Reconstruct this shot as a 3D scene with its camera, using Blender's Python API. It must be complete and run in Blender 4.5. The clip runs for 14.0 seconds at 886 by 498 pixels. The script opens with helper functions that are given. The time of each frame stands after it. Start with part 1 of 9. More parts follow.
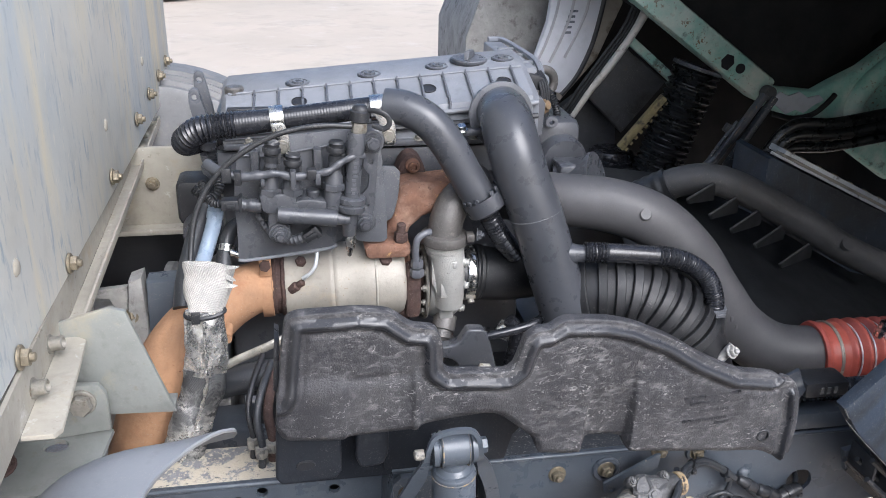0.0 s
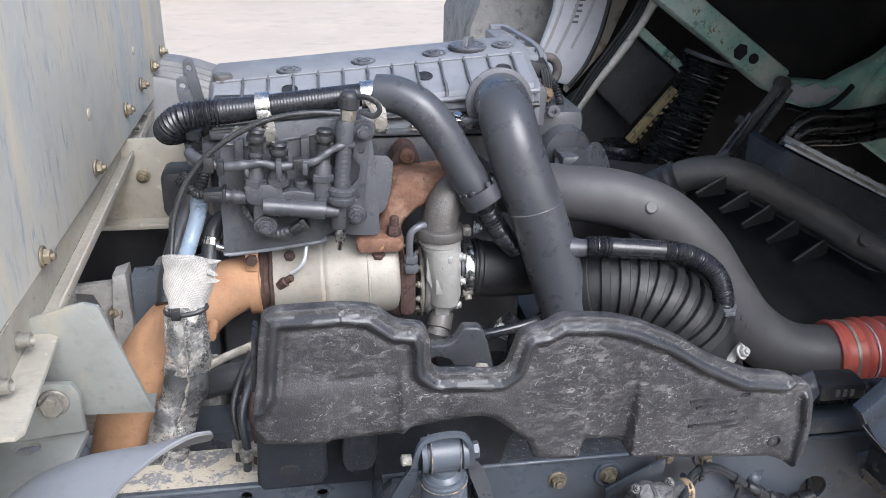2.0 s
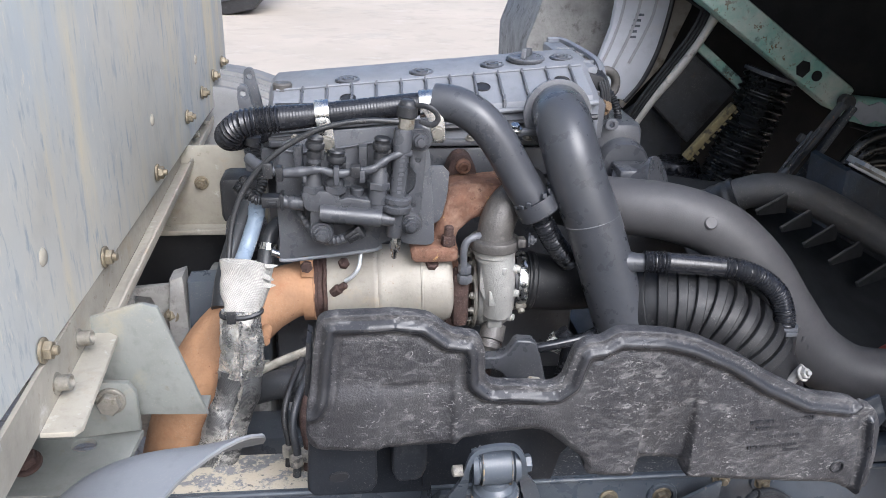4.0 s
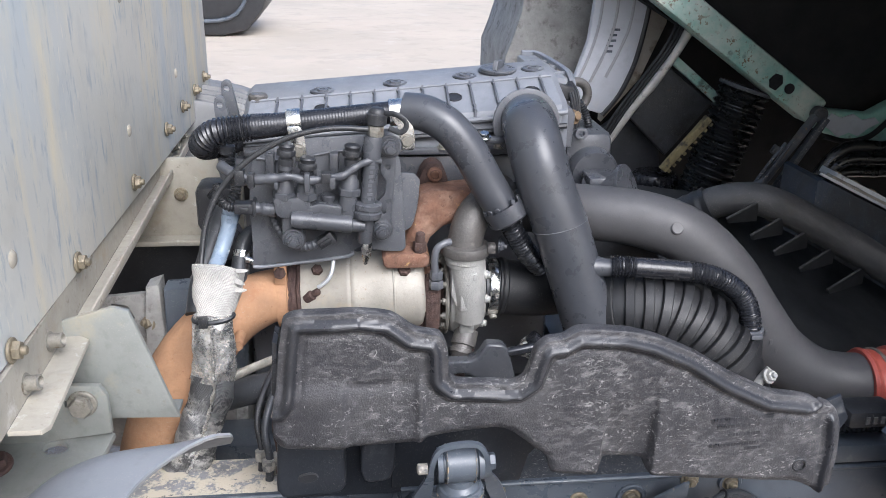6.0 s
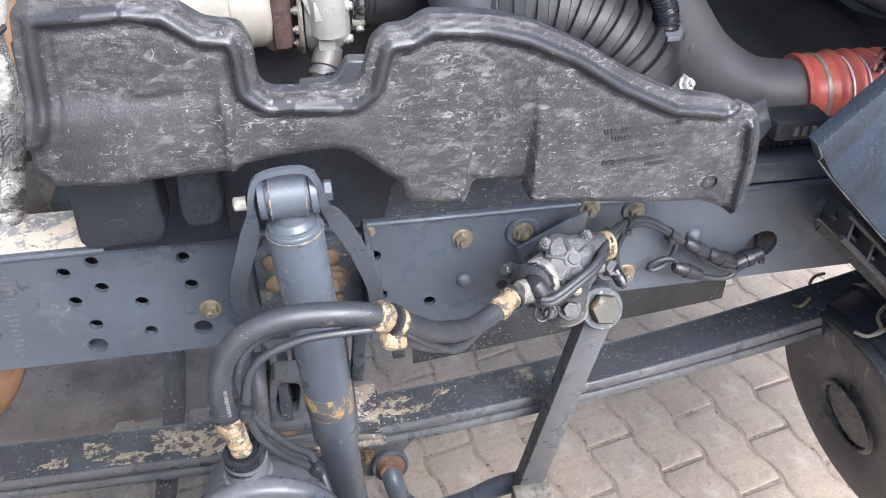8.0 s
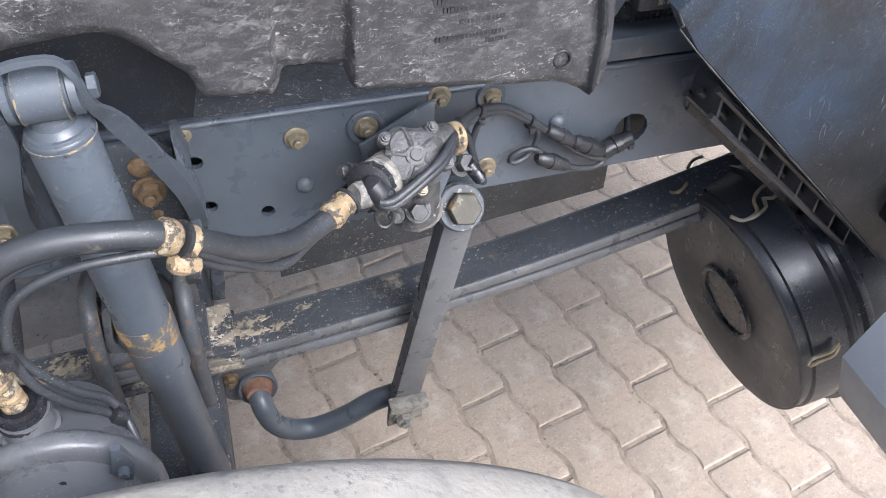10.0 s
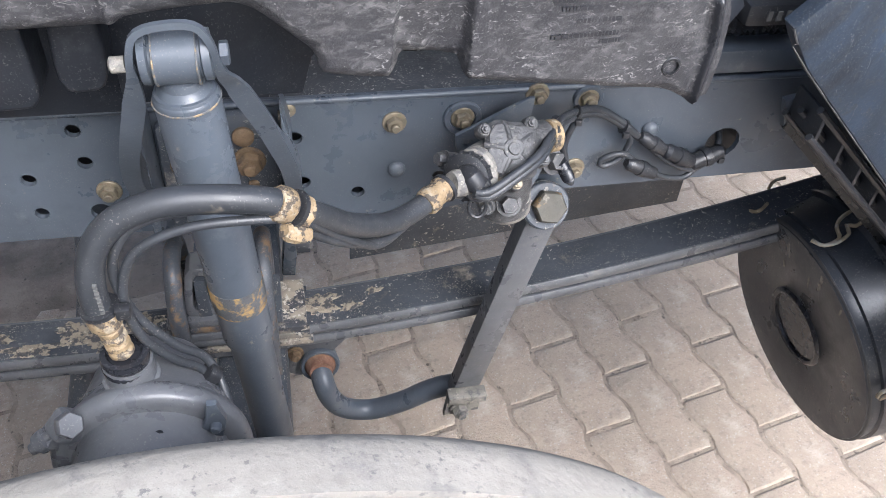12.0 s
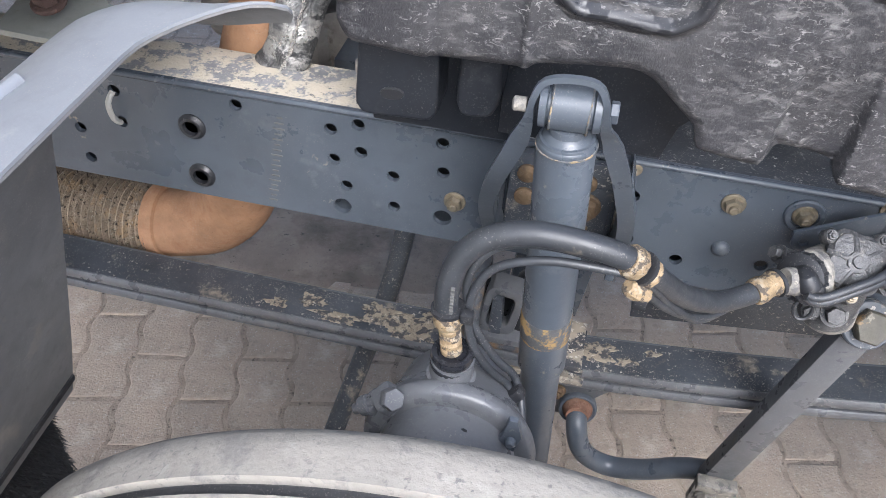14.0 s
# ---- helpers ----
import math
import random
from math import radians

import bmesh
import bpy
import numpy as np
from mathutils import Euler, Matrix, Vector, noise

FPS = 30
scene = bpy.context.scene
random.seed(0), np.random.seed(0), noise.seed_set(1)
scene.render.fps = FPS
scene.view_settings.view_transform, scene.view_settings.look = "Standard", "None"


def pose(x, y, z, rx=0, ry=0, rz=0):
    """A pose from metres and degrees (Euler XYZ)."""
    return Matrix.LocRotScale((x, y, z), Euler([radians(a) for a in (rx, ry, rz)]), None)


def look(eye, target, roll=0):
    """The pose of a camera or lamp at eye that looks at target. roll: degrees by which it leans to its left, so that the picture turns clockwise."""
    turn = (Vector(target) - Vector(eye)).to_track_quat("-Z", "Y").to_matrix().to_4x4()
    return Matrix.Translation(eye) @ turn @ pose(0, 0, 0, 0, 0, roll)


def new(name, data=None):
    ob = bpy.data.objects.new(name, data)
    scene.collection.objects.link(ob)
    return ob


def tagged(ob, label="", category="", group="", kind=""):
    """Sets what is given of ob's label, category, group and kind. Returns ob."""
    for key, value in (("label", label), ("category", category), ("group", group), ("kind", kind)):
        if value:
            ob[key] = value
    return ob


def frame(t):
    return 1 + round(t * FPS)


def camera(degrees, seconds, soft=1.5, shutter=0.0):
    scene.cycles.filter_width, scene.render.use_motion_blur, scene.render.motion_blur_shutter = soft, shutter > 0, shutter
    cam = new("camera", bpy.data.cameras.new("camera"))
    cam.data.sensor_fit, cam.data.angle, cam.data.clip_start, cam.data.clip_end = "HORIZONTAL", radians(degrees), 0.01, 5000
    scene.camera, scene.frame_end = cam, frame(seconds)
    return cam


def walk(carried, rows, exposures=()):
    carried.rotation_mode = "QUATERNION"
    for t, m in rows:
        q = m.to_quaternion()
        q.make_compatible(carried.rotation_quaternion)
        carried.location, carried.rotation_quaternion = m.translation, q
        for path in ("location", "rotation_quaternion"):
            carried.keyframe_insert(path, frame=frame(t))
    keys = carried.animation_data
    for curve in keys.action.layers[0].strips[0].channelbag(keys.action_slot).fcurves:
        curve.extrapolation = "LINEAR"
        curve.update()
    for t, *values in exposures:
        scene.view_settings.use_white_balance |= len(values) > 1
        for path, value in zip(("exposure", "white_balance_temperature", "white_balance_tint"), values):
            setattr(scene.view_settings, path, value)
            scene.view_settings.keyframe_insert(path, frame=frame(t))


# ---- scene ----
cam = camera(55.6, 14.0, 0.55)
PATH = [
    (0, (-0.055, 0.956, 1.89), (0.28, 2.761, 1.096), 1.4),
    (0.5, (-0.044, 0.974, 1.873), (0.299, 2.777, 1.077), 1.3),
    (1, (-0.046, 0.983, 1.868), (0.307, 2.784, 1.071), 1.2),
    (1.5, (-0.012, 0.999, 1.855), (0.351, 2.798, 1.06), 1.2),
    (2, (-0.016, 1.004, 1.86), (0.286, 2.813, 1.062), 1.1),
    (2.5, (-0.025, 1.014, 1.867), (0.174, 2.835, 1.065), 1.0),
    (5, (-0.027, 0.985, 1.839), (0.166, 2.836, 1.104), 1.1),
    (5.5, (-0.005, 0.965, 1.84), (0.19, 2.818, 1.113), 1.1),
    (6, (0.006, 0.976, 1.837), (0.214, 2.831, 1.118), 1.0),
    (6.5, (0.011, 0.997, 1.832), (0.236, 2.852, 1.118), 0.9),
    (7, (0.046, 1.011, 1.821), (0.3, 2.863, 1.11), 0.9),
    (7.4, (0.052, 1.012, 1.775), (0.334, 2.823, 0.974), 0.7),
    (7.5, (0.06, 1.025, 1.767), (0.342, 2.803, 0.897), 0.5),
    (7.6, (0.074, 1.043, 1.754), (0.354, 2.783, 0.808), 0.4),
    (8, (0.155, 1.124, 1.677), (0.432, 2.702, 0.479), 0.2),
    (8.5, (0.221, 1.185, 1.622), (0.59, 2.606, 0.264), 0.1),
    (9, (0.249, 1.189, 1.621), (0.664, 2.591, 0.256), 0.7),
    (9.2, (0.258, 1.195, 1.612), (0.682, 2.59, 0.244), 1.1),
    (11.3, (0.238, 1.196, 1.602), (0.7, 2.572, 0.226), 2.4),
    (11.5, (0.229, 1.195, 1.604), (0.694, 2.574, 0.231), 2.4),
    (12, (0.206, 1.192, 1.605), (0.553, 2.597, 0.224), 4.7),
    (12.5, (0.184, 1.193, 1.607), (0.266, 2.626, 0.214), 4.3),
    (13, (0.171, 1.182, 1.62), (0.04, 2.601, 0.216), 4.3),
    (13.5, (0.149, 1.185, 1.635), (-0.008, 2.598, 0.229), 3.9),
    (14, (0.127, 1.163, 1.64), (-0.113, 2.622, 0.293), 4.4),
]
walk(cam, [(t, look(eye, target, roll)) for t, eye, target, roll in PATH], [(0.0, 0.89, 5650, 10), (7.0, 0.91, 5650, 10), (7.5, 1.09, 5650, 10), (8.0, 1.55, 5650, 10), (8.5, 1.44, 5650, 10), (9.0, 1.30, 5650, 10), (11.5, 1.24, 5650, 10), (14.0, 1.16, 5650, 10)])

# ---- daylight: bright, thinly overcast sky ----
world = bpy.data.worlds.new("world")
scene.world = world
world.use_nodes = True
sky = world.node_tree.nodes.new("ShaderNodeTexSky")
sky.sky_type, sky.sun_disc = "NISHITA", False
sky.sun_elevation, sky.sun_rotation = radians(43), radians(158)
sky.air_density, sky.dust_density, sky.ozone_density = 1.0, 6.0, 1.0
world.node_tree.links.new(sky.outputs[0], world.node_tree.nodes["Background"].inputs[0])
world.node_tree.nodes["Background"].inputs[1].default_value = 0.13
sun_data = bpy.data.lights.new("sun", "SUN")
sun_data.energy, sun_data.angle, sun_data.color = 1.75, radians(45), (1.0, 0.985, 0.985)
sun = new("sun", sun_data)
sun.matrix_world = look((0.28 * 8, -0.68 * 8, 0.68 * 8), (0, 0, 0))

# ---- materials ----
def material(name, base, rough=0.5, metal=0.0, vary=0.25, scale=18.0, bump=0.12, bump_scale=90.0, layers=(), piece=0.0, coat=0.0, dust=0.35, streak=(1, 1, 1), weave=0.0):
    """A surface with broad and fine variation. layers: (colour, scale, threshold, softness, roughness and, if wanted, the scale of a second mask, a stretch, a warp): patches of dirt, rust or wear."""
    m = bpy.data.materials.new(name)
    m.use_nodes = True
    nt = m.node_tree
    bsdf = nt.nodes["Principled BSDF"]
    co = nt.nodes.new("ShaderNodeTexCoord")

    def noise_node(sc, detail=6.0, rough_=0.6, off=0.0, stretch=(1, 1, 1), warp=0.0):
        mp = nt.nodes.new("ShaderNodeMapping")
        mp.inputs["Scale"].default_value = stretch
        mp.inputs["Location"].default_value = (off, off * 1.7, off * 0.6)
        nt.links.new(co.outputs["Object"], mp.inputs[0])
        n = nt.nodes.new("ShaderNodeTexNoise")
        n.inputs["Scale"].default_value, n.inputs["Detail"].default_value, n.inputs["Roughness"].default_value = sc, detail, rough_
        n.inputs["Distortion"].default_value = warp
        nt.links.new(mp.outputs[0], n.inputs["Vector"])
        return n.outputs["Fac"]

    def ramp(src, a, b, va=0.0, vb=1.0):
        r = nt.nodes.new("ShaderNodeMapRange")
        r.inputs["From Min"].default_value, r.inputs["From Max"].default_value = a, b
        r.inputs["To Min"].default_value, r.inputs["To Max"].default_value = va, vb
        nt.links.new(src, r.inputs["Value"])
        return r.outputs["Result"]

    def mix(fac, a, b):
        x = nt.nodes.new("ShaderNodeMix")
        x.data_type = "RGBA"
        for sock, v in ((x.inputs["Factor"], fac), (x.inputs["A"], a), (x.inputs["B"], b)):
            if isinstance(v, (tuple, float)):
                sock.default_value = v if isinstance(v, float) else (*v, 1.0)
            else:
                nt.links.new(v, sock)
        return x.outputs["Result"]

    dark = tuple(c * (1 - vary) for c in base)
    light = tuple(min(1.0, c * (1 + vary)) for c in base)
    colour = mix(ramp(noise_node(scale), 0.3, 0.7), dark, light)
    fine = tuple(c * 0.75 for c in base)
    colour = mix(ramp(noise_node(scale * 7, 3.0, off=3.1), 0.52, 0.75, 0.0, 0.55), colour, fine)
    if piece:
        info = nt.nodes.new("ShaderNodeObjectInfo")
        hsv = nt.nodes.new("ShaderNodeHueSaturation")
        nt.links.new(ramp(info.outputs["Random"], 0, 1, 1 - piece, 1 + piece), hsv.inputs["Value"])
        nt.links.new(colour, hsv.inputs["Color"])
        colour = hsv.outputs["Color"]
    rgh = ramp(noise_node(scale * 2.3, off=7.7), 0.3, 0.7, max(0.05, rough - 0.12), min(1.0, rough + 0.12))
    for k, (c, sc, th, soft, lr, *more) in enumerate(layers):
        f = ramp(noise_node(sc, 8.0, 0.65, 11.3 + 5.9 * k, more[1] if len(more) > 1 else streak, more[2] if len(more) > 2 else 0.0), th, th + soft)
        if more:
            g = nt.nodes.new("ShaderNodeMath")
            g.operation = "MULTIPLY"
            nt.links.new(f, g.inputs[0])
            nt.links.new(ramp(noise_node(more[0], 4.0, 0.6, 29.0 + k), 0.40, 0.62), g.inputs[1])
            f = g.outputs[0]
        colour = mix(f, colour, c)
        rr = nt.nodes.new("ShaderNodeMix")
        nt.links.new(f, rr.inputs[0])
        nt.links.new(rgh, rr.inputs[2])
        rr.inputs[3].default_value = lr
        rgh = rr.outputs[0]
    if dust:
        g = nt.nodes.new("ShaderNodeMath")
        g.operation = "MULTIPLY"
        nt.links.new(ramp(noise_node(520.0, 2.0, 0.5, 41.0), 0.61, 0.68), g.inputs[0])
        nt.links.new(ramp(noise_node(16.0, 5.0, 0.7, 47.0), 0.42, 0.66, 0.0, dust), g.inputs[1])
        colour = mix(g.outputs[0], colour, (0.42, 0.39, 0.34))
    nt.links.new(colour, bsdf.inputs["Base Color"])
    nt.links.new(rgh, bsdf.inputs["Roughness"])
    bsdf.inputs["Metallic"].default_value = metal
    bsdf.inputs["Coat Weight"].default_value = coat
    if bump:
        b = nt.nodes.new("ShaderNodeBump")
        b.inputs["Strength"].default_value, b.inputs["Distance"].default_value = bump, 0.004
        height = noise_node(bump_scale, 4.0, off=1.9)
        if weave:
            for turn_ in ((0.3, 0.4, 0.8), (0.3, 0.4, -0.8)):
                mp = nt.nodes.new("ShaderNodeMapping")
                mp.inputs["Rotation"].default_value = turn_
                nt.links.new(co.outputs["Object"], mp.inputs[0])
                wv = nt.nodes.new("ShaderNodeTexWave")
                wv.bands_direction = "DIAGONAL"
                wv.inputs["Scale"].default_value, wv.inputs["Distortion"].default_value, wv.inputs["Detail"].default_value = weave, 1.5, 1.0
                nt.links.new(mp.outputs[0], wv.inputs["Vector"])
                mx = nt.nodes.new("ShaderNodeMath")
                mx.operation = "ADD"
                nt.links.new(height, mx.inputs[0])
                nt.links.new(wv.outputs["Fac"], mx.inputs[1])
                height = mx.outputs[0]
            colour = mix(ramp(height, 0.7, 1.7, 0.55, 0.0), colour, tuple(c * 0.45 for c in base))
            nt.links.new(colour, bsdf.inputs["Base Color"])
        nt.links.new(height, b.inputs["Height"])
        nt.links.new(b.outputs[0], bsdf.inputs["Normal"])
    return m


DUST = (0.30, 0.26, 0.21)
MUD = (0.40, 0.345, 0.265)
M_ENGINE = material("engine_paint", (0.094, 0.098, 0.109), 0.34, 0.0, 0.2, 14, 0.10, 320, [(DUST, 60, 0.68, 0.1, 0.8)])
M_PUMP = material("satin_dark_paint", (0.062, 0.065, 0.073), 0.32, 0.0, 0.2, 14, 0.10, 320, [(DUST, 60, 0.70, 0.08, 0.8)], dust=0.2)
M_COVER_TOP = material("valve_cover_plastic", (0.185, 0.194, 0.214), 0.46, 0.0, 0.12, 9, 0.1, 400, [(DUST, 90, 0.7, 0.1, 0.8)])
M_CHASSIS = material("chassis_paint", (0.076, 0.089, 0.107), 0.33, 0.0, 0.2, 6, 0.06, 200, [((0.15, 0.16, 0.17), 26, 0.60, 0.2, 0.7, 5.0), (DUST, 45, 0.66, 0.08, 0.85), ((0.45, 0.41, 0.35), 190, 0.71, 0.03, 0.9)], dust=0.3)
M_CHAMBER = material("dusty_chamber_paint", (0.112, 0.116, 0.124), 0.32, 0.0, 0.2, 12, 0.12, 160, [((0.20, 0.185, 0.165), 20, 0.56, 0.15, 0.85, 6.0), ((0.40, 0.37, 0.32), 160, 0.69, 0.04, 0.9)], dust=0.4)
M_FOOT = material("cover_foot_plastic", (0.017, 0.020, 0.026), 0.45, 0.0, 0.25, 9, 0.12, 180, [((0.075, 0.078, 0.08), 24, 0.58, 0.12, 0.7, 7.0), ((0.25, 0.24, 0.22), 150, 0.68, 0.04, 0.85)], dust=0.2)
M_FLANGE = material("muddy_flange", (0.20, 0.205, 0.21), 0.75, 0.0, 0.25, 20, 0.5, 140, [((0.47, 0.42, 0.33), 34, 0.46, 0.06, 0.95), ((0.47, 0.42, 0.34), 95, 0.53, 0.06, 0.95), ((0.13, 0.13, 0.13), 130, 0.60, 0.06, 0.8)], dust=0.6)
M_LEAF = material("leaf_spring_paint", (0.055, 0.063, 0.075), 0.5, 0.0, 0.3, 12, 0.2, 120, [(DUST, 14, 0.60, 0.1, 0.9), ((0.5, 0.46, 0.40), 150, 0.60, 0.03, 0.95, 8.0)], dust=0.9)
M_MUD = material("dried_pale_mud", (0.29, 0.25, 0.19), 0.95, 0.0, 0.2, 40, 0.6, 160, [((0.06, 0.06, 0.062), 70, 0.49, 0.06, 0.7), ((0.45, 0.41, 0.34), 110, 0.58, 0.1, 0.95)], dust=0.3)
M_LEAF_MUD = material("leaf_spring_mud", (0.04, 0.043, 0.05), 0.55, 0.0, 0.3, 12, 0.4, 90, [(MUD, 26, 0.46, 0.05, 0.95, 7.0), ((0.52, 0.48, 0.41), 110, 0.56, 0.04, 0.95, 12.0)], dust=0.8)
M_PLASTIC = material("scuffed_black_plastic", (0.022, 0.022, 0.026), 0.46, 0.0, 0.3, 9, 0.35, 420, [((0.047, 0.046, 0.048), 14, 0.38, 0.26, 0.7, 3.0), ((0.080, 0.078, 0.079), 85, 0.47, 0.16, 0.75, 11.0, (0.7, 1.0, 1.6), 0.5), ((0.145, 0.142, 0.140), 60, 0.53, 0.16, 0.8, 12.0, (0.8, 1.0, 1.5), 0.7), ((0.25, 0.245, 0.24), 170, 0.56, 0.10, 0.85, 15.0, (0.7, 1.0, 1.3), 1.0), ((0.34, 0.335, 0.32), 110, 0.64, 0.05, 0.85, 15.0, (1.4, 1.0, 0.8), 2.4), ((0.014, 0.014, 0.016), 34, 0.55, 0.14, 0.45, 7.0)], dust=0.2)
M_BEAD = material("moulded_bead_plastic", (0.024, 0.025, 0.029), 0.34, 0.0, 0.2, 12, 0.10, 380, [((0.060, 0.060, 0.061), 60, 0.62, 0.12, 0.6, 9.0, (1, 1, 1), 1.0), ((0.22, 0.215, 0.21), 130, 0.62, 0.06, 0.7, 12.0, (1, 1, 1), 2.0)], dust=0.15)
M_BLACK = material("black_plastic", (0.022, 0.023, 0.026), 0.42, 0.0, 0.3, 12, 0.08, 200, [((0.10, 0.095, 0.09), 40, 0.66, 0.12, 0.8)])
M_SPECK = material("speckled_black_plastic", (0.012, 0.014, 0.017), 0.58, 0.0, 0.4, 6, 0.2, 220, [((0.026, 0.042, 0.068), 4, 0.48, 0.14, 0.5, 3.0, (1, 1, 1), 0.6), ((0.040, 0.044, 0.050), 90, 0.54, 0.10, 0.7, 9.0, (1, 1, 1), 1.5), ((0.20, 0.20, 0.195), 230, 0.62, 0.05, 0.8, 13.0, (1, 1, 1), 1.0), ((0.16, 0.16, 0.158), 50, 0.64, 0.03, 0.8, 6.0, (2.2, 1, 0.5), 2.5), ((0.26, 0.26, 0.255), 300, 0.66, 0.04, 0.8)], dust=0.3)
M_RUBBER = material("black_rubber", (0.022, 0.023, 0.025), 0.38, 0.0, 0.3, 20, 0.05, 300, [((0.11, 0.105, 0.10), 30, 0.66, 0.1, 0.8)])
M_GLOSS = material("glossy_black_conduit", (0.018, 0.019, 0.023), 0.24, 0.0, 0.2, 30, 0.02, 300, dust=0.12)
M_ELBOW = material("brown_grey_casting", (0.105, 0.099, 0.093), 0.42, 0.2, 0.2, 30, 0.3, 260, [((0.20, 0.185, 0.17), 40, 0.62, 0.12, 0.6)], dust=0.3)
M_PIPE = material("satin_black_pipe", (0.050, 0.053, 0.061), 0.33, 0.0, 0.15, 14, 0.03, 300, [((0.12, 0.12, 0.12), 130, 0.72, 0.03, 0.7)], dust=0.12)
M_CHARGE = material("charcoal_plastic_duct", (0.066, 0.065, 0.068), 0.52, 0.0, 0.12, 16, 0.08, 500, [((0.12, 0.11, 0.10), 40, 0.68, 0.1, 0.8)], dust=0.10)
M_HOSE = material("dusty_rubber_hose", (0.033, 0.036, 0.041), 0.42, 0.0, 0.25, 25, 0.08, 300, [((0.14, 0.125, 0.10), 40, 0.64, 0.1, 0.8)])
M_RUST = material("rusty_cast_iron", (0.175, 0.092, 0.060), 0.85, 0.05, 0.40, 35, 0.5, 160, [((0.33, 0.215, 0.155), 18, 0.52, 0.18, 0.9), ((0.10, 0.052, 0.036), 130, 0.58, 0.05, 0.9, 14.0), ((0.40, 0.24, 0.10), 60, 0.62, 0.06, 0.9)])
M_RUST_DARK = material("dark_rusty_iron", (0.072, 0.044, 0.037), 0.8, 0.2, 0.4, 50, 0.6, 200, [((0.17, 0.085, 0.05), 40, 0.60, 0.15, 0.9)])
M_ORANGE = material("orange_rusted_exhaust", (0.36, 0.205, 0.113), 0.8, 0.05, 0.3, 12, 0.3, 160, [((0.22, 0.10, 0.05), 9, 0.56, 0.16, 0.85, 5.0), ((0.30, 0.14, 0.07), 20, 0.54, 0.2, 0.85), ((0.16, 0.07, 0.04), 120, 0.66, 0.06, 0.9)])
M_SHIELD = material("heat_stained_steel", (0.33, 0.308, 0.265), 0.6, 0.15, 0.12, 16, 0.12, 200, [((0.43, 0.35, 0.25), 14, 0.56, 0.16, 0.6), ((0.24, 0.15, 0.09), 210, 0.635, 0.03, 0.8, 20.0), ((0.30, 0.20, 0.12), 30, 0.68, 0.05, 0.8)])
M_ALU = material("cast_aluminium", (0.43, 0.425, 0.40), 0.45, 0.35, 0.12, 40, 0.3, 420, [((0.25, 0.235, 0.21), 30, 0.60, 0.14, 0.7), ((0.12, 0.11, 0.10), 120, 0.66, 0.06, 0.8)])
M_ALU_DULL = material("dull_grey_casting", (0.34, 0.335, 0.32), 0.6, 0.3, 0.25, 18, 0.35, 200, [((0.17, 0.16, 0.15), 28, 0.54, 0.15, 0.8)])
M_CHROME = material("zinc_plated_steel", (0.62, 0.62, 0.60), 0.25, 1.0, 0.12, 40, 0.08, 200)
M_ZINC_YELLOW = material("yellow_zinc_bolt", (0.24, 0.205, 0.145), 0.5, 0.5, 0.35, 70, 0.2, 300, [((0.24, 0.15, 0.08), 60, 0.58, 0.15, 0.85)])
M_FITTING = material("dirty_brass_fitting", (0.30, 0.22, 0.125), 0.6, 0.2, 0.3, 60, 0.45, 260, [((0.38, 0.32, 0.23), 90, 0.54, 0.06, 0.9), ((0.09, 0.075, 0.06), 100, 0.52, 0.05, 0.9)], dust=0.5)
M_FOIL = material("crinkled_foil_sleeve", (0.78, 0.77, 0.75), 0.24, 0.9, 0.10, 40, 0.35, 70, [((0.50, 0.48, 0.42), 45, 0.56, 0.08, 0.6), ((0.60, 0.59, 0.56), 240, 0.54, 0.06, 0.4)], dust=0.2)
M_MESH = material("worn_foil_mesh", (0.60, 0.59, 0.57), 0.30, 0.8, 0.15, 40, 0.4, 60, [((0.17, 0.175, 0.18), 17, 0.44, 0.10, 0.5), ((0.075, 0.078, 0.082), 26, 0.50, 0.05, 0.5)], dust=0.2, weave=300.0)
M_WEAVE = material("woven_glass_sleeve", (0.50, 0.485, 0.45), 0.55, 0.3, 0.25, 40, 0.4, 330, weave=230.0)
M_WALL = material("weathered_galvanised_panel", (0.58, 0.565, 0.50), 0.55, 0.08, 0.10, 2.0, 0.08, 60, [((0.47, 0.535, 0.58), 2.6, 0.38, 0.20, 0.5, 0.9, (1, 1, 0.3)), ((0.40, 0.46, 0.50), 9.0, 0.50, 0.16, 0.5, 2.0, (1, 1, 0.18)), ((0.72, 0.65, 0.48), 7.0, 0.50, 0.14, 0.7, 2.4, (1, 1, 0.14)), ((0.35, 0.40, 0.43), 60, 0.54, 0.10, 0.6, 4.0, (1, 1, 0.25)), ((0.66, 0.64, 0.57), 130, 0.57, 0.08, 0.7, 5.0, (1, 1, 0.25)), ((0.44, 0.33, 0.19), 5.0, 0.60, 0.12, 0.9, 1.2, (1, 1, 0.12))], dust=0.2)
M_BEIGE = material("grimy_beige_steel", (0.35, 0.328, 0.275), 0.6, 0.1, 0.18, 9, 0.15, 120, [((0.22, 0.19, 0.15), 70, 0.60, 0.06, 0.85, 9.0), ((0.33, 0.28, 0.20), 12, 0.55, 0.2, 0.8), ((0.56, 0.55, 0.52), 20, 0.62, 0.1, 0.7)])
M_BRACKET = material("galvanised_bracket", (0.245, 0.255, 0.24), 0.5, 0.4, 0.15, 10, 0.08, 120, [((0.24, 0.21, 0.17), 40, 0.62, 0.08, 0.85, 7.0), ((0.40, 0.36, 0.27), 9, 0.54, 0.2, 0.8)])
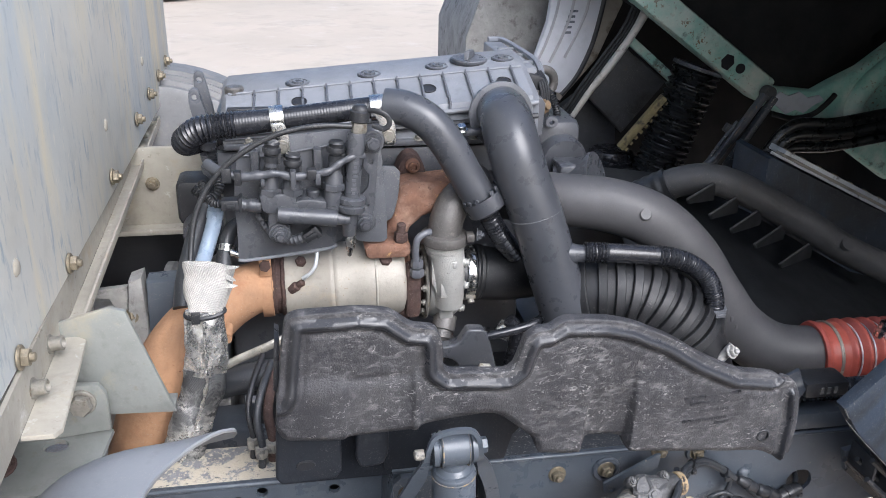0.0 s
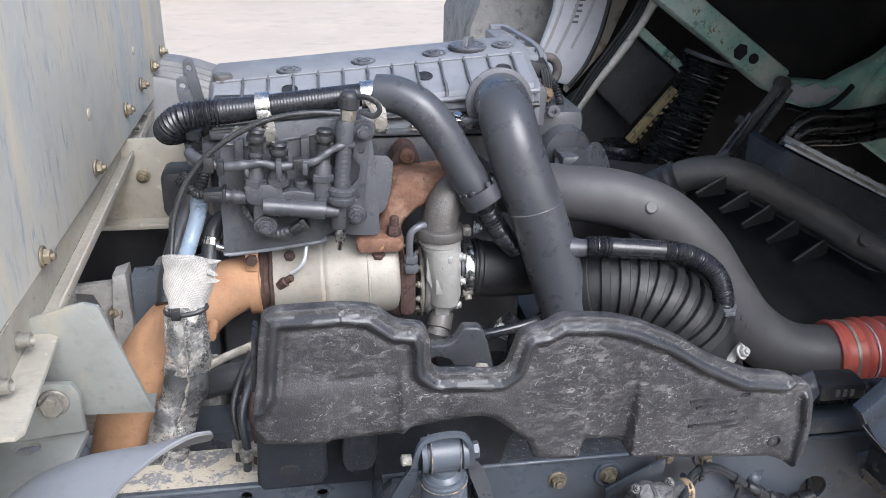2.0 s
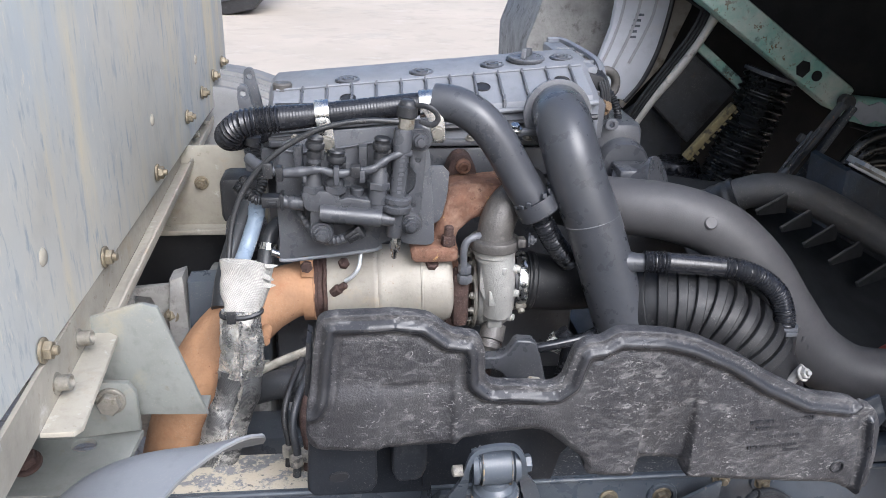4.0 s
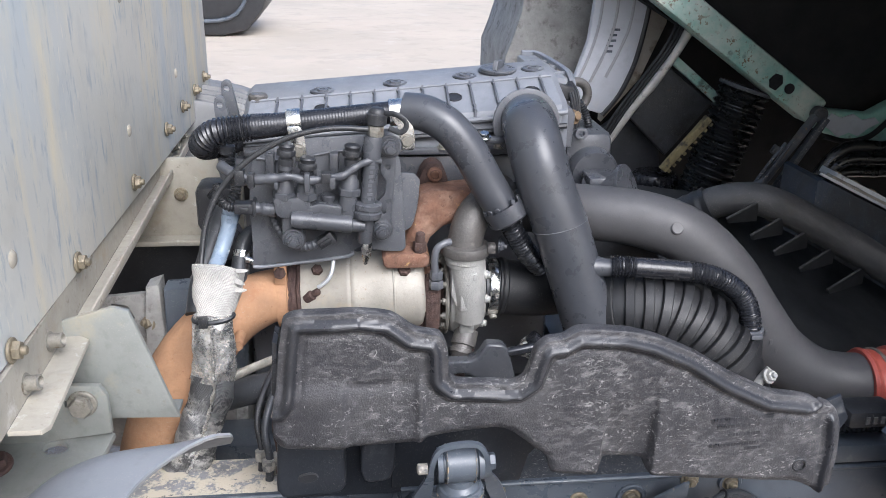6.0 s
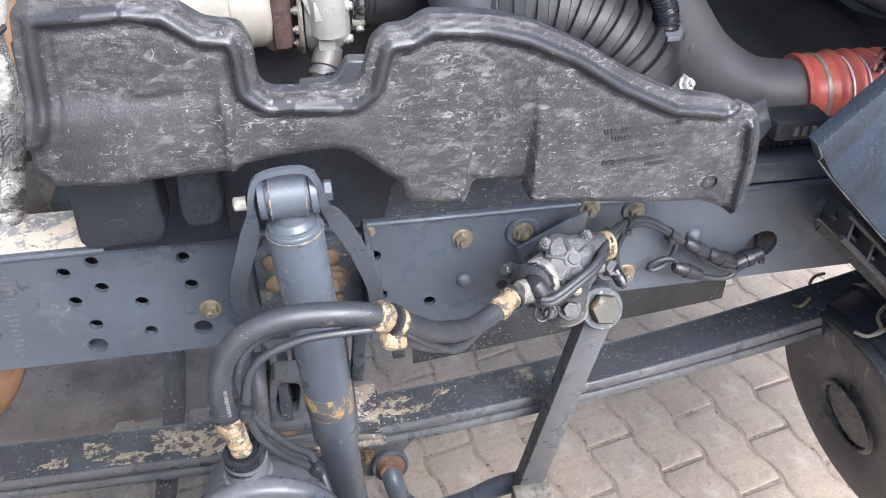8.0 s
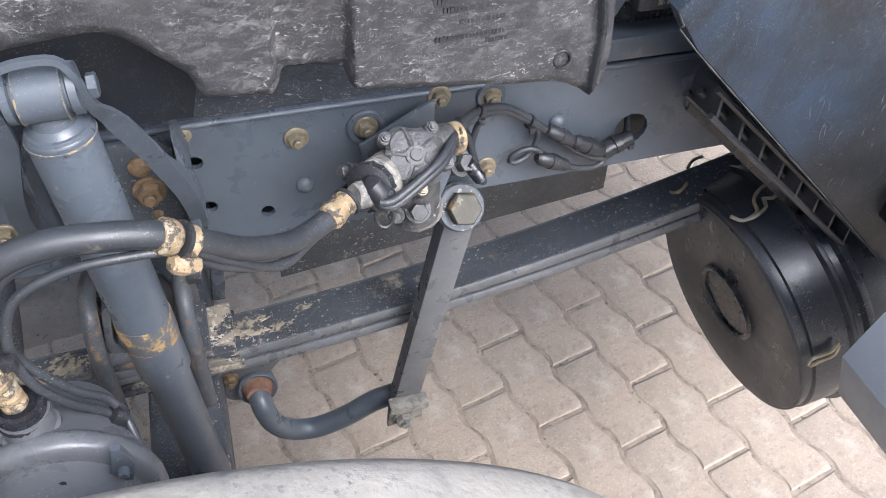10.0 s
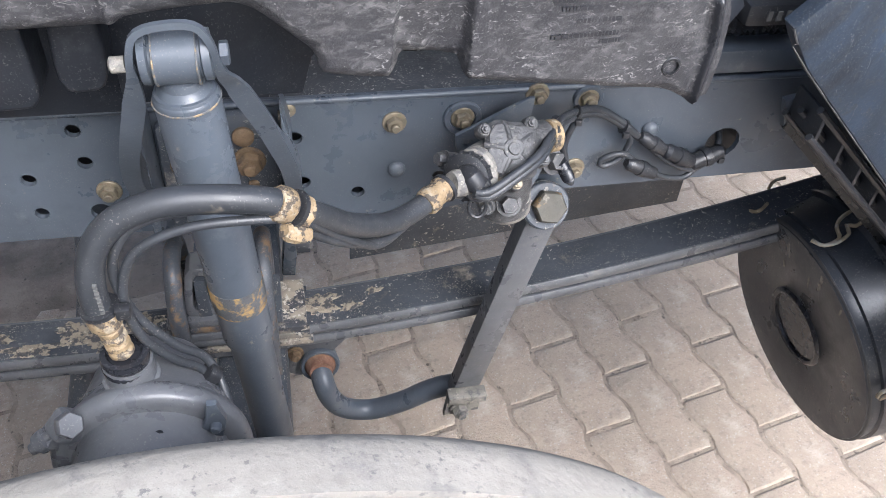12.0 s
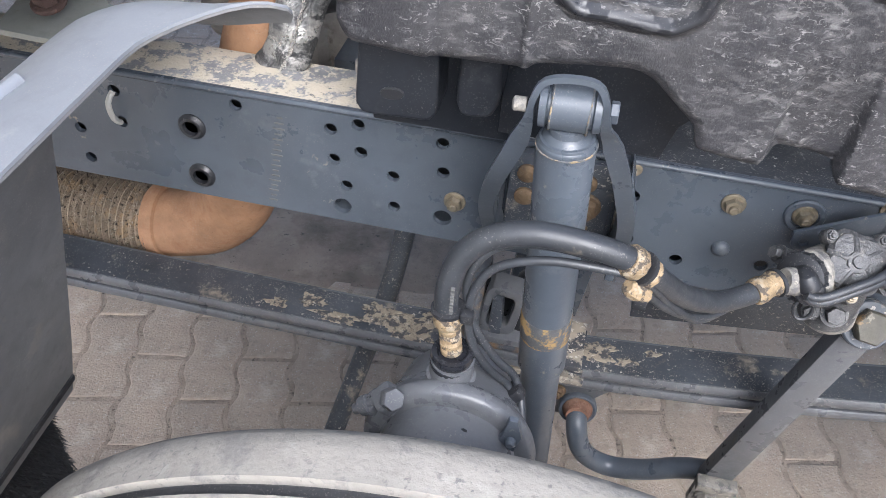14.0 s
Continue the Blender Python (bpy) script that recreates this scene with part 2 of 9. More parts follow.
M_FENDER = material("grey_plastic_mudguard", (0.225, 0.238, 0.262), 0.5, 0.0, 0.05, 5, 0.06, 300, [((0.45, 0.44, 0.42), 8, 0.62, 0.2, 0.7), ((0.2, 0.18, 0.15), 150, 0.74, 0.03, 0.9)])
M_WING = material("pale_blue_grey_wing", (0.47, 0.49, 0.53), 0.42, 0.0, 0.05, 5, 0.05, 300, [((0.55, 0.54, 0.51), 8, 0.60, 0.2, 0.7)], dust=0.2)
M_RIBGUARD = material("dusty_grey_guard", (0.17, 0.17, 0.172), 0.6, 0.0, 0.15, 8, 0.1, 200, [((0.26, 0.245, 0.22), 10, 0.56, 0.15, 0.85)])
M_FENDER_IN = material("grey_plastic_inner_wing", (0.34, 0.345, 0.36), 0.55, 0.0, 0.06, 5, 0.05, 300, [((0.34, 0.32, 0.29), 9, 0.6, 0.2, 0.8)])
M_TYRE = material("dusty_tyre_rubber", (0.325, 0.305, 0.27), 0.9, 0.0, 0.12, 9, 0.35, 140, [((0.19, 0.185, 0.18), 26, 0.52, 0.10, 0.9, 6.0), ((0.40, 0.38, 0.345), 40, 0.58, 0.16, 0.95), ((0.17, 0.165, 0.16), 130, 0.57, 0.08, 0.9, 12.0)], dust=0.5)
M_TYRE_DARK = material("tyre_groove_rubber", (0.05, 0.05, 0.052), 0.7, 0.0, 0.2, 20, 0.2, 140, [(DUST, 30, 0.64, 0.1, 0.9)])
M_GROUND = material("pale_concrete_yard", (0.44, 0.385, 0.315), 0.9, 0.0, 0.10, 0.35, 0.3, 30, [((0.38, 0.34, 0.29), 0.9, 0.56, 0.16, 0.9), ((0.47, 0.425, 0.37), 2.2, 0.58, 0.12, 0.95)])
M_PAVER = material("concrete_paver", (0.42, 0.347, 0.272), 0.92, 0.0, 0.16, 9, 0.8, 150, [((0.40, 0.32, 0.25), 3.2, 0.50, 0.2, 0.95), ((0.50, 0.44, 0.37), 12, 0.55, 0.15, 0.95), ((0.33, 0.275, 0.22), 60, 0.54, 0.10, 0.95), ((0.28, 0.24, 0.20), 150, 0.60, 0.05, 0.95), ((0.56, 0.52, 0.46), 210, 0.60, 0.05, 0.95)], piece=0.07)
M_JOINT = material("dark_joint_sand", (0.32, 0.262, 0.205), 0.95, 0.0, 0.3, 24, 0.8, 200, [((0.38, 0.32, 0.25), 9, 0.52, 0.12, 0.95), ((0.12, 0.10, 0.08), 90, 0.56, 0.1, 0.95)], dust=0.3)
M_RED = material("red_silicone_hose", (0.36, 0.078, 0.055), 0.42, 0.0, 0.15, 20, 0.06, 300, [((0.25, 0.06, 0.045), 24, 0.62, 0.12, 0.7), ((0.35, 0.2, 0.16), 70, 0.70, 0.06, 0.8)])
M_GREEN = material("green_cab_paint", (0.27, 0.50, 0.42), 0.45, 0.0, 0.15, 6, 0.08, 120, [((0.58, 0.64, 0.56), 7, 0.44, 0.2, 0.8), ((0.20, 0.15, 0.09), 90, 0.57, 0.04, 0.9, 9.0), ((0.05, 0.05, 0.045), 16, 0.60, 0.06, 0.9, 5.0)])
M_BOOT = material("worn_black_boot_rubber", (0.007, 0.008, 0.009), 0.30, 0.0, 0.3, 20, 0.05, 300, dust=0.1)
# Near-black colour holds the shade under the cab; also serves cables and a chip.
M_CAB_DARK = material("shade_dark_cab", (0.006, 0.007, 0.008), 0.75, 0.0, 0.4, 5, 0.2, 60, [((0.014, 0.016, 0.016), 8, 0.58, 0.15, 0.9)], dust=0.04)
M_GREY_DIRTY = material("dirty_grey_liner", (0.050, 0.053, 0.058), 0.55, 0.0, 0.3, 8, 0.2, 80, [((0.022, 0.022, 0.022), 9, 0.50, 0.12, 0.7), ((0.11, 0.11, 0.11), 40, 0.58, 0.08, 0.9, 8.0, (0.5, 1, 1.5), 1.0), ((0.10, 0.075, 0.05), 14, 0.62, 0.08, 0.9)], dust=0.3)
M_LINER = material("stained_pale_liner", (0.36, 0.33, 0.28), 0.75, 0.0, 0.2, 6, 0.2, 80, [((0.16, 0.13, 0.10), 14, 0.54, 0.10, 0.9), ((0.46, 0.44, 0.40), 9, 0.58, 0.12, 0.9)])
M_BLUE_HOSE = material("translucent_blue_hose", (0.22, 0.275, 0.35), 0.3, 0.0, 0.08, 20, 0.03, 200)
M_WHITE_PIPE = material("pale_grey_pipe", (0.42, 0.41, 0.38), 0.5, 0.1, 0.2, 20, 0.1, 200, [((0.2, 0.19, 0.17), 30, 0.57, 0.1, 0.8)])
M_BARE_STEEL = material("bare_alloy_strip", (0.56, 0.58, 0.60), 0.45, 0.4, 0.15, 14, 0.1, 200, [((0.2, 0.19, 0.18), 30, 0.58, 0.1, 0.8)])
M_WHITE_PAINT = material("faded_marking_paint", (0.115, 0.115, 0.11), 0.8, 0.0, 0.3, 60, 0.1, 200)
M_RELAY = material("grimy_valve_casting", (0.075, 0.075, 0.076), 0.38, 0.15, 0.3, 50, 0.4, 260, [((0.045, 0.045, 0.046), 40, 0.50, 0.12, 0.4), ((0.25, 0.235, 0.21), 55, 0.60, 0.06, 0.9, 22.0), ((0.40, 0.37, 0.32), 120, 0.62, 0.05, 0.9)], dust=0.4)
M_GRIMY = material("grimy_pale_alloy", (0.26, 0.245, 0.215), 0.7, 0.2, 0.3, 40, 0.4, 220, [((0.14, 0.135, 0.13), 60, 0.50, 0.08, 0.8), ((0.42, 0.39, 0.33), 110, 0.60, 0.06, 0.9)], dust=0.6)
M_DULL_ZINC = material("dull_zinc", (0.27, 0.255, 0.22), 0.55, 0.5, 0.3, 70, 0.2, 300, [((0.16, 0.13, 0.09), 60, 0.56, 0.12, 0.85)])
M_WELD = material("weld_bead", (0.10, 0.105, 0.11), 0.5, 0.1, 0.3, 80, 0.4, 500, [((0.32, 0.24, 0.14), 110, 0.52, 0.08, 0.9)])
M_DRUM = material("smooth_black_drum", (0.030, 0.034, 0.041), 0.34, 0.0, 0.25, 9, 0.08, 200, [((0.055, 0.060, 0.068), 16, 0.58, 0.14, 0.5, 5.0), ((0.24, 0.24, 0.235), 40, 0.66, 0.04, 0.8, 7.0, (1, 1, 0.4), 1.5), ((0.30, 0.29, 0.27), 190, 0.64, 0.05, 0.8, 8.0)], dust=0.6)
M_BELLOWS = material("dull_ribbed_rubber", (0.012, 0.0125, 0.014), 0.52, 0.0, 0.25, 20, 0.06, 300, [((0.10, 0.095, 0.09), 30, 0.66, 0.1, 0.8)], dust=0.25)
M_DUCT_DARK = material("dark_dusty_duct", (0.062, 0.061, 0.060), 0.55, 0.0, 0.2, 16, 0.2, 400, [((0.075, 0.07, 0.062), 24, 0.58, 0.12, 0.8)], dust=0.5)
M_GUIDE = material("scratched_black_sheet", (0.010, 0.011, 0.012), 0.55, 0.0, 0.4, 7, 0.15, 160, [((0.018, 0.019, 0.020), 9, 0.52, 0.2, 0.6), ((0.08, 0.08, 0.08), 90, 0.68, 0.03, 0.8, 7.0, (0.4, 1.6, 1), 2.0)], dust=0.08)
M_BROWN_RIVET = material("rust_brown_rivet", (0.17, 0.115, 0.065), 0.75, 0.1, 0.3, 60, 0.3, 260, [((0.09, 0.07, 0.055), 50, 0.55, 0.12, 0.9)])
M_UBOLT = material("rusting_painted_rod", (0.07, 0.078, 0.09), 0.42, 0.0, 0.2, 20, 0.15, 200, [((0.30, 0.19, 0.095), 22, 0.52, 0.10, 0.9, 7.0), ((0.20, 0.12, 0.06), 90, 0.58, 0.08, 0.9, 9.0)], dust=0.4)
M_LEAF_SPECK = material("salt_spotted_paint", (0.040, 0.043, 0.048), 0.5, 0.0, 0.3, 12, 0.3, 140, [((0.30, 0.29, 0.27), 75, 0.60, 0.04, 0.9, 10.0, (1, 1, 1), 1.0), ((0.42, 0.40, 0.37), 170, 0.60, 0.05, 0.95, 16.0)], dust=0.8)
M_FLAP = material("bristly_spray_mat", (0.025, 0.026, 0.028), 0.7, 0.0, 0.4, 60, 0.3, 300)


# ---- building tools ----
from mathutils import geometry


def shade(me, angle=38.0):
    me.polygons.foreach_set("use_smooth", [True] * len(me.polygons))
    me.set_sharp_from_angle(angle=radians(angle))


def finish(bm, name, mat, angle=38.0):
    me = bpy.data.meshes.new(name)
    bmesh.ops.recalc_face_normals(bm, faces=bm.faces)
    bm.to_mesh(me)
    bm.free()
    for m in mat if isinstance(mat, tuple) else (mat,):
        me.materials.append(m)
    shade(me, angle)
    return me


def hang(ob, parent):
    ob.parent = parent
    root = parent
    while root.parent:
        root = root.parent
    if root.type == "EMPTY":
        if parent is root:
            ob.matrix_parent_inverse = Matrix.Translation(-root.location)
    return ob


def thing(name, label, category, at=(0, 0, 0), group=""):
    e = new(name)
    e.location = at
    e.empty_display_size = 0.05
    return tagged(e, label, category, group)


def part(name, bm, mat, parent=None, label="", angle=38.0):
    ob = new(name, finish(bm, name, mat, angle))
    if parent:
        hang(ob, parent)
    return tagged(ob, label)


def piece(name, me, parent, m):
    """One of many alike pieces that share a mesh, at the pose m."""
    ob = new(name, me)
    hang(ob, parent)
    ob.matrix_basis = m
    return ob


def whole(name, bm, mat, label, category, group="", kind="", angle=38.0):
    return tagged(part(name, bm, mat, None, "", angle), label, category, group, kind)


def box(bm, x0, x1, y0, y1, z0, z1, bevel=0.0, m=None, seg=2):
    out = bmesh.ops.create_cube(bm, size=1.0)
    vs = out["verts"]
    bmesh.ops.scale(bm, vec=(x1 - x0, y1 - y0, z1 - z0), verts=vs)
    bmesh.ops.translate(bm, vec=((x0 + x1) / 2, (y0 + y1) / 2, (z0 + z1) / 2), verts=vs)
    if m is not None:
        bmesh.ops.transform(bm, matrix=m, verts=vs)
    if bevel:
        es = list({e for v in vs for e in v.link_edges})
        bmesh.ops.bevel(bm, geom=es, offset=bevel, segments=seg, affect="EDGES", profile=0.5)
    return bm


def prism(bm, outline, y0, y1, bevel=0.0, holes=(), shear=None, seg=2):
    """A plate whose outline lies in x and z, from depth y0 to y1, with round or free holes. shear(x): a shift of y."""
    loops = [outline] + [list(hole) for hole in holes]
    edges = []
    for loop in loops:
        vs = [bm.verts.new((x, y0, z)) for x, z in loop]
        edges += [bm.edges.new((vs[k], vs[(k + 1) % len(vs)])) for k in range(len(vs))]
    made = bmesh.ops.triangle_fill(bm, use_beauty=True, use_dissolve=False, edges=edges)
    faces = [g for g in made["geom"] if isinstance(g, bmesh.types.BMFace)]
    ext = bmesh.ops.extrude_face_region(bm, geom=faces)
    top = [g for g in ext["geom"] if isinstance(g, bmesh.types.BMVert)]
    bmesh.ops.translate(bm, vec=(0, y1 - y0, 0), verts=top)
    if bevel:
        es = [e for e in bm.edges if e.is_manifold and e.calc_face_angle(0) > 0.6 and abs(e.verts[0].co.y - y0) < 1e-5 and abs(e.verts[1].co.y - y0) < 1e-5]
        bmesh.ops.bevel(bm, geom=es, offset=bevel, segments=seg, affect="EDGES", profile=0.5)
    if shear:
        for v in bm.verts:
            v.co.y += shear(v.co.x)
    return bm


def rounded(loop, times=2, part_=0.25):
    """A closed outline with its corners cut again and again, so that they turn round."""
    for _ in range(times):
        out = []
        for (x0, z0), (x1, z1) in zip(loop, loop[1:] + loop[:1]):
            out += [(x0 + part_ * (x1 - x0), z0 + part_ * (z1 - z0)), (x1 - part_ * (x1 - x0), z1 - part_ * (z1 - z0))]
        loop = out
    return loop


def far_from(pts, line, closed=False):
    """How far each of pts lies from a line of points, in x and z."""
    line = np.array(line + line[:1] if closed else line, float)
    best = np.full(len(pts), 9.0)
    for a, b in zip(line, line[1:]):
        d = b - a
        t = np.clip(((pts - a) @ d) / max(d @ d, 1e-12), 0, 1)
        best = np.minimum(best, np.linalg.norm(pts - a - t[:, None] * d, axis=1))
    return best


def moulded(outline, front, rim, step=0.0035, wall=0.0025, second=None):
    """A moulded shell: the outline in x and z, front(pts) the y of its face at each point, rim(x, z) how deep its edge turns back.
    second(pts): where the second material shows."""
    loop = []
    for (x0, z0), (x1, z1) in zip(outline, outline[1:] + outline[:1]):
        n = max(1, round(math.hypot(x1 - x0, z1 - z0) / step))
        loop += [(x0 + (x1 - x0) * k / n, z0 + (z1 - z0) * k / n) for k in range(n)]
    arr = np.array(loop)
    gx, gz = np.meshgrid(np.arange(arr[:, 0].min(), arr[:, 0].max(), step), np.arange(arr[:, 1].min(), arr[:, 1].max(), step))
    gx = gx + (np.arange(gx.shape[0]) % 2)[:, None] * step / 2
    grid = np.stack([gx.ravel(), gz.ravel()], 1)
    inside = np.zeros(len(grid), bool)
    for (x0, z0), (x1, z1) in zip(loop, loop[1:] + loop[:1]):
        if z0 != z1:
            hit = ((z0 > grid[:, 1]) != (z1 > grid[:, 1])) & (grid[:, 0] < (x1 - x0) * (grid[:, 1] - z0) / (z1 - z0) + x0)
            inside ^= hit
    grid = grid[inside]
    grid = grid[far_from(grid, loop, True) > 0.55 * step]
    n = len(loop)
    pts = [Vector(p) for p in loop] + [Vector(p) for p in grid.tolist()]
    vs, _, fs, *_ = geometry.delaunay_2d_cdt(pts, [(k, (k + 1) % n) for k in range(n)], [], 1, 1e-6)
    flat = np.array([(v.x, v.y) for v in vs])
    ys_ = front(flat)
    mark = second(flat) if second else np.zeros(len(flat), bool)
    area = sum(a[0] * b[1] - b[0] * a[1] for a, b in zip(loop, loop[1:] + loop[:1]))
    inward = []
    for k in range(n):
        (x0, z0), (x1, z1) = loop[k - 1], loop[(k + 1) % n]
        d = math.hypot(x1 - x0, z1 - z0) or 1.0
        w = wall if area > 0 else -wall
        inward.append((-(z1 - z0) / d * w, (x1 - x0) / d * w))
    b = bm_new()
    face = [b.verts.new((x, y, z)) for (x, z), y in zip(flat, ys_)]
    back = [b.verts.new((x + (inward[k][0] if k < n else 0), y + wall, z + (inward[k][1] if k < n else 0))) for k, ((x, z), y) in enumerate(zip(flat, ys_))]
    for f in fs:
        made = b.faces.new([face[k] for k in f])
        made.material_index = int(all(mark[k] for k in f))
        b.faces.new([back[k] for k in reversed(f)])
    deep = [rim(x, z) for x, z in loop]
    soft_ = [b.verts.new((x - inward[k][0] * 0.5, face[k].co.y + 0.0015, z - inward[k][1] * 0.5)) for k, (x, z) in enumerate(loop)]
    end = [b.verts.new((x - inward[k][0] * 0.5, face[k].co.y + deep[k], z - inward[k][1] * 0.5)) for k, (x, z) in enumerate(loop)]
    tail = [b.verts.new((x + inward[k][0], face[k].co.y + deep[k], z + inward[k][1])) for k, (x, z) in enumerate(loop)]
    for k in range(n):
        j = (k + 1) % n
        for p, q in ((face, soft_), (soft_, end), (end, tail), (tail, back)):
            b.faces.new((p[k], p[j], q[j], q[k]))
    return b


def ring_pts(x, z, r, n=14):
    return [(x + r * math.cos(2 * math.pi * k / n), z + r * math.sin(2 * math.pi * k / n)) for k in range(n)]


def spline(pts, step):
    """Points along a smooth curve through pts, about step apart."""
    pts = [Vector(p) for p in pts]
    ext = [2 * pts[0] - pts[1]] + pts + [2 * pts[-1] - pts[-2]]
    out = []
    for a, b, c, d in zip(ext, ext[1:], ext[2:], ext[3:]):
        n = max(2, int((c - b).length / step))
        for k in range(n):
            t = k / n
            out.append(0.5 * (2 * b + (c - a) * t + (2 * a - 5 * b + 4 * c - d) * t * t + (3 * b - a - 3 * c + d) * t ** 3))
    return out + [pts[-1]]


def tube(bm, pts, r, step=0.012, sides=18, smooth=True, flat=1.0, caps=True):
    """A tube along pts. r: a radius, or a function of the metres along it and of the whole length. flat: its second half-axis, as a share."""
    path = spline(pts, step) if smooth else [Vector(p) for p in pts]
    lengths = [0.0]
    for a, b in zip(path, path[1:]):
        lengths.append(lengths[-1] + (b - a).length)
    rings, up = [], None
    for k, p in enumerate(path):
        t = (path[min(k + 1, len(path) - 1)] - path[max(k - 1, 0)]).normalized()
        if up is None:
            up = t.orthogonal().normalized() if abs(t.y) > 0.95 else Vector((0, 1, 0))
        up = (up - t * up.dot(t)).normalized()
        side = t.cross(up)
        rad = r(lengths[k], lengths[-1]) if callable(r) else r
        rings.append([bm.verts.new(p + rad * (math.cos(a) * side + flat * math.sin(a) * up)) for a in (2 * math.pi * j / sides for j in range(sides))])
    for a, b in zip(rings, rings[1:]):
        for j in range(sides):
            bm.faces.new((a[j], a[(j + 1) % sides], b[(j + 1) % sides], b[j]))
    if caps:
        bm.faces.new(rings[0][::-1])
        bm.faces.new(rings[-1])
    return bm


def ribbed(r, pitch, depth, start=0.0, end=1e9):
    """A radius that rises and falls, for corrugated hose, between start and end metres."""
    def f(d, total):
        if start <= d <= min(end, total):
            return r + depth * math.cos(2 * math.pi * d / pitch)
        return r
    return f


def lathe(bm, origin, axis, profile, sides=24):
    """A turned body: profile holds (metres along the axis, radius)."""
    axis = Vector(axis).normalized()
    u = axis.orthogonal().normalized()
    v = axis.cross(u)
    rings = []
    for d, rad in profile:
        c = Vector(origin) + axis * d
        rings.append([bm.verts.new(c + max(rad, 1e-5) * (math.cos(a) * u + math.sin(a) * v)) for a in (2 * math.pi * j / sides for j in range(sides))])
    for a, b in zip(rings, rings[1:]):
        for j in range(sides):
            bm.faces.new((a[j], a[(j + 1) % sides], b[(j + 1) % sides], b[j]))
    bm.faces.new(rings[0][::-1])
    bm.faces.new(rings[-1])
    return bm


def lathe_hex(bm, origin, axis, d0, d1, rad):
    return lathe(bm, origin, axis, [(d0, rad * 0.93), (d0 + 0.1 * (d1 - d0), rad), (d1 - 0.15 * (d1 - d0), rad), (d1, rad * 0.9)], sides=6)


def bolt(bm, at, axis, r, washer=1.35, stud=True):
    """A hexagon flange bolt of head radius r with its washer, seated at at and pointing along axis."""
    lathe(bm, at, axis, [(0, r * washer), (r * 0.22, r * washer), (r * 0.3, r * washer * 0.93)], sides=18)
    lathe_hex(bm, at, axis, r * 0.28, r * 1.05, r)
    if stud:
        lathe(bm, at, axis, [(r, r * 0.5), (r * 1.5, r * 0.5), (r * 1.6, r * 0.4)], sides=12)
    return bm


def crumple(bm, amount, scale):
    for v_ in bm.verts:
        n_ = noise.noise_vector(v_.co * scale)
        v_.co += amount * Vector([round(c * 3) / 3 * 0.5 + c * 0.5 for c in n_])


def smooth_step(v):
    v = max(0.0, min(1.0, v))
    return v * v * (3 - 2 * v)


def bm_new():
    return bmesh.new()


def aim(at, axis):
    """A pose at at whose own z axis points along axis."""
    return Matrix.Translation(at) @ Vector(axis).to_track_quat("Z", "Y").to_matrix().to_4x4()


WALL_RIVET = finish(lathe(bm_new(), (0, 0, 0), (0, 0, 1), [(0, 0.011), (0.002, 0.0108), (0.0045, 0.008), (0.0055, 0.003)], 20), "rivet", M_BEIGE)
BOLT_MESH = finish(bolt(bm_new(), (0, 0, 0), (0, 0, 1), 0.0108), "bolt", M_ZINC_YELLOW)
RIVET_MESH = finish(lathe(bm_new(), (0, 0, 0), (0, 0, 1), [(0, 0.011), (0.003, 0.011), (0.007, 0.008), (0.0085, 0.003)], 18), "rivet", M_CHASSIS)
STUD_MESH = finish(lathe(bm_new(), (0, 0, 0), (0, 0, 1), [(0, 0.009), (0.002, 0.009), (0.003, 0.007)], 16), "rivet", M_ZINC_YELLOW)
TO_EYE = (0, -1, 0)

# ---- ground ----
bm = bm_new()
bmesh.ops.create_grid(bm, x_segments=1, y_segments=1, size=300.0)
bmesh.ops.translate(bm, vec=(0, 0, -0.0048), verts=bm.verts)
ground = whole("ground", bm, M_GROUND, "pale dusty concrete yard, worn and stained", "ground", kind="structure")

# ---- parked trailer or loader far across the yard ----
far_machine = thing("loader_bucket", "dark steel bucket standing on the yard far behind the truck", "bucket", (-2.3, 16.5, 0))
bm = bm_new()
outline = [(-4.6, 0.35), (-3.2, 0.05), (-2.2, 0.0), (-1.75, 0.10), (-1.45, 0.45), (-1.3, 1.0), (-1.28, 1.7), (-4.6, 1.7)]
prism(bm, outline, 16.0, 17.6, 0.06)
part("shell", bm, M_BLACK, far_machine)
bm = bm_new()
tube(bm, [(-4.6, 15.97, 0.62), (-3.1, 15.97, 0.32), (-2.2, 15.97, 0.27), (-1.8, 15.97, 0.5), (-1.62, 15.97, 1.1), (-1.6, 15.97, 1.7)], 0.035, 0.15, 8)
part("rim", bm, M_CHASSIS, far_machine)

# ---- chassis rails ----
def rail_web(y0, y1, holes):
    low = [(-1.5, 0.885), (0.40, 0.886), (0.50, 0.903), (0.95, 0.908), (1.45, 0.908)]
    outline = low + [(1.45, 1.065), (-1.5, 1.065)]
    bm = bm_new()
    return prism(bm, outline, y0, y1, 0.0, holes)


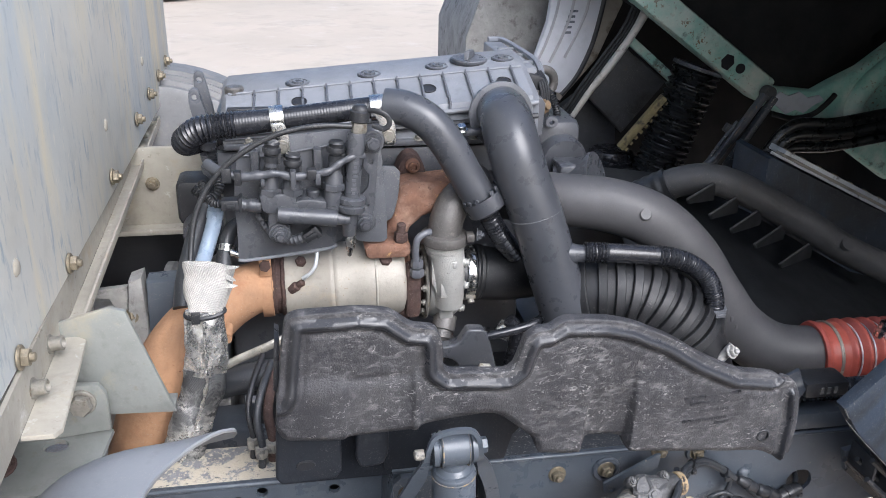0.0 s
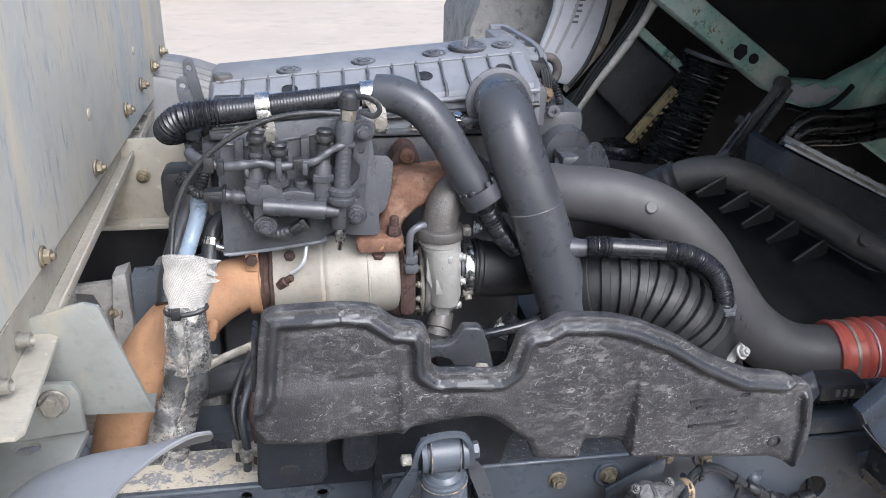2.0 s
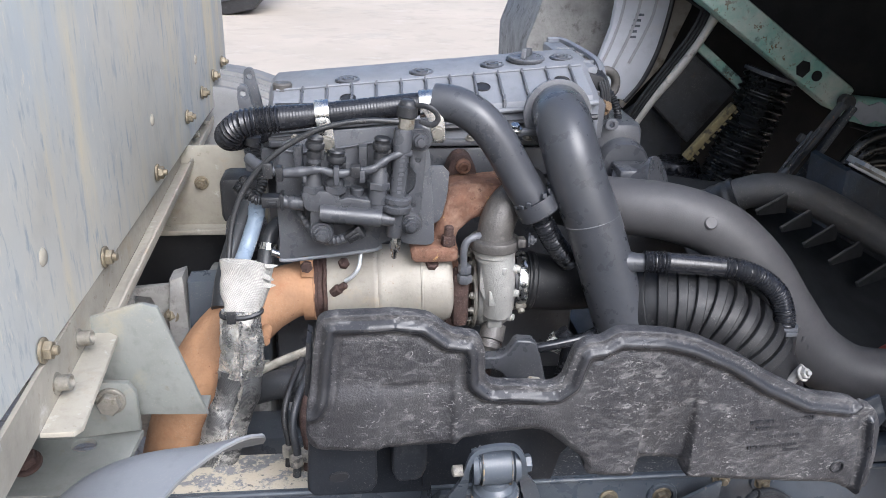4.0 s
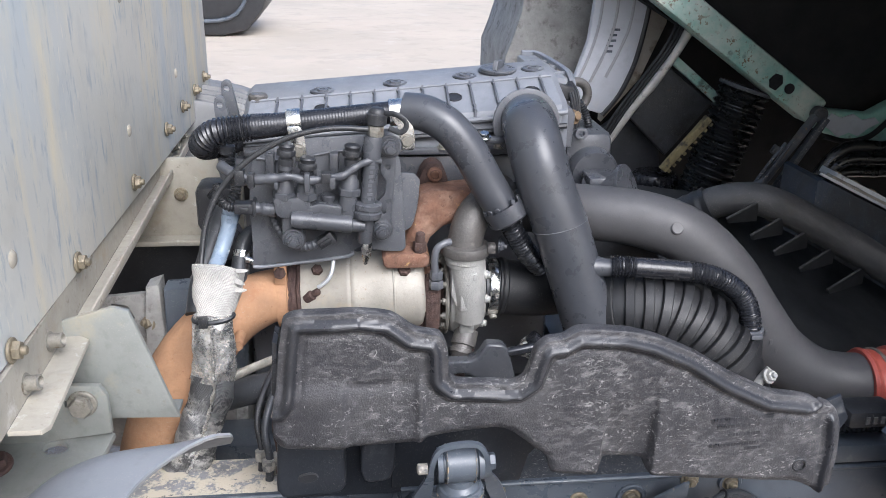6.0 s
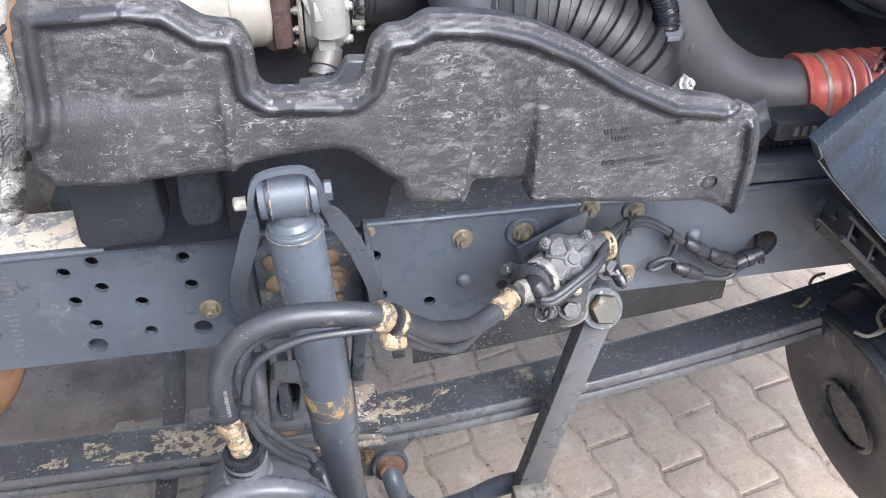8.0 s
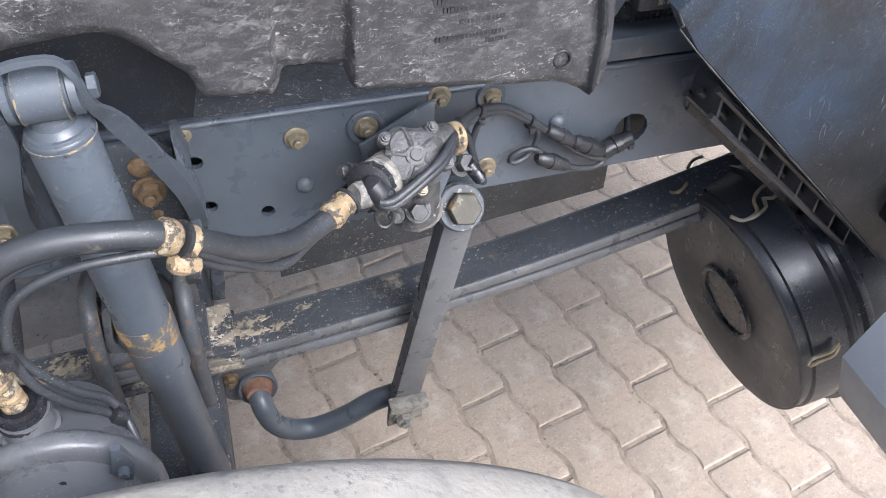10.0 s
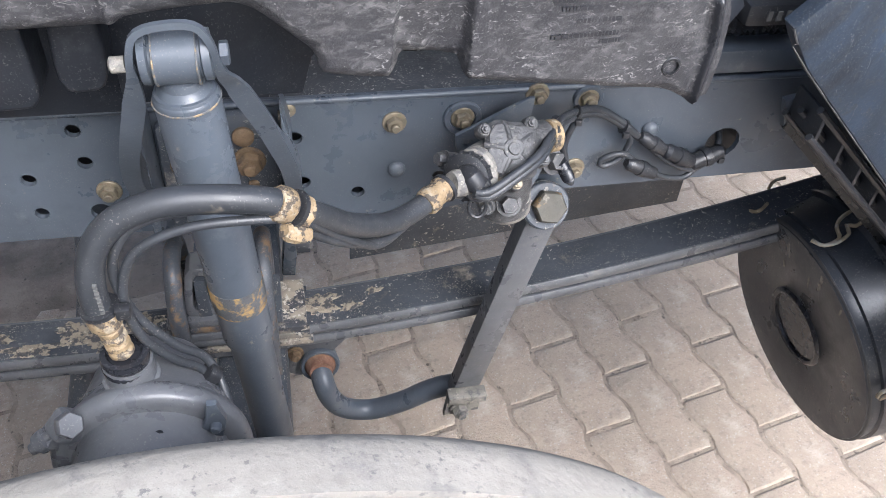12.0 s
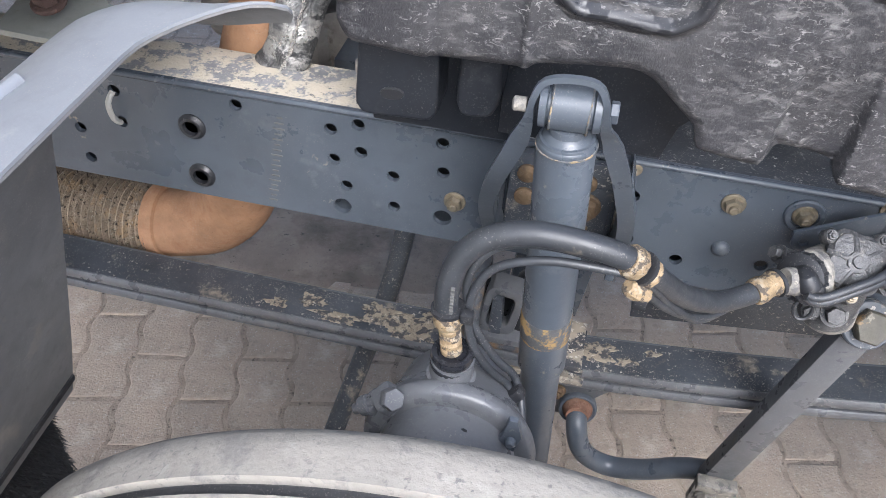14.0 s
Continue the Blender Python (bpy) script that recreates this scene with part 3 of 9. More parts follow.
RAIL_HOLES = [(-0.165, 1.033, 0.0085), (-0.129, 1.046, 0.0085), (-0.126, 1.005, 0.0085), (-0.162, 0.987, 0.0085), (-0.083, 0.976, 0.0085), (-0.146, 0.947, 0.0085),
              (-0.152, 0.911, 0.0125), (-0.081, 0.926, 0.0085), (-0.021, 1.040, 0.0085), (-0.018, 0.996, 0.0085), (-0.015, 0.922, 0.0125), (0.290, 0.924, 0.0085),
              (0.392, 0.940, 0.0085), (0.218, 1.012, 0.0085), (0.224, 0.945, 0.0085), (-0.290, 1.044, 0.0085), (-0.458, 1.034, 0.0085), (-0.457, 0.986, 0.0085),
              (-0.522, 0.964, 0.0085), (-0.518, 0.915, 0.0085), (-0.70, 1.02, 0.0085), (-0.70, 0.95, 0.0085), (0.772, 0.962, 0.024)]
near_rail = thing("chassis_rail", "blue-grey painted steel chassis rail with drilled holes", "chassis rail", (0, 2.0, 0.885), "chassis rails")
part("web", rail_web(2.0, 2.008, [ring_pts(*h) for h in RAIL_HOLES]), M_CHASSIS, near_rail)
bm = bm_new()
box(bm, -1.5, 0.105, 2.008, 2.094, 1.057, 1.065, 0.002)
part("top_flange", bm, M_FLANGE, near_rail, "top flange caked with dried pale mud")
bm = bm_new()
box(bm, 0.1055, 1.45, 2.008, 2.094, 1.057, 1.065, 0.002)
part("top_flange", bm, M_LEAF_SPECK, near_rail, "dark painted flange spotted with salt")
for x, r in ((0.416, 0.0235), (0.57, 0.019)):
    bm = bm_new()
    lathe(bm, (x, 2.0, 1.028 if x < 0.5 else 1.046), TO_EYE, [(0, r), (0.003, r), (0.005, r * 0.92), (0.0045, r * 0.70), (0.001, r * 0.68)], 32)
    part("washer", bm, M_CHASSIS, near_rail, "broad painted washer")
bm = bm_new()
box(bm, -1.5, 0.40, 2.008, 2.09, 0.885, 0.893)
part("bottom_flange", bm, M_CHASSIS, near_rail)
bm = bm_new()
for x0, x1, z in ((-1.5, 1.45, 1.0585),):
    tube(bm, [(x0, 2.0015, 1.0615), (x1, 2.0015, 1.0615)], 0.0042, smooth=False, sides=10)
part("rolled_edge", bm, M_CHASSIS, near_rail)
for x, z in ((0.0, 0.954), (0.334, 1.027), (0.416, 1.028), (0.179, 0.995), (0.178, 0.930), (0.57, 1.046), (0.505, 1.056), (0.57, 0.939)):
    piece("bolt", BOLT_MESH, near_rail, aim((x, 2.0, z), TO_EYE) @ Matrix.Rotation(x * 9, 4, "Z"))
for x, z in ((0.338, 0.957), (0.663, 0.993)):
    piece("rivet", RIVET_MESH, near_rail, aim((x, 2.0, z), TO_EYE))
for x, z in ((0.212, 1.052), (0.173, 1.036), (0.160, 0.966), (0.081, 1.03), (0.085, 0.995)):
    piece("rivet", STUD_MESH, near_rail, aim((x, 2.0, z), TO_EYE))
for x, z in ((-0.355, 0.999), (-0.352, 0.920)):
    bm = bm_new()
    lathe(bm, (x, 2.004, z), TO_EYE, [(0, 0.019), (0.006, 0.019), (0.010, 0.015), (0.010, 0.011), (0.004, 0.010), (0.004, 0.0)], 22)
    part("grommet", bm, M_BLACK, near_rail, "black rubber grommet")
bm = bm_new()
for k in range(17):
    z = 1.035 - k * 0.0085
    w = 0.004 + 0.004 * ((k * 7) % 5) / 4
    box(bm, -0.232 - 0.0012 * k - w, -0.232 - 0.0012 * k + w, 1.9992, 2.0, z, z + 0.0022)
part("paint_marking", bm, M_WHITE_PAINT, near_rail, "faded chalky marking bars")
bm = bm_new()
tube(bm, [(-0.458, 1.998, 1.034), (-0.462, 1.988, 1.022), (-0.459, 1.987, 1.0), (-0.457, 1.998, 0.986)], 0.004, 0.006, 8)
part("cable_tie", bm, M_WHITE_PIPE, near_rail, "pale plastic cable tie")

bm = bm_new()
box(bm, -1.4, 1.3, 2.05, 2.056, 0.897, 1.055)
part("inner_reinforcement", bm, M_BLACK, near_rail)

far_rail = thing("chassis_rail", "blue-grey painted far chassis rail in shade", "chassis rail", (0, 2.84, 0.885), "chassis rails")
part("web", rail_web(2.832, 2.84, []), M_CHASSIS, far_rail)
bm = bm_new()
box(bm, -1.5, 1.45, 2.75, 2.832, 1.057, 1.065)
part("top_flange", bm, M_CHASSIS, far_rail)

# cross member between the rails, behind the gearbox
crossmember = thing("cross_member", "beige painted steel cross member behind the gearbox", "cross member", (-0.4, 2.45, 1.06))
bm = bm_new()
box(bm, -0.62, -0.20, 2.655, 2.735, 1.205, 1.217, 0.003)
part("top_plate", bm, M_BEIGE, crossmember)
bm = bm_new()
prism(bm, [(-0.62, 1.216), (-0.20, 1.216), (-0.195, 1.30), (-0.20, 1.385), (-0.62, 1.385)], 2.69, 2.70, 0.002)
part("upright_plate", bm, M_BEIGE, crossmember)
bm = bm_new()
prism(bm, [(-0.62, 0.90), (-0.10, 0.90), (-0.10, 1.30), (-0.20, 1.32), (-0.62, 1.32)], 2.74, 2.75, 0.002, [ring_pts(-0.375, 1.19, 0.008), ring_pts(-0.33, 1.07, 0.008)])
part("dark_web", bm, M_BLACK, crossmember, "black painted web with punched holes")
piece("bolt", BOLT_MESH, crossmember, aim((-0.350, 2.69, 1.308), TO_EYE))
bm = bm_new()
lathe(bm, (-0.27, 2.60, 1.245), (0, 0, 1), [(-0.03, 0.008), (0.003, 0.008)], 12)
part("pin", bm, M_ZINC_YELLOW, crossmember)
bm = bm_new()
carrier = thing("engine_carrier", "dark painted carrier beam between the chassis rails", "carrier beam", (0.1, 2.35, 0.9))
box(bm, -0.25, 0.34, 2.27, 2.36, 0.90, 0.97, 0.004)
part("long_beam", bm, M_CHASSIS, carrier)
bm = bm_new()
box(bm, -0.03, 0.05, 2.06, 2.76, 0.92, 0.96, 0.004)
part("cross_beam", bm, M_CHASSIS, carrier)
bm = bm_new()
prism(bm, [(0.31, 0.458), (0.965, 0.541), (0.965, 0.90), (0.31, 0.90)], 2.352, 2.362, 0.002)
part("side_plate", bm, M_LEAF, carrier)
for pts in ([(0.55, 0.79), (0.62, 0.80), (0.62, 0.735), (0.70, 0.745)],):
    bm = bm_new()
    tube(bm, [(x, 2.351, z) for x, z in pts], 0.004, smooth=False, sides=8)
    part("pressed_mark", bm, M_LEAF, carrier)
bm = bm_new()
box(bm, -0.012, 0.012, 2.3, 2.33, -0.22, 0.22, 0.003, Matrix.Translation((0.215, 0, 0.70)) @ Matrix.Rotation(radians(6), 4, "Y"))
whole("hanger_bar", bm, M_CHASSIS, "dark painted steel bar hanging below the rail", "bar")

# ---- box body: front wall, angle, brackets ----
body_wall = thing("box_body_wall", "weathered grey-blue galvanised front wall of the box body", "body wall", (-0.37, 2.0, 1.41))
bm = bm_new()
box(bm, -0.41, -0.368, 1.12, 3.26, 1.388, 3.2, 0.004)
part("panel", bm, M_WALL, body_wall)
bm = bm_new()
box(bm, -5.6, -0.411, 1.14, 3.24, 1.41, 1.47, 0.004)
part("floor_frame", bm, M_LEAF, body_wall, "dark painted underside of the box body")
for nm, dims in (("side_wall", (-5.6, -0.411, 1.12, 1.15, 1.475, 3.2)), ("side_wall", (-5.6, -0.411, 3.23, 3.26, 1.475, 3.2)), ("rear_wall", (-5.64, -5.61, 1.12, 3.26, 1.475, 3.2)), ("roof", (-5.64, -0.37, 1.12, 3.26, 3.204, 3.24))):
    bm = bm_new()
    box(bm, *dims, 0.004)
    part(nm, bm, M_WALL, body_wall)
bm = bm_new()
tube(bm, [(-0.385, 3.27, 1.40), (-0.385, 3.275, 1.46), (-0.385, 3.272, 1.8), (-0.385, 3.27, 3.2)], 0.012, 0.1, 10)
part("corner_trim", bm, M_BLACK, body_wall, "black rubber corner trim")
for y, z in ((1.827, 1.401), (2.07, 1.406), (2.40, 1.42), (2.69, 1.445), (2.87, 1.455), (3.03, 1.462), (3.17, 1.470), (1.55, 1.43)):
    piece("bolt", BOLT_MESH, body_wall, aim((-0.366, y, z), (1, 0, 0)) @ Matrix.Rotation(y * 5, 4, "Z"))
for y, z in ((2.415, 1.506), (1.876, 1.488), (2.84, 1.532), (1.55, 1.51), (2.45, 1.72)):
    piece("rivet", WALL_RIVET, body_wall, aim((-0.370, y, z), (1, 0, 0)))

def lean(bm):
    """The angle bar runs a little askew to the wall and rises towards the far side."""
    for v_ in bm.verts:
        v_.co.x -= 0.026 * (v_.co.y - 1.86)
        v_.co.z += 0.020 * (v_.co.y - 1.90)
    return bm


angle_bar = thing("angle_bar", "pale grimy steel angle bar bolted below the box body", "angle bar", (-0.36, 2.2, 1.33))
bm = bm_new()
prism(bm, [(-0.366, 1.778), (-0.332, 1.778), (-0.325, 1.788), (-0.333, 1.982), (-0.343, 1.990), (-0.341, 3.02), (-0.366, 3.02)], -1.333, -1.327, 0.0012)
bmesh.ops.rotate(bm, cent=(0, 0, 0), matrix=Matrix.Rotation(radians(90), 3, "X"), verts=bm.verts)
for v_ in bm.verts:
    v_.co.y, v_.co.z = abs(v_.co.y), abs(v_.co.z)
bmesh.ops.recalc_face_normals(bm, faces=bm.faces)
part("flange", lean(bm), M_BEIGE, angle_bar)
bm = bm_new()
prism(bm, [(1.45, 1.333), (3.02, 1.333), (3.02, 1.387), (1.45, 1.387)], -0.372, -0.366, 0.001, [ring_pts(1.640, 1.350, 0.006)])
for v_ in bm.verts:
    v_.co.x, v_.co.y = v_.co.y, v_.co.x
bmesh.ops.recalc_face_normals(bm, faces=bm.faces)
part("upright", lean(bm), M_BEIGE, angle_bar)
bm = bm_new()
box(bm, -0.3445, -0.3405, 1.992, 3.02, 1.3335, 1.345, 0.0008)
part("lip", lean(bm), M_BEIGE, angle_bar, "grimy turned-up lip")
for y, z in ((1.938, 1.354), (1.846, 1.350), (2.84, 1.352), (2.94, 1.352)):
    bm = bm_new()
    lathe(bm, (-0.366, y, z), (1, -0.1, 0.15), [(0, 0.0125), (0.002, 0.0125), (0.0025, 0.009), (0.017, 0.009), (0.018, 0.007), (0.012, 0.0055), (0.012, 0.0)], 18)
    part("stud_nut", lean(bm), M_DULL_ZINC, angle_bar, "dull round nut on its washer")
bm = bm_new()
prism(bm, [(-0.372, 2.70), (-0.350, 2.69), (-0.315, 2.715), (-0.352, 2.755), (-0.372, 2.755)], 1.354, 1.358, 0.001)
for v_ in bm.verts:
    v_.co.y, v_.co.z = v_.co.z, v_.co.y
bmesh.ops.recalc_face_normals(bm, faces=bm.faces)
part("tab", bm, M_BEIGE, angle_bar)

gusset = thing("gusset_bracket", "galvanised triangular gusset bracket between body and chassis", "bracket", (-0.32, 1.99, 1.15))
bm = bm_new()
prism(bm, [(-0.43, 1.215), (-0.236, 1.207), (-0.242, 1.226), (-0.286, 1.368), (-0.305, 1.374), (-0.43, 1.34)], 1.99, 1.997, 0.0015)
part("gusset", bm, M_BRACKET, gusset)
bm = bm_new()
box(bm, -0.43, -0.238, 1.997, 2.03, 1.2075, 1.213, 0.001)
part("folded_edge", bm, M_BRACKET, gusset)
slot_plate = thing("slotted_bracket", "bent galvanised bracket with slots and a large bolt", "bracket", (-0.38, 1.95, 1.12))
bm = bm_new()
slot = [(-0.372, 1.247), (-0.345, 1.247), (-0.345, 1.256), (-0.372, 1.256)]
prism(bm, [(-0.46, 1.19), (-0.318, 1.205), (-0.318, 1.262), (-0.326, 1.276), (-0.42, 1.282), (-0.46, 1.28)], 1.962, 1.970, 0.0015, [slot])
part("upright", bm, M_BRACKET, slot_plate)
bm = bm_new()
oval = [(-0.388 + 0.016 * math.cos(a), 0.027 + 0.011 * math.sin(a)) for a in (k * math.pi / 7 for k in range(14))]
prism(bm, [(-0.50, -0.05), (-0.37, -0.055), (-0.326, 0.0), (-0.318, 0.05), (-0.50, 0.05)], 0, 0.008, 0.0015, [oval])
bmesh.ops.rotate(bm, cent=(0, 0, 0), matrix=Matrix.Rotation(radians(-78), 3, "X"), verts=bm.verts)
bmesh.ops.translate(bm, vec=(0, 1.925, 1.188), verts=bm.verts)
part("foot", bm, M_BRACKET, slot_plate)
bm = bm_new()
bolt(bm, (-0.349, 1.962, 1.252), TO_EYE, 0.015, 1.25, False)
part("bolt", bm, M_DULL_ZINC, slot_plate, "large dull steel bolt")
bm = bm_new()
bolt(bm, (-0.44, 1.90, 1.205), (0, -0.3, 0.95), 0.015, 1.3, False)
part("bolt", bm, M_RUST_DARK, slot_plate)

# ---- engine ----
engine = thing("engine", "dark grey painted four-cylinder diesel engine with ribbed cover", "engine", (0.1, 2.55, 0.9))
bm = bm_new()
box(bm, -0.19, 0.37, 2.40, 2.80, 0.95, 1.46, 0.02)
part("block", bm, M_ENGINE, engine)
bm = bm_new()
box(bm, -0.205, 0.375, 2.345, 2.80, 1.425, 1.475, 0.008)
box(bm, -0.185, 0.36, 2.355, 2.78, 1.47, 1.50, 0.006)
part("cylinder_head", bm, M_ENGINE, engine)
bm = bm_new()
box(bm, -0.15, 0.42, 2.28, 2.74, 0.72, 1.02, 0.03)
part("crankcase", bm, M_BLACK, engine, "dark oily crankcase")
# Added dark block; hides pale ground in the gap, in place of dark clutter.
bm = bm_new()
box(bm, 0.405, 0.62, 2.40, 2.76, 0.74, 1.04, 0.03)
part("front_case", bm, M_BLACK, engine, "dark filler block at the engine front")


def slope(x):
    return 0.083 * x


bm = bm_new()
prof = [(2.350, 1.478), (2.351, 1.516), (2.356, 1.529), (2.366, 1.535), (2.430, 1.5555), (2.438, 1.563), (2.540, 1.575), (2.60, 1.56), (2.75, 1.52), (2.75, 1.478)]
xs = [-0.178, -0.168, 0.358, 0.372]
rings = []
for k, x in enumerate(xs):
    shrink = 0.012 if k in (0, 3) else 0.0
    rings.append([bm.verts.new((x, y + (shrink if y < 2.5 else -shrink), z - (shrink * 0.6 if z > 1.5 else 0) + slope(x) * (0 if z < 1.5 else 1))) for y, z in prof])
for a, b in zip(rings, rings[1:]):
    for j in range(len(prof)):
        bm.faces.new((a[j], a[(j + 1) % len(prof)], b[(j + 1) % len(prof)], b[j]))
bm.faces.new(rings[0][::-1])
bm.faces.new(rings[-1])
bmesh.ops.bevel(bm, geom=[e for e in bm.edges if e.calc_face_angle(0) > 0.3], offset=0.004, segments=2, affect="EDGES")
valve_cover = part("valve_cover", bm, M_COVER_TOP, engine, "ribbed grey plastic valve cover")
# Ribs in darker engine paint, standing in for their shaded sides.
for k in range(12):
    x = -0.122 + 0.0415 * k
    bm = bm_new()
    for y0, z0, y1, z1 in ((2.3475, 1.518, 2.354, 1.5325), (2.354, 1.5325, 2.366, 1.5385), (2.366, 1.5385, 2.432, 1.5595), (2.432, 1.5595, 2.440, 1.5645)):
        a, b = Vector((x, y0, z0 + slope(x))), Vector((x + 0.002, y1, z1 + slope(x)))
        box(bm, -0.0022, 0.0022, -(b - a).length / 2 - 0.001, (b - a).length / 2 + 0.001, -0.003, 0.003, 0.001, Matrix.Translation((a + b) / 2) @ (b - a).to_track_quat("Y", "Z").to_matrix().to_4x4(), 1)
    part("rib", bm, M_ENGINE, valve_cover)
bm = bm_new()
tube(bm, [(-0.165, 2.438, 1.5635 + slope(-0.165)), (0.355, 2.438, 1.5635 + slope(0.355))], 0.0024, smooth=False, sides=8)
part("ridge", bm, M_COVER_TOP, valve_cover)
bm = bm_new()
tube(bm, [(-0.172, 2.347, 1.5175 + slope(-0.172)), (0.366, 2.347, 1.5175 + slope(0.366))], 0.0048, smooth=False, sides=8)
part("sealing_lip", bm, M_COVER_TOP, valve_cover)
bm = bm_new()
tube(bm, [(-0.172, 2.346, 1.5000 + slope(-0.172) * 0.8), (0.366, 2.346, 1.5000 + slope(0.366) * 0.8)], 0.0050, smooth=False, sides=8)
part("gasket", bm, M_BLACK, valve_cover, "black cover gasket")
bm = bm_new()
box(bm, -0.172, 0.366, 2.338, 2.36, 1.478, 1.489, 0.003)
part("flange", bm, M_ENGINE, valve_cover)
for k in range(6):
    x = -0.13 + 0.095 * k
    bm = bm_new()
    bolt(bm, (x, 2.342, 1.489), (0, -0.2, 0.98), 0.0065)
    part("flange_bolt", bm, M_DULL_ZINC, valve_cover)
for x, y in ((-0.044, 2.465), (0.084, 2.475), (0.209, 2.482), (0.335, 2.492)):
    z = 1.5685 + slope(x) + 0.085 * (y - 2.465)
    bm = bm_new()
    lathe(bm, (x, y, z - 0.0065), (0, -0.086, 1), [(0, 0.0228), (0.0042, 0.0228), (0.0044, 0.0200)], 26)
    part("seal_ring", bm, M_BLACK, valve_cover)
    bm = bm_new()
    lathe(bm, (x, y, z - 0.0065), (0, -0.086, 1), [(0, 0.0205), (0.0062, 0.0205), (0.0072, 0.0190), (0.0072, 0.0165), (0.0045, 0.0155), (0.0045, 0.0105), (0.0085, 0.0098), (0.0085, 0.005), (0.005, 0.0045), (0.005, 0.0)], 26)
    part("cover_bolt", bm, M_ENGINE, valve_cover)
for x in (-0.06, 0.165, 0.30):
    bm = bm_new()
    lathe(bm, (x + 0.016, 2.402, 1.5490 + slope(x)), (0, -0.32, 0.95), [(-0.004, 0.0135), (0.001, 0.0135), (0.0015, 0.0125), (0.0, 0.012), (0.0, 0.0)], 20)
    part("recess_plug", bm, M_BLACK, valve_cover)
bm = bm_new()
lathe(bm, (0.272, 2.497, 1.5925), (0, -0.086, 1), [(0, 0.033), (0.0045, 0.033), (0.006, 0.0315), (0.0062, 0.026), (0.005, 0.025), (0.005, 0.0)], 36)
cap = part("filler_cap", bm, M_ENGINE, valve_cover, "low round oil filler cap")
bm = bm_new()
lathe(bm, (0.272, 2.497, 1.5905), (0, -0.086, 1), [(0, 0.0365), (0.003, 0.0365), (0.0033, 0.0325)], 36)
part("seal_ring", bm, M_BLACK, valve_cover)
bm = bm_new()
prism(bm, [(-0.022, 0.0), (0.022, 0.0), (0.017, 0.013), (-0.015, 0.015)], -0.0045, 0.0045, 0.002)
bmesh.ops.rotate(bm, cent=(0, 0, 0), matrix=Matrix.Rotation(radians(62), 3, "Z"), verts=bm.verts)
bmesh.ops.translate(bm, vec=(0.272, 2.497, 1.597), verts=bm.verts)
part("grip_bar", bm, M_ENGINE, valve_cover)
bm = bm_new()
box(bm, 0.352, 0.392, 2.455, 2.735, 1.50, 1.5865, 0.004)
part("end_frame", bm, M_COVER_TOP, valve_cover)
bm = bm_new()
tube(bm, [(0.362, 2.738, 1.590), (0.394, 2.735, 1.589), (0.400, 2.62, 1.5905), (0.401, 2.52, 1.5905), (0.402, 2.478, 1.584), (0.404, 2.458, 1.560), (0.405, 2.452, 1.525)], 0.0062, 0.006, 6)
part("frame_rim", bm, M_COVER_TOP, valve_cover)
for y in (2.50, 2.57, 2.64):
    bm = bm_new()
    box(bm, 0.360, 0.398, y - 0.002, y + 0.002, 1.58, 1.5905, 0.001)
    part("frame_rib", bm, M_COVER_TOP, valve_cover)
bm = bm_new()
prism(bm, [(0.357, 1.48), (0.384, 1.48), (0.388, 1.538), (0.380, 1.549), (0.360, 1.552)], 2.372, 2.452, 0.004)
part("end_housing", bm, M_ENGINE, valve_cover)
bm = bm_new()
prism(bm, [(0.362, 1.552), (0.398, 1.546), (0.400, 1.572), (0.372, 1.578)], 2.440, 2.458, 0.003)
part("end_clip", bm, M_BLACK, valve_cover)
for k in range(4):
    bm = bm_new()
    tube(bm, [(0.388 + 0.004 * k, 2.462, 1.578), (0.394 + 0.004 * k, 2.436, 1.556 + 0.002 * k), (0.398 + 0.004 * k, 2.428, 1.528), (0.396 + 0.004 * k, 2.426, 1.500)], 0.0026, 0.006, 8)
    part("harness_strand", bm, M_BLACK, valve_cover)
bm = bm_new()
lathe(bm, (0.384, 2.400, 1.525), (0.5, -0.75, 0.4), [(-0.02, 0.011), (0.004, 0.011), (0.005, 0.0135), (0.012, 0.0135), (0.013, 0.009), (0.022, 0.008), (0.023, 0.0)], 16)
part("plug_housing", bm, M_BROWN_RIVET, valve_cover, "brown sensor plug")
bm = bm_new()
bolt(bm, (0.366, 2.386, 1.553), (0, -0.3, 0.95), 0.0055)
part("clip_bolt", bm, M_CHROME, valve_cover)
for y, z in ((2.385, 1.492), (2.41, 1.482)):
    bm = bm_new()
    prism(bm, rounded([(0.392, z), (0.414, z - 0.002), (0.418, z + 0.016), (0.396, z + 0.020)], 1), y, y + 0.008, 0.0015, [ring_pts(0.405, z + 0.008, 0.0045, 10)])
    part("loom_bracket", bm, M_ENGINE, valve_cover)
bm = bm_new()
lathe(bm, (-0.155, 2.452, 1.548), (0, 0, 1), [(0, 0.0165), (0.010, 0.0165), (0.013, 0.014), (0.013, 0.0)], 20)
part("rear_plug", bm, M_ELBOW, valve_cover)
# Black bar laid on the cover for the shade of a recess.
bm = bm_new()
box(bm, -0.165, -0.085, 2.385, 2.400, 1.520, 1.5375, 0.002)
part("recess", bm, M_BLACK, valve_cover)

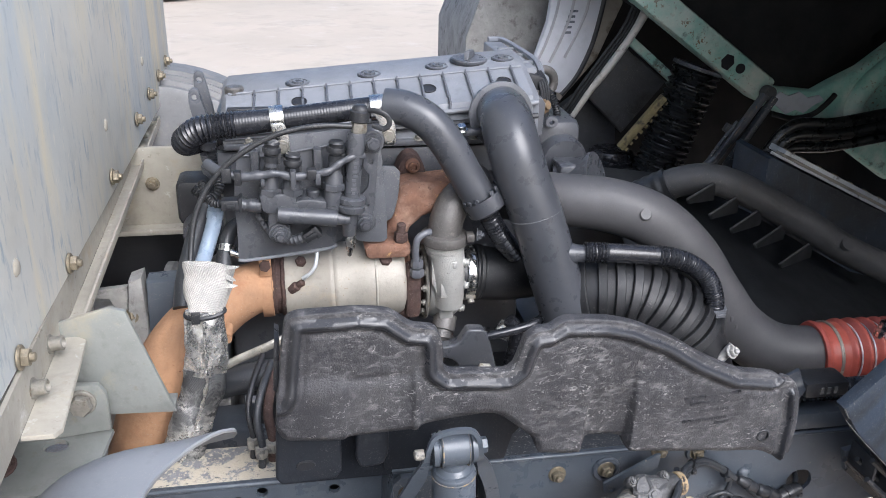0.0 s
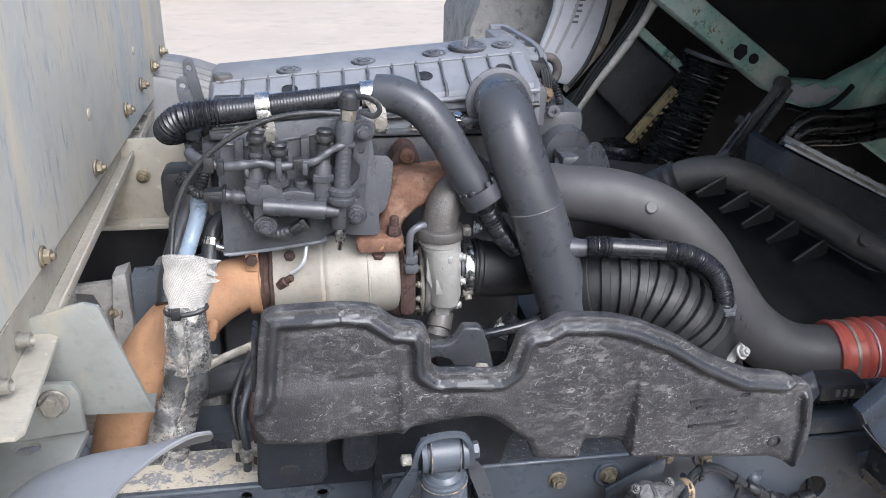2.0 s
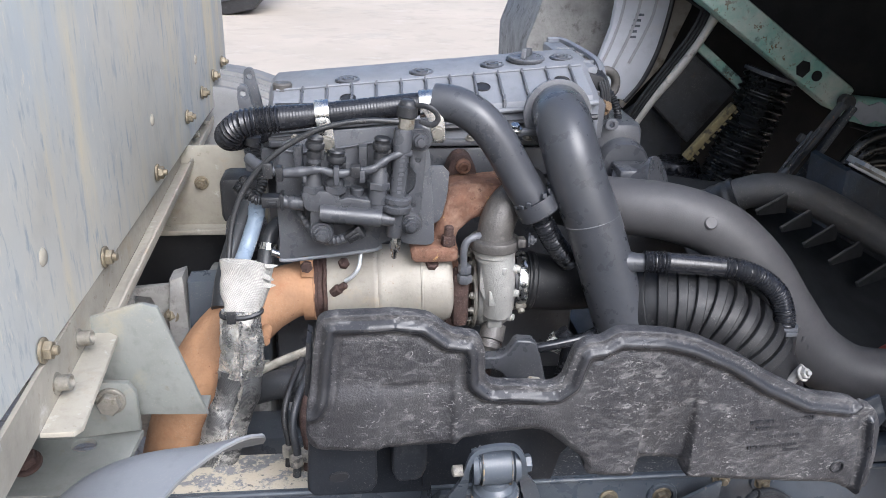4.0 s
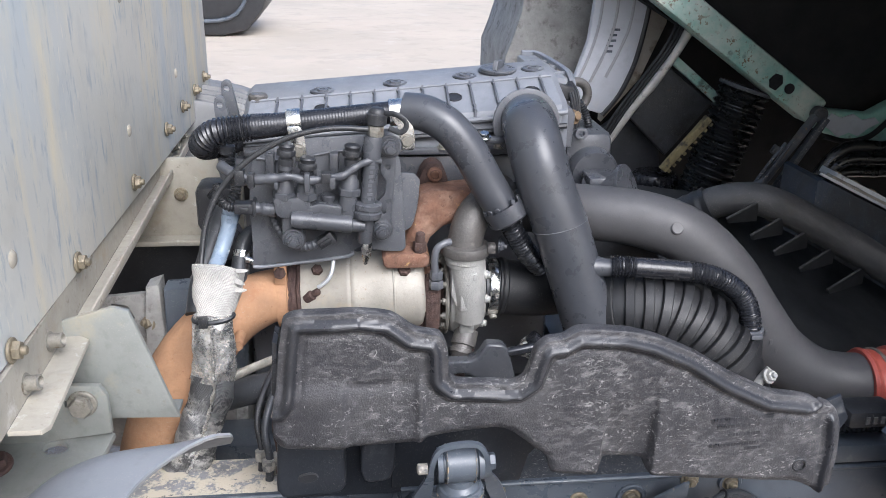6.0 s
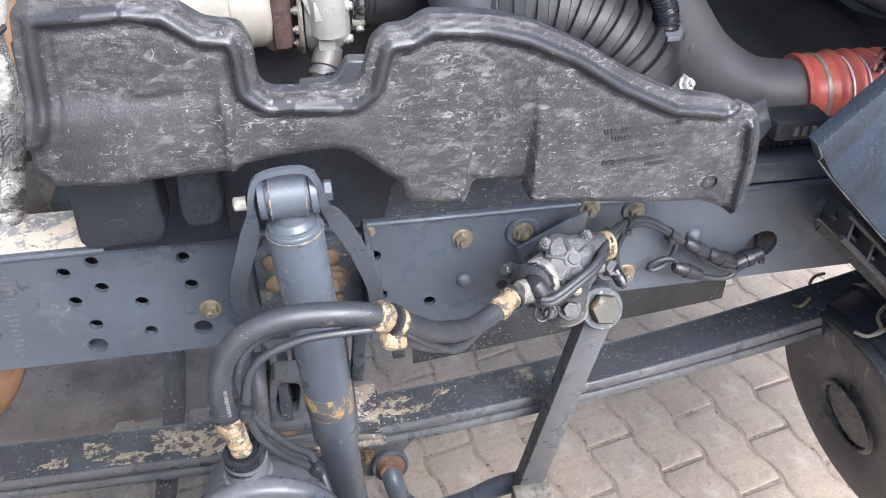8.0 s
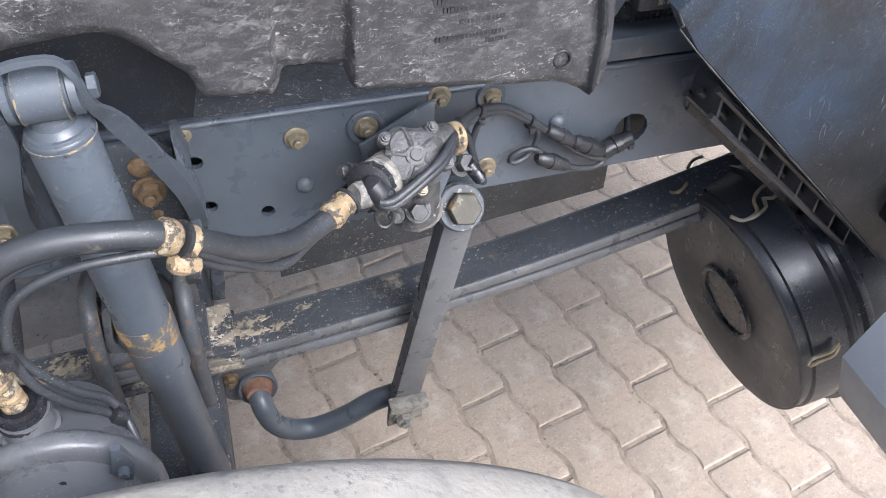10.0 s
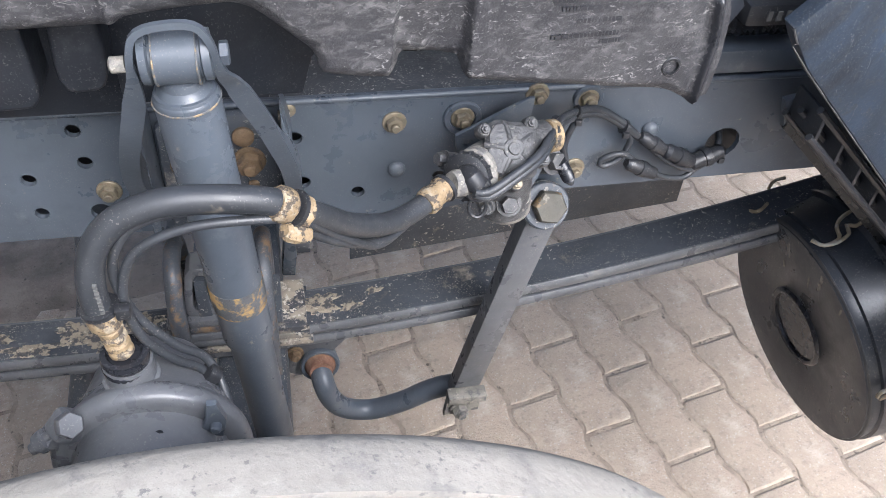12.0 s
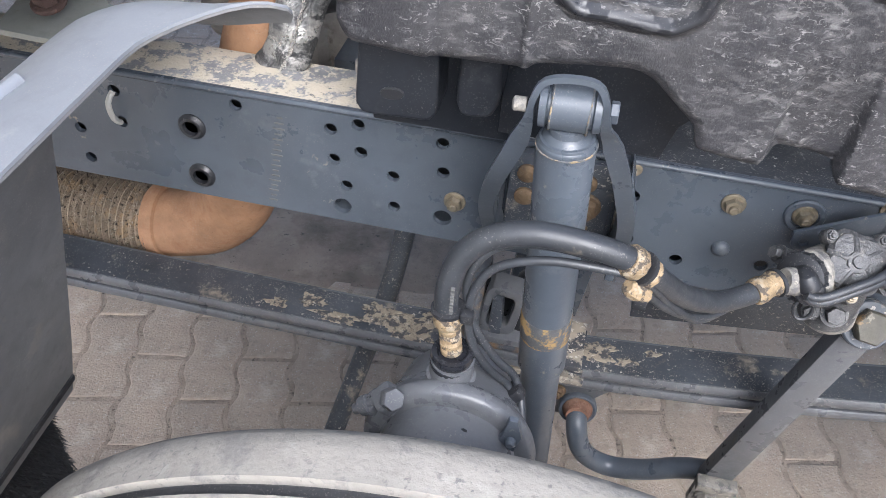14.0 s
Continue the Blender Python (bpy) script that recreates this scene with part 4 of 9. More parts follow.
for y, foot, dx in ((2.58, 1.42, 0.0), (2.51, 1.42, -0.004)):
    bm = bm_new()
    top_ = 1.563 if y > 2.55 else 1.546
    prism(bm, rounded([(-0.228 + dx, foot), (-0.192 + dx, foot), (-0.205 + dx, 1.49), (-0.213 + dx, top_ - 0.028), (-0.218 + dx, top_ - 0.004), (-0.227 + dx, top_), (-0.236 + dx, top_ - 0.006), (-0.237 + dx, top_ - 0.030), (-0.231 + dx, 1.485)], 1, 0.2), y, y + 0.010, 0.0015, [ring_pts(-0.2265 + dx, top_ - 0.018, 0.0055)])
    part("lifting_lug", bm, M_ENGINE, engine, "tall steel lifting lug with an eye")
bm = bm_new()
tube(bm, [(0.435 + 0.026 * math.cos(a), 2.56 + 0.006 * math.cos(a), 1.535 + 0.026 * math.sin(a)) for a in (k * math.pi / 8 for k in range(17))], 0.009, 0.006, 12)
tube(bm, [(0.435, 2.56, 1.51), (0.43, 2.56, 1.44)], 0.010, smooth=False)
part("lifting_eye", bm, M_ELBOW, engine, "brownish steel lifting eye")
bm = bm_new()
box(bm, 0.38, 0.47, 2.40, 2.60, 1.38, 1.50, 0.02)
lathe(bm, (0.43, 2.40, 1.43), (0, -1, 0), [(0, 0.045), (0.02, 0.045), (0.03, 0.04), (0.03, 0.0)], 24)
part("timing_housing", bm, M_PUMP, engine)
bm = bm_new()
lathe(bm, (0.42, 2.34, 1.39), (0.75, -0.5, 0.3), [(0, 0.05), (0.05, 0.05), (0.06, 0.056), (0.066, 0.056), (0.066, 0.0)], 28)
box(bm, 0.40, 0.45, 2.30, 2.36, 1.42, 1.445, 0.006)
part("pump_housing", bm, M_PUMP, engine)

# ---- exhaust manifold, turbocharger, heat-shielded housing ----
manifold = thing("exhaust_manifold", "rusty cast iron exhaust manifold on the engine", "manifold", (0.12, 2.30, 1.32))
bm = bm_new()
prism(bm, [(0.080, 1.345), (0.090, 1.372), (0.098, 1.40), (0.104, 1.430), (0.114, 1.440), (0.128, 1.444), (0.160, 1.444), (0.250, 1.452), (0.250, 1.400), (0.180, 1.395), (0.148, 1.384), (0.128, 1.366), (0.120, 1.345)], 2.235, 2.30, 0.016, seg=4)
part("runner", bm, M_RUST, manifold)
bm = bm_new()
prism(bm, [(0.050, 1.336), (0.056, 1.330), (0.114, 1.330), (0.123, 1.336), (0.123, 1.348), (0.116, 1.355), (0.056, 1.355), (0.048, 1.348)], 2.20, 2.275, 0.005)
part("flange", bm, M_RUST, manifold)
bm = bm_new()
prism(bm, rounded([(0.108, 1.42), (0.164, 1.42), (0.160, 1.452), (0.148, 1.474), (0.128, 1.476), (0.113, 1.456)], 1), 2.296, 2.335, 0.004)
part("port_flange", bm, M_RUST_DARK, manifold)
bm = bm_new()
lathe(bm, (0.138, 2.294, 1.458), TO_EYE, [(0, 0.0125), (0.006, 0.0120), (0.008, 0.0090), (0.014, 0.0085), (0.015, 0.0055), (0.008, 0.005), (0.008, 0.0)], 18)
part("port_stud", bm, M_RUST, manifold)
bm = bm_new()
lathe_hex(bm, (0.107, 2.212, 1.355), (0.05, 0, 1), 0, 0.016, 0.0115)
lathe(bm, (0.107, 2.212, 1.355), (0.05, 0, 1), [(0.014, 0.0075), (0.030, 0.0075), (0.032, 0.005)], 12)
part("bolt", bm, M_RUST_DARK, manifold)

catalyst = thing("heat_shielded_housing", "cream heat-stained steel exhaust housing with rusty ends", "exhaust housing", (0.02, 2.26, 1.21))
bm = bm_new()
lathe(bm, (-0.082, 2.262, 1.268), (1, 0, 0.02), [(0, 0.050), (0.0005, 0.0590), (0.003, 0.0600), (0.070, 0.0625), (0.073, 0.0648), (0.077, 0.0648), (0.080, 0.0626), (0.084, 0.0648), (0.088, 0.0648), (0.091, 0.0630), (0.122, 0.0635), (0.134, 0.0672), (0.147, 0.0676), (0.148, 0.0692), (0.1495, 0.0692), (0.151, 0.0676), (0.186, 0.0672), (0.194, 0.0655), (0.199, 0.060), (0.200, 0.050)], 48)
part("shell", bm, M_SHIELD, catalyst)
bm = bm_new()
lathe(bm, (-0.1035, 2.256, 1.271), (1, 0, 0), [(0, 0.046), (0.001, 0.0515), (0.006, 0.0525), (0.008, 0.0500), (0.014, 0.0505), (0.0165, 0.0545), (0.021, 0.0560), (0.024, 0.0480)], 34)
crumple(bm, 0.0022, 60)
part("end_ring", bm, M_RUST_DARK, catalyst, "flaking rusty end ring")
bm = bm_new()
lathe(bm, (0.118, 2.262, 1.268), (1, 0, 0), [(0, 0.045), (0.006, 0.05), (0.01, 0.045)], 28)
part("end_ring", bm, M_RUST, catalyst, "flaking rusty end ring")
for k in range(5):
    a = radians(-35 + 38 * k)
    bm = bm_new()
    bolt(bm, (0.121, 2.262 - 0.052 * math.cos(a), 1.268 + 0.052 * math.sin(a)), (1, 0, 0), 0.006)
    part("ring_bolt", bm, M_DULL_ZINC, catalyst)
bm = bm_new()
lathe_hex(bm, (0.083, 2.215, 1.322), (0, -0.6, 0.8), -0.004, 0.005, 0.0105)
part("bolt", bm, M_RUST_DARK, catalyst)
bm = bm_new()
lathe_hex(bm, (-0.055, 2.225, 1.322), (0, -0.6, 0.8), -0.004, 0.005, 0.009)
part("bolt", bm, M_RUST_DARK, catalyst)
bm = bm_new()
lathe(bm, (-0.064, 2.205, 1.287), (0.75, -0.3, 0.6), [(-0.012, 0.0085), (0.002, 0.0085), (0.004, 0.0060), (0.014, 0.0060), (0.016, 0.004)], 10)
part("sensor_union", bm, M_RUST_DARK, catalyst)
bm = bm_new()
tube(bm, [(-0.053, 2.20, 1.303), (-0.042, 2.197, 1.312), (-0.033, 2.197, 1.324), (-0.029, 2.206, 1.338), (-0.026, 2.222, 1.362)], 0.0033, 0.006, 10)
part("sensor", bm, M_BARE_STEEL, catalyst, "small steel pressure line")

exhaust_pipe = thing("exhaust_pipe", "orange rust-stained exhaust downpipe passing behind the chassis rail", "exhaust pipe", (-0.3, 2.2, 0.55))
bm = bm_new()
tube(bm, [(-0.095, 2.25, 1.275), (-0.14, 2.235, 1.272), (-0.19, 2.21, 1.255), (-0.245, 2.185, 1.205), (-0.285, 2.17, 1.13), (-0.315, 2.165, 1.04), (-0.345, 2.17, 0.92), (-0.378, 2.185, 0.80), (-0.412, 2.205, 0.705), (-0.468, 2.215, 0.640), (-0.545, 2.216, 0.612), (-0.580, 2.216, 0.606)], lambda d, t: 0.040 + 0.016 * min(1, d / 0.25) + (0.008 if d > 0.72 else 0.008 * d / 0.72), 0.012, 28)
part("downpipe", bm, M_ORANGE, exhaust_pipe)
bm = bm_new()
lathe(bm, (-0.553, 2.216, 0.6115), (-1, 0, -0.12), [(0, 0.064), (0.003, 0.0690), (0.010, 0.0700), (0.026, 0.0690), (0.029, 0.066)], 36)
part("weld_collar", bm, M_ORANGE, exhaust_pipe)
bm = bm_new()
lathe(bm, (-0.121, 2.250, 1.270), (1, 0, 0.03), [(0, 0.044), (0.001, 0.0525), (0.018, 0.0525), (0.019, 0.046)], 36)
band = part("clamp_band", bm, M_ORANGE, exhaust_pipe, "tan rusted band clamp")
bm = bm_new()
prism(bm, [(-0.121, 1.308), (-0.102, 1.308), (-0.102, 1.340), (-0.106, 1.346), (-0.117, 1.346), (-0.121, 1.340)], 2.205, 2.212, 0.0015)
part("clamp_ear", bm, M_ORANGE, exhaust_pipe)
bm = bm_new()
lathe_hex(bm, (-0.1115, 2.205, 1.328), TO_EYE, 0, 0.009, 0.0095)
part("bolt", bm, M_RUST_DARK, exhaust_pipe)
bm = bm_new()
lathe(bm, (-0.172, 2.13, 1.245), TO_EYE, [(-0.03, 0.008), (0.01, 0.008)], 10)
part("stub", bm, M_ORANGE, exhaust_pipe)
bm = bm_new()
tube(bm, [(-0.574, 2.216, 0.605), (-1.25, 2.216, 0.60)], ribbed(0.065, 0.0131, 0.0055), 0.0019, 36)
part("flexible_section", bm, material("woven_flex_pipe", (0.27, 0.215, 0.155), 0.55, 0.3, 0.3, 60, 0.6, 260, [((0.36, 0.26, 0.16), 30, 0.52, 0.1, 0.8), ((0.06, 0.05, 0.04), 150, 0.56, 0.06, 0.9), ((0.52, 0.48, 0.40), 210, 0.60, 0.05, 0.8)]), exhaust_pipe, "braided brown flexible section")

turbo = thing("turbocharger", "cast aluminium turbocharger with a rusty turbine side", "turbocharger", (0.19, 2.26, 1.2))
TC = Vector((0.0, 2.272, 1.256))
bm = bm_new()
lathe(bm, (0.158, TC.y, TC.z), (1, 0, 0), [(0, 0.040), (0.001, 0.061), (0.006, 0.066), (0.016, 0.0685), (0.032, 0.069), (0.046, 0.066), (0.056, 0.058), (0.061, 0.048), (0.064, 0.042), (0.085, 0.041)], 48)
part("compressor_housing", bm, M_ALU, turbo)
bm = bm_new()
tube(bm, [(0.190, 2.214, 1.235), (0.189, 2.2095, 1.275), (0.186, 2.209, 1.31), (0.182, 2.211, 1.345)], lambda d, t: 0.0245 + 0.0055 * smooth_step(d / t), 0.006, 32)
part("outlet_neck", bm, M_ALU, turbo)
bm = bm_new()
lathe(bm, (0.150, TC.y, TC.z), (1, 0, 0), [(0, 0.05), (0.0008, 0.0690), (0.0035, 0.0702), (0.0062, 0.0690), (0.0068, 0.062)], 52)
part("back_plate", bm, M_DULL_ZINC, turbo, "dull bolted back plate")
for k in range(9):
    a = radians(-20 + 25 * k)
    bm = bm_new()
    bolt(bm, (0.151, TC.y - 0.061 * math.sin(a), TC.z + 0.061 * math.cos(a)), (-1, 0, 0), 0.0058)
    part("plate_bolt", bm, M_DULL_ZINC, turbo)
for x0, x1, z0, z1, y in ((0.171, 0.193, 1.259, 1.286, 2.186), (0.174, 0.197, 1.211, 1.233, 2.203), (0.188, 0.197, 1.314, 1.327, 2.180)):
    bm = bm_new()
    box(bm, x0, x1, y, 2.23, z0, z1, 0.0022)
    part("cast_pad", bm, M_ALU, turbo, "raised machined pad")
bm = bm_new()
lathe(bm, (0.180, 2.211, 1.332), (0.02, 0, 1), [(0, 0.0300), (0.006, 0.0305), (0.008, 0.0328), (0.017, 0.0332), (0.019, 0.031)], 36)
part("outlet_collar", bm, M_ALU, turbo)
bm = bm_new()
prism(bm, [(0.157, 1.285), (0.166, 1.262), (0.176, 1.30), (0.166, 1.335), (0.157, 1.330)], 2.196, 2.235, 0.003)
part("cast_web", bm, M_ALU, turbo)
for x, y, z in ((0.214, 2.206, 1.272), (0.212, 2.198, 1.318), (0.214, 2.235, 1.215)):
    bm = bm_new()
    lathe(bm, (x, y, z), (1, -0.4, 0), [(-0.012, 0.0075), (0.003, 0.0075), (0.004, 0.0058), (0.008, 0.0055), (0.009, 0.004)], 14)
    part("cast_boss", bm, M_ALU, turbo)
bm = bm_new()
lathe(bm, (0.182, 2.212, 1.192), (-0.28, -0.55, -0.72), [(-0.02, 0.0195), (0.0, 0.0205), (0.007, 0.0205), (0.008, 0.0170), (0.013, 0.0170), (0.014, 0.0205), (0.022, 0.0205), (0.024, 0.017), (0.032, 0.013)], 26)
crumple(bm, 0.0012, 90)
part("drain_flange", bm, M_ELBOW, turbo, "dark grimy lower flange")
bm = bm_new()
lathe(bm, (0.120, 2.235, 1.212), (0.05, -0.1, 1), [(-0.012, 0.006), (-0.004, 0.008), (0.0, 0.017), (0.018, 0.0195), (0.024, 0.0165), (0.046, 0.0165), (0.052, 0.0195), (0.066, 0.0190), (0.070, 0.012)], 22)
crumple(bm, 0.0018, 70)
part("bearing_housing", bm, M_RUST_DARK, turbo, "lumpy dark rusty bearing housing")
bm = bm_new()
lathe(bm, (0.108, 2.27, 1.262), (1, 0, 0), [(0, 0.048), (0.01, 0.05), (0.012, 0.036), (0.03, 0.032), (0.04, 0.05)], 28)
box(bm, 0.115, 0.142, 2.20, 2.24, 1.215, 1.31, 0.01)
part("centre_housing", bm, M_RUST_DARK, turbo, "dark rusty centre housing")
bm = bm_new()
lathe(bm, (0.1795, 2.211, 1.350), (0.02, 0, 1), [(0, 0.034), (0.001, 0.0382), (0.003, 0.0390), (0.015, 0.0390), (0.017, 0.0382), (0.018, 0.034)], 40)
box(bm, 0.212, 0.226, 2.186, 2.204, 1.357, 1.372, 0.003)
part("clamp_band", bm, M_ELBOW, turbo)
bm = bm_new()
bolt(bm, (0.232, 2.20, 1.366), (1, -0.3, 0), 0.008)
part("clamp_bolt", bm, M_ENGINE, turbo)
bm = bm_new()
tube(bm, [(0.1795, 2.212, 1.362), (0.1825, 2.214, 1.385), (0.193, 2.222, 1.408), (0.215, 2.245, 1.424), (0.25, 2.285, 1.432)], 0.0280, 0.008, 26)
part("outlet_elbow", bm, M_ELBOW, turbo, "brownish grey cast elbow")
bm = bm_new()
lathe(bm, (0.240, 2.262, 1.268), (1, 0, 0.02), [(-0.020, 0.043), (0.006, 0.043)], 30)
part("clamp_liner", bm, M_BLACK, turbo)
bm = bm_new()
lathe(bm, (0.2310, 2.232, 1.238), (0.1, -0.6, -0.7), [(-0.004, 0.0085), (0.006, 0.0085), (0.007, 0.006), (0.013, 0.006), (0.014, 0.004)], 14)
box(bm, 0.222, 0.240, 2.222, 2.232, 1.236, 1.246, 0.002)
part("clamp_screw", bm, M_DULL_ZINC, turbo)
bm = bm_new()
lathe(bm, (0.2240, 2.262, 1.270), (1, 0, -0.03), [(0, 0.0425), (0.0005, 0.0470), (0.0015, 0.0476), (0.0150, 0.0476), (0.0160, 0.0470), (0.0165, 0.0425)], 40)
part("hose_clamp", bm, M_CHROME, turbo, "bright steel hose clamp")
bm = bm_new()
tube(bm, [(0.2395, 2.262, 1.269), (0.30, 2.264, 1.262), (0.38, 2.275, 1.258)], lambda d, t: 0.0475 + (0.0025 if 0.005 < d < 0.012 else 0.0) - 0.002 * d / t, 0.003, 36)
part("inlet_hose", bm, M_BELLOWS, turbo, "black rubber inlet hose")
bm = bm_new()
tube(bm, [(0.160, 2.205, 1.373), (0.146, 2.198, 1.373), (0.134, 2.195, 1.366), (0.130, 2.195, 1.350), (0.131, 2.197, 1.325)], 0.0058, 0.004, 12)
lathe_hex(bm, (0.133, 2.200, 1.304), (0, 0, 1), 0.008, 0.022, 0.0105)
lathe_hex(bm, (0.133, 2.200, 1.304), (0, 0, 1), -0.008, 0.006, 0.0118)
part("oil_line", bm, M_ENGINE, turbo, "painted steel oil feed line")
bm = bm_new()
tube(bm, [(0.19, 2.22, 1.20), (0.185, 2.21, 1.175), (0.175, 2.21, 1.15), (0.17, 2.23, 1.1)], 0.014, 0.008, 14)
part("actuator_arm", bm, M_RUST_DARK, turbo)

# ---- intake and breather ducts ----
intake = thing("intake_pipe", "large satin black steel intake pipe with a welded seam", "intake pipe", (0.38, 2.14, 1.15))
bm = bm_new()
tube(bm, [(0.292, 2.34, 1.535), (0.285, 2.285, 1.548), (0.279, 2.225, 1.545), (0.283, 2.19, 1.515), (0.300, 2.175, 1.46), (0.322, 2.165, 1.405), (0.350, 2.155, 1.32), (0.378, 2.145, 1.235), (0.402, 2.14, 1.16), (0.42, 2.14, 1.08)], 0.0425, 0.012, 36)
part("pipe", bm, M_PIPE, intake)
bm = bm_new()
lathe(bm, (0.319, 2.1665, 1.412), (0.29, -0.1, -0.95), [(-0.0015, 0.0425), (0, 0.0435), (0.0015, 0.0425)], 36)
part("weld_seam", bm, M_ENGINE, intake)
bm = bm_new()
lathe(bm, (0.284, 2.288, 1.543), (0.05, -1, 0.1), [(-0.004, 0.048), (-0.003, 0.0545), (0.004, 0.0545), (0.005, 0.048)], 40)
box(bm, 0.20, 0.25, 2.26, 2.275, 1.515, 1.525, 0.003)
part("flange", bm, M_ENGINE, intake)
bm = bm_new()
bolt(bm, (0.212, 2.258, 1.527), (0, -0.3, 0.95), 0.008, stud=False)
part("bolt", bm, M_CHROME, intake)
bm = bm_new()
lathe(bm, (0.383, 2.140, 1.350), (1, -0.06, -0.04), [(-0.020, 0.017), (-0.004, 0.0165), (0.004, 0.0145), (0.030, 0.0135)], 20)
part("side_spigot", bm, M_PIPE, intake)

breather = thing("breather_hose", "glossy black corrugated breather hose held by bright clamps", "hose", (-0.1, 2.23, 1.5))
bm = bm_new()
tube(bm, [(-0.15, 2.40, 1.505), (-0.19, 2.355, 1.502), (-0.218, 2.295, 1.508), (-0.218, 2.245, 1.525), (-0.195, 2.228, 1.545), (-0.155, 2.229, 1.551), (-0.09, 2.23, 1.557), (0.0, 2.233, 1.566), (0.065, 2.235, 1.572), (0.09, 2.232, 1.574)],
     lambda d, t: 0.0200 - 0.0030 * smooth_step((d - 0.24) / 0.10) + (0.0016 * math.cos(2 * math.pi * d / 0.0058) if d < 0.27 else 0.00016 * math.cos(2 * math.pi * d / 0.0045)), 0.0013, 28)
part("conduit", bm, M_GLOSS, breather)
for x, w, tab in ((-0.080, 0.021, 0.006), (0.072, 0.022, 0.014)):
    bm = bm_new()
    z = 1.557 + 0.093 * (x + 0.09)
    lathe(bm, (x - w / 2, 2.231, z), (1, 0, 0.09), [(0, 0.0175), (0.0005, 0.0200), (0.003, 0.0203), (w - 0.003, 0.0203), (w, 0.0200), (w + 0.0005, 0.0175)], 30)
    prism(bm, rounded([(x - w / 2 + tab - 0.002, z - 0.050), (x + w / 2 + tab + 0.002, z - 0.050), (x + w / 2 + tab, z - 0.016), (x + w / 2, z + 0.002), (x - w / 2, z + 0.002), (x - w / 2 + tab, z - 0.018)], 1, 0.15), 2.1985, 2.2015, 0.001)
    clamp = part("clamp", bm, M_CHROME, breather, "bright zinc plated pipe clamp")
    bm = bm_new()
    lathe(bm, (x + tab, 2.1985, z - 0.034), TO_EYE, [(0, 0.0108), (0.002, 0.0105)], 20)
    lathe_hex(bm, (x + tab, 2.1985, z - 0.034), TO_EYE, 0.0015, 0.008, 0.0088)
    part("clamp_bolt", bm, M_DULL_ZINC, clamp)
bm = bm_new()
tube(bm, [(0.085, 2.228, 1.576), (0.115, 2.218, 1.574), (0.150, 2.205, 1.556), (0.180, 2.198, 1.52), (0.206, 2.195, 1.475), (0.232, 2.19, 1.432)], 0.0275, 0.008, 28)
part("elbow_pipe", bm, M_PIPE, breather, "thick satin black elbow sleeve")
bm = bm_new()
ax = Vector((0.5, -0.1, -0.85)).normalized()
org = Vector((0.233, 2.188, 1.438))
lathe(bm, org, ax, [(0.001, 0.0295), (0.0, 0.0335), (0.010, 0.0342), (0.024, 0.0342), (0.027, 0.031), (0.026, 0.016), (0.022, 0.016), (0.021, 0.0295), (0.001, 0.0295)], 32)
u = ax.orthogonal().normalized()
v = ax.cross(u)
for k in range(14):
    if k % 5 == 2:
        continue
    a = 2 * math.pi * k / 14
    p = org + (u * math.cos(a) + v * math.sin(a)) * 0.0312 - ax * 0.003
    box(bm, -0.004, 0.004, -0.0018, 0.0018, -0.004, 0.004, 0.001, Matrix.Translation(p) @ (u * math.cos(a) + v * math.sin(a)).to_track_quat("Y", "Z").to_matrix().to_4x4(), 1)
part("end_ring", bm, M_PIPE, breather, "toothed end collar")
bm = bm_new()
tube(bm, [(0.236, 2.19, 1.425), (0.255, 2.195, 1.39), (0.278, 2.21, 1.352), (0.31, 2.24, 1.31)], ribbed(0.0155, 0.006, 0.002), 0.0013, 20)
part("corrugated_end", bm, M_GLOSS, breather)

charge = thing("charge_air_duct", "charcoal moulded plastic charge air duct", "air duct", (0.6, 2.2, 1.06))
bm = bm_new()
tube(bm, [(0.30, 2.30, 1.398), (0.39, 2.25, 1.402), (0.47, 2.225, 1.397), (0.545, 2.21, 1.370), (0.61, 2.20, 1.312), (0.665, 2.195, 1.235), (0.72, 2.19, 1.165), (0.785, 2.18, 1.12), (0.845, 2.172, 1.108), (0.90, 2.170, 1.106)], lambda d, t: 0.044 + 0.010 * min(1, d / t), 0.014, 32, flat=0.95)
part("duct", bm, M_CHARGE, charge)
bm = bm_new()
lathe(bm, (0.510, 2.168, 1.402), (0.0, -0.86, 0.5), [(-0.014, 0.0105), (-0.006, 0.0105), (-0.004, 0.0088), (-0.004, 0.0)], 20)
part("moulded_button", bm, M_CHARGE, charge)
for k in range(5):
    bm = bm_new()
    x, z = 0.655 + 0.011 * k, 1.238 - 0.016 * k
    box(bm, x + 0.002, x + 0.008, 2.144, 2.153, z - 0.005, z + 0.005, 0.001)
    part("moulded_mark", bm, M_CHARGE, charge)
red = thing("red_charge_hose", "red silicone charge air hose with steel clamps", "hose", (0.95, 2.17, 1.05))
bm = bm_new()
tube(bm, [(0.868, 2.171, 1.106), (0.93, 2.169, 1.106), (1.02, 2.168, 1.104), (1.12, 2.168, 1.102)], lambda d, t: 0.0590 + (0.0035 * math.exp(-((d - 0.006) / 0.004) ** 2)) + (0.0058 * math.cos(2 * math.pi * (d - 0.055) / 0.027) if d > 0.048 else 0.0), 0.0025, 36)
part("hose", bm, M_RED, red)
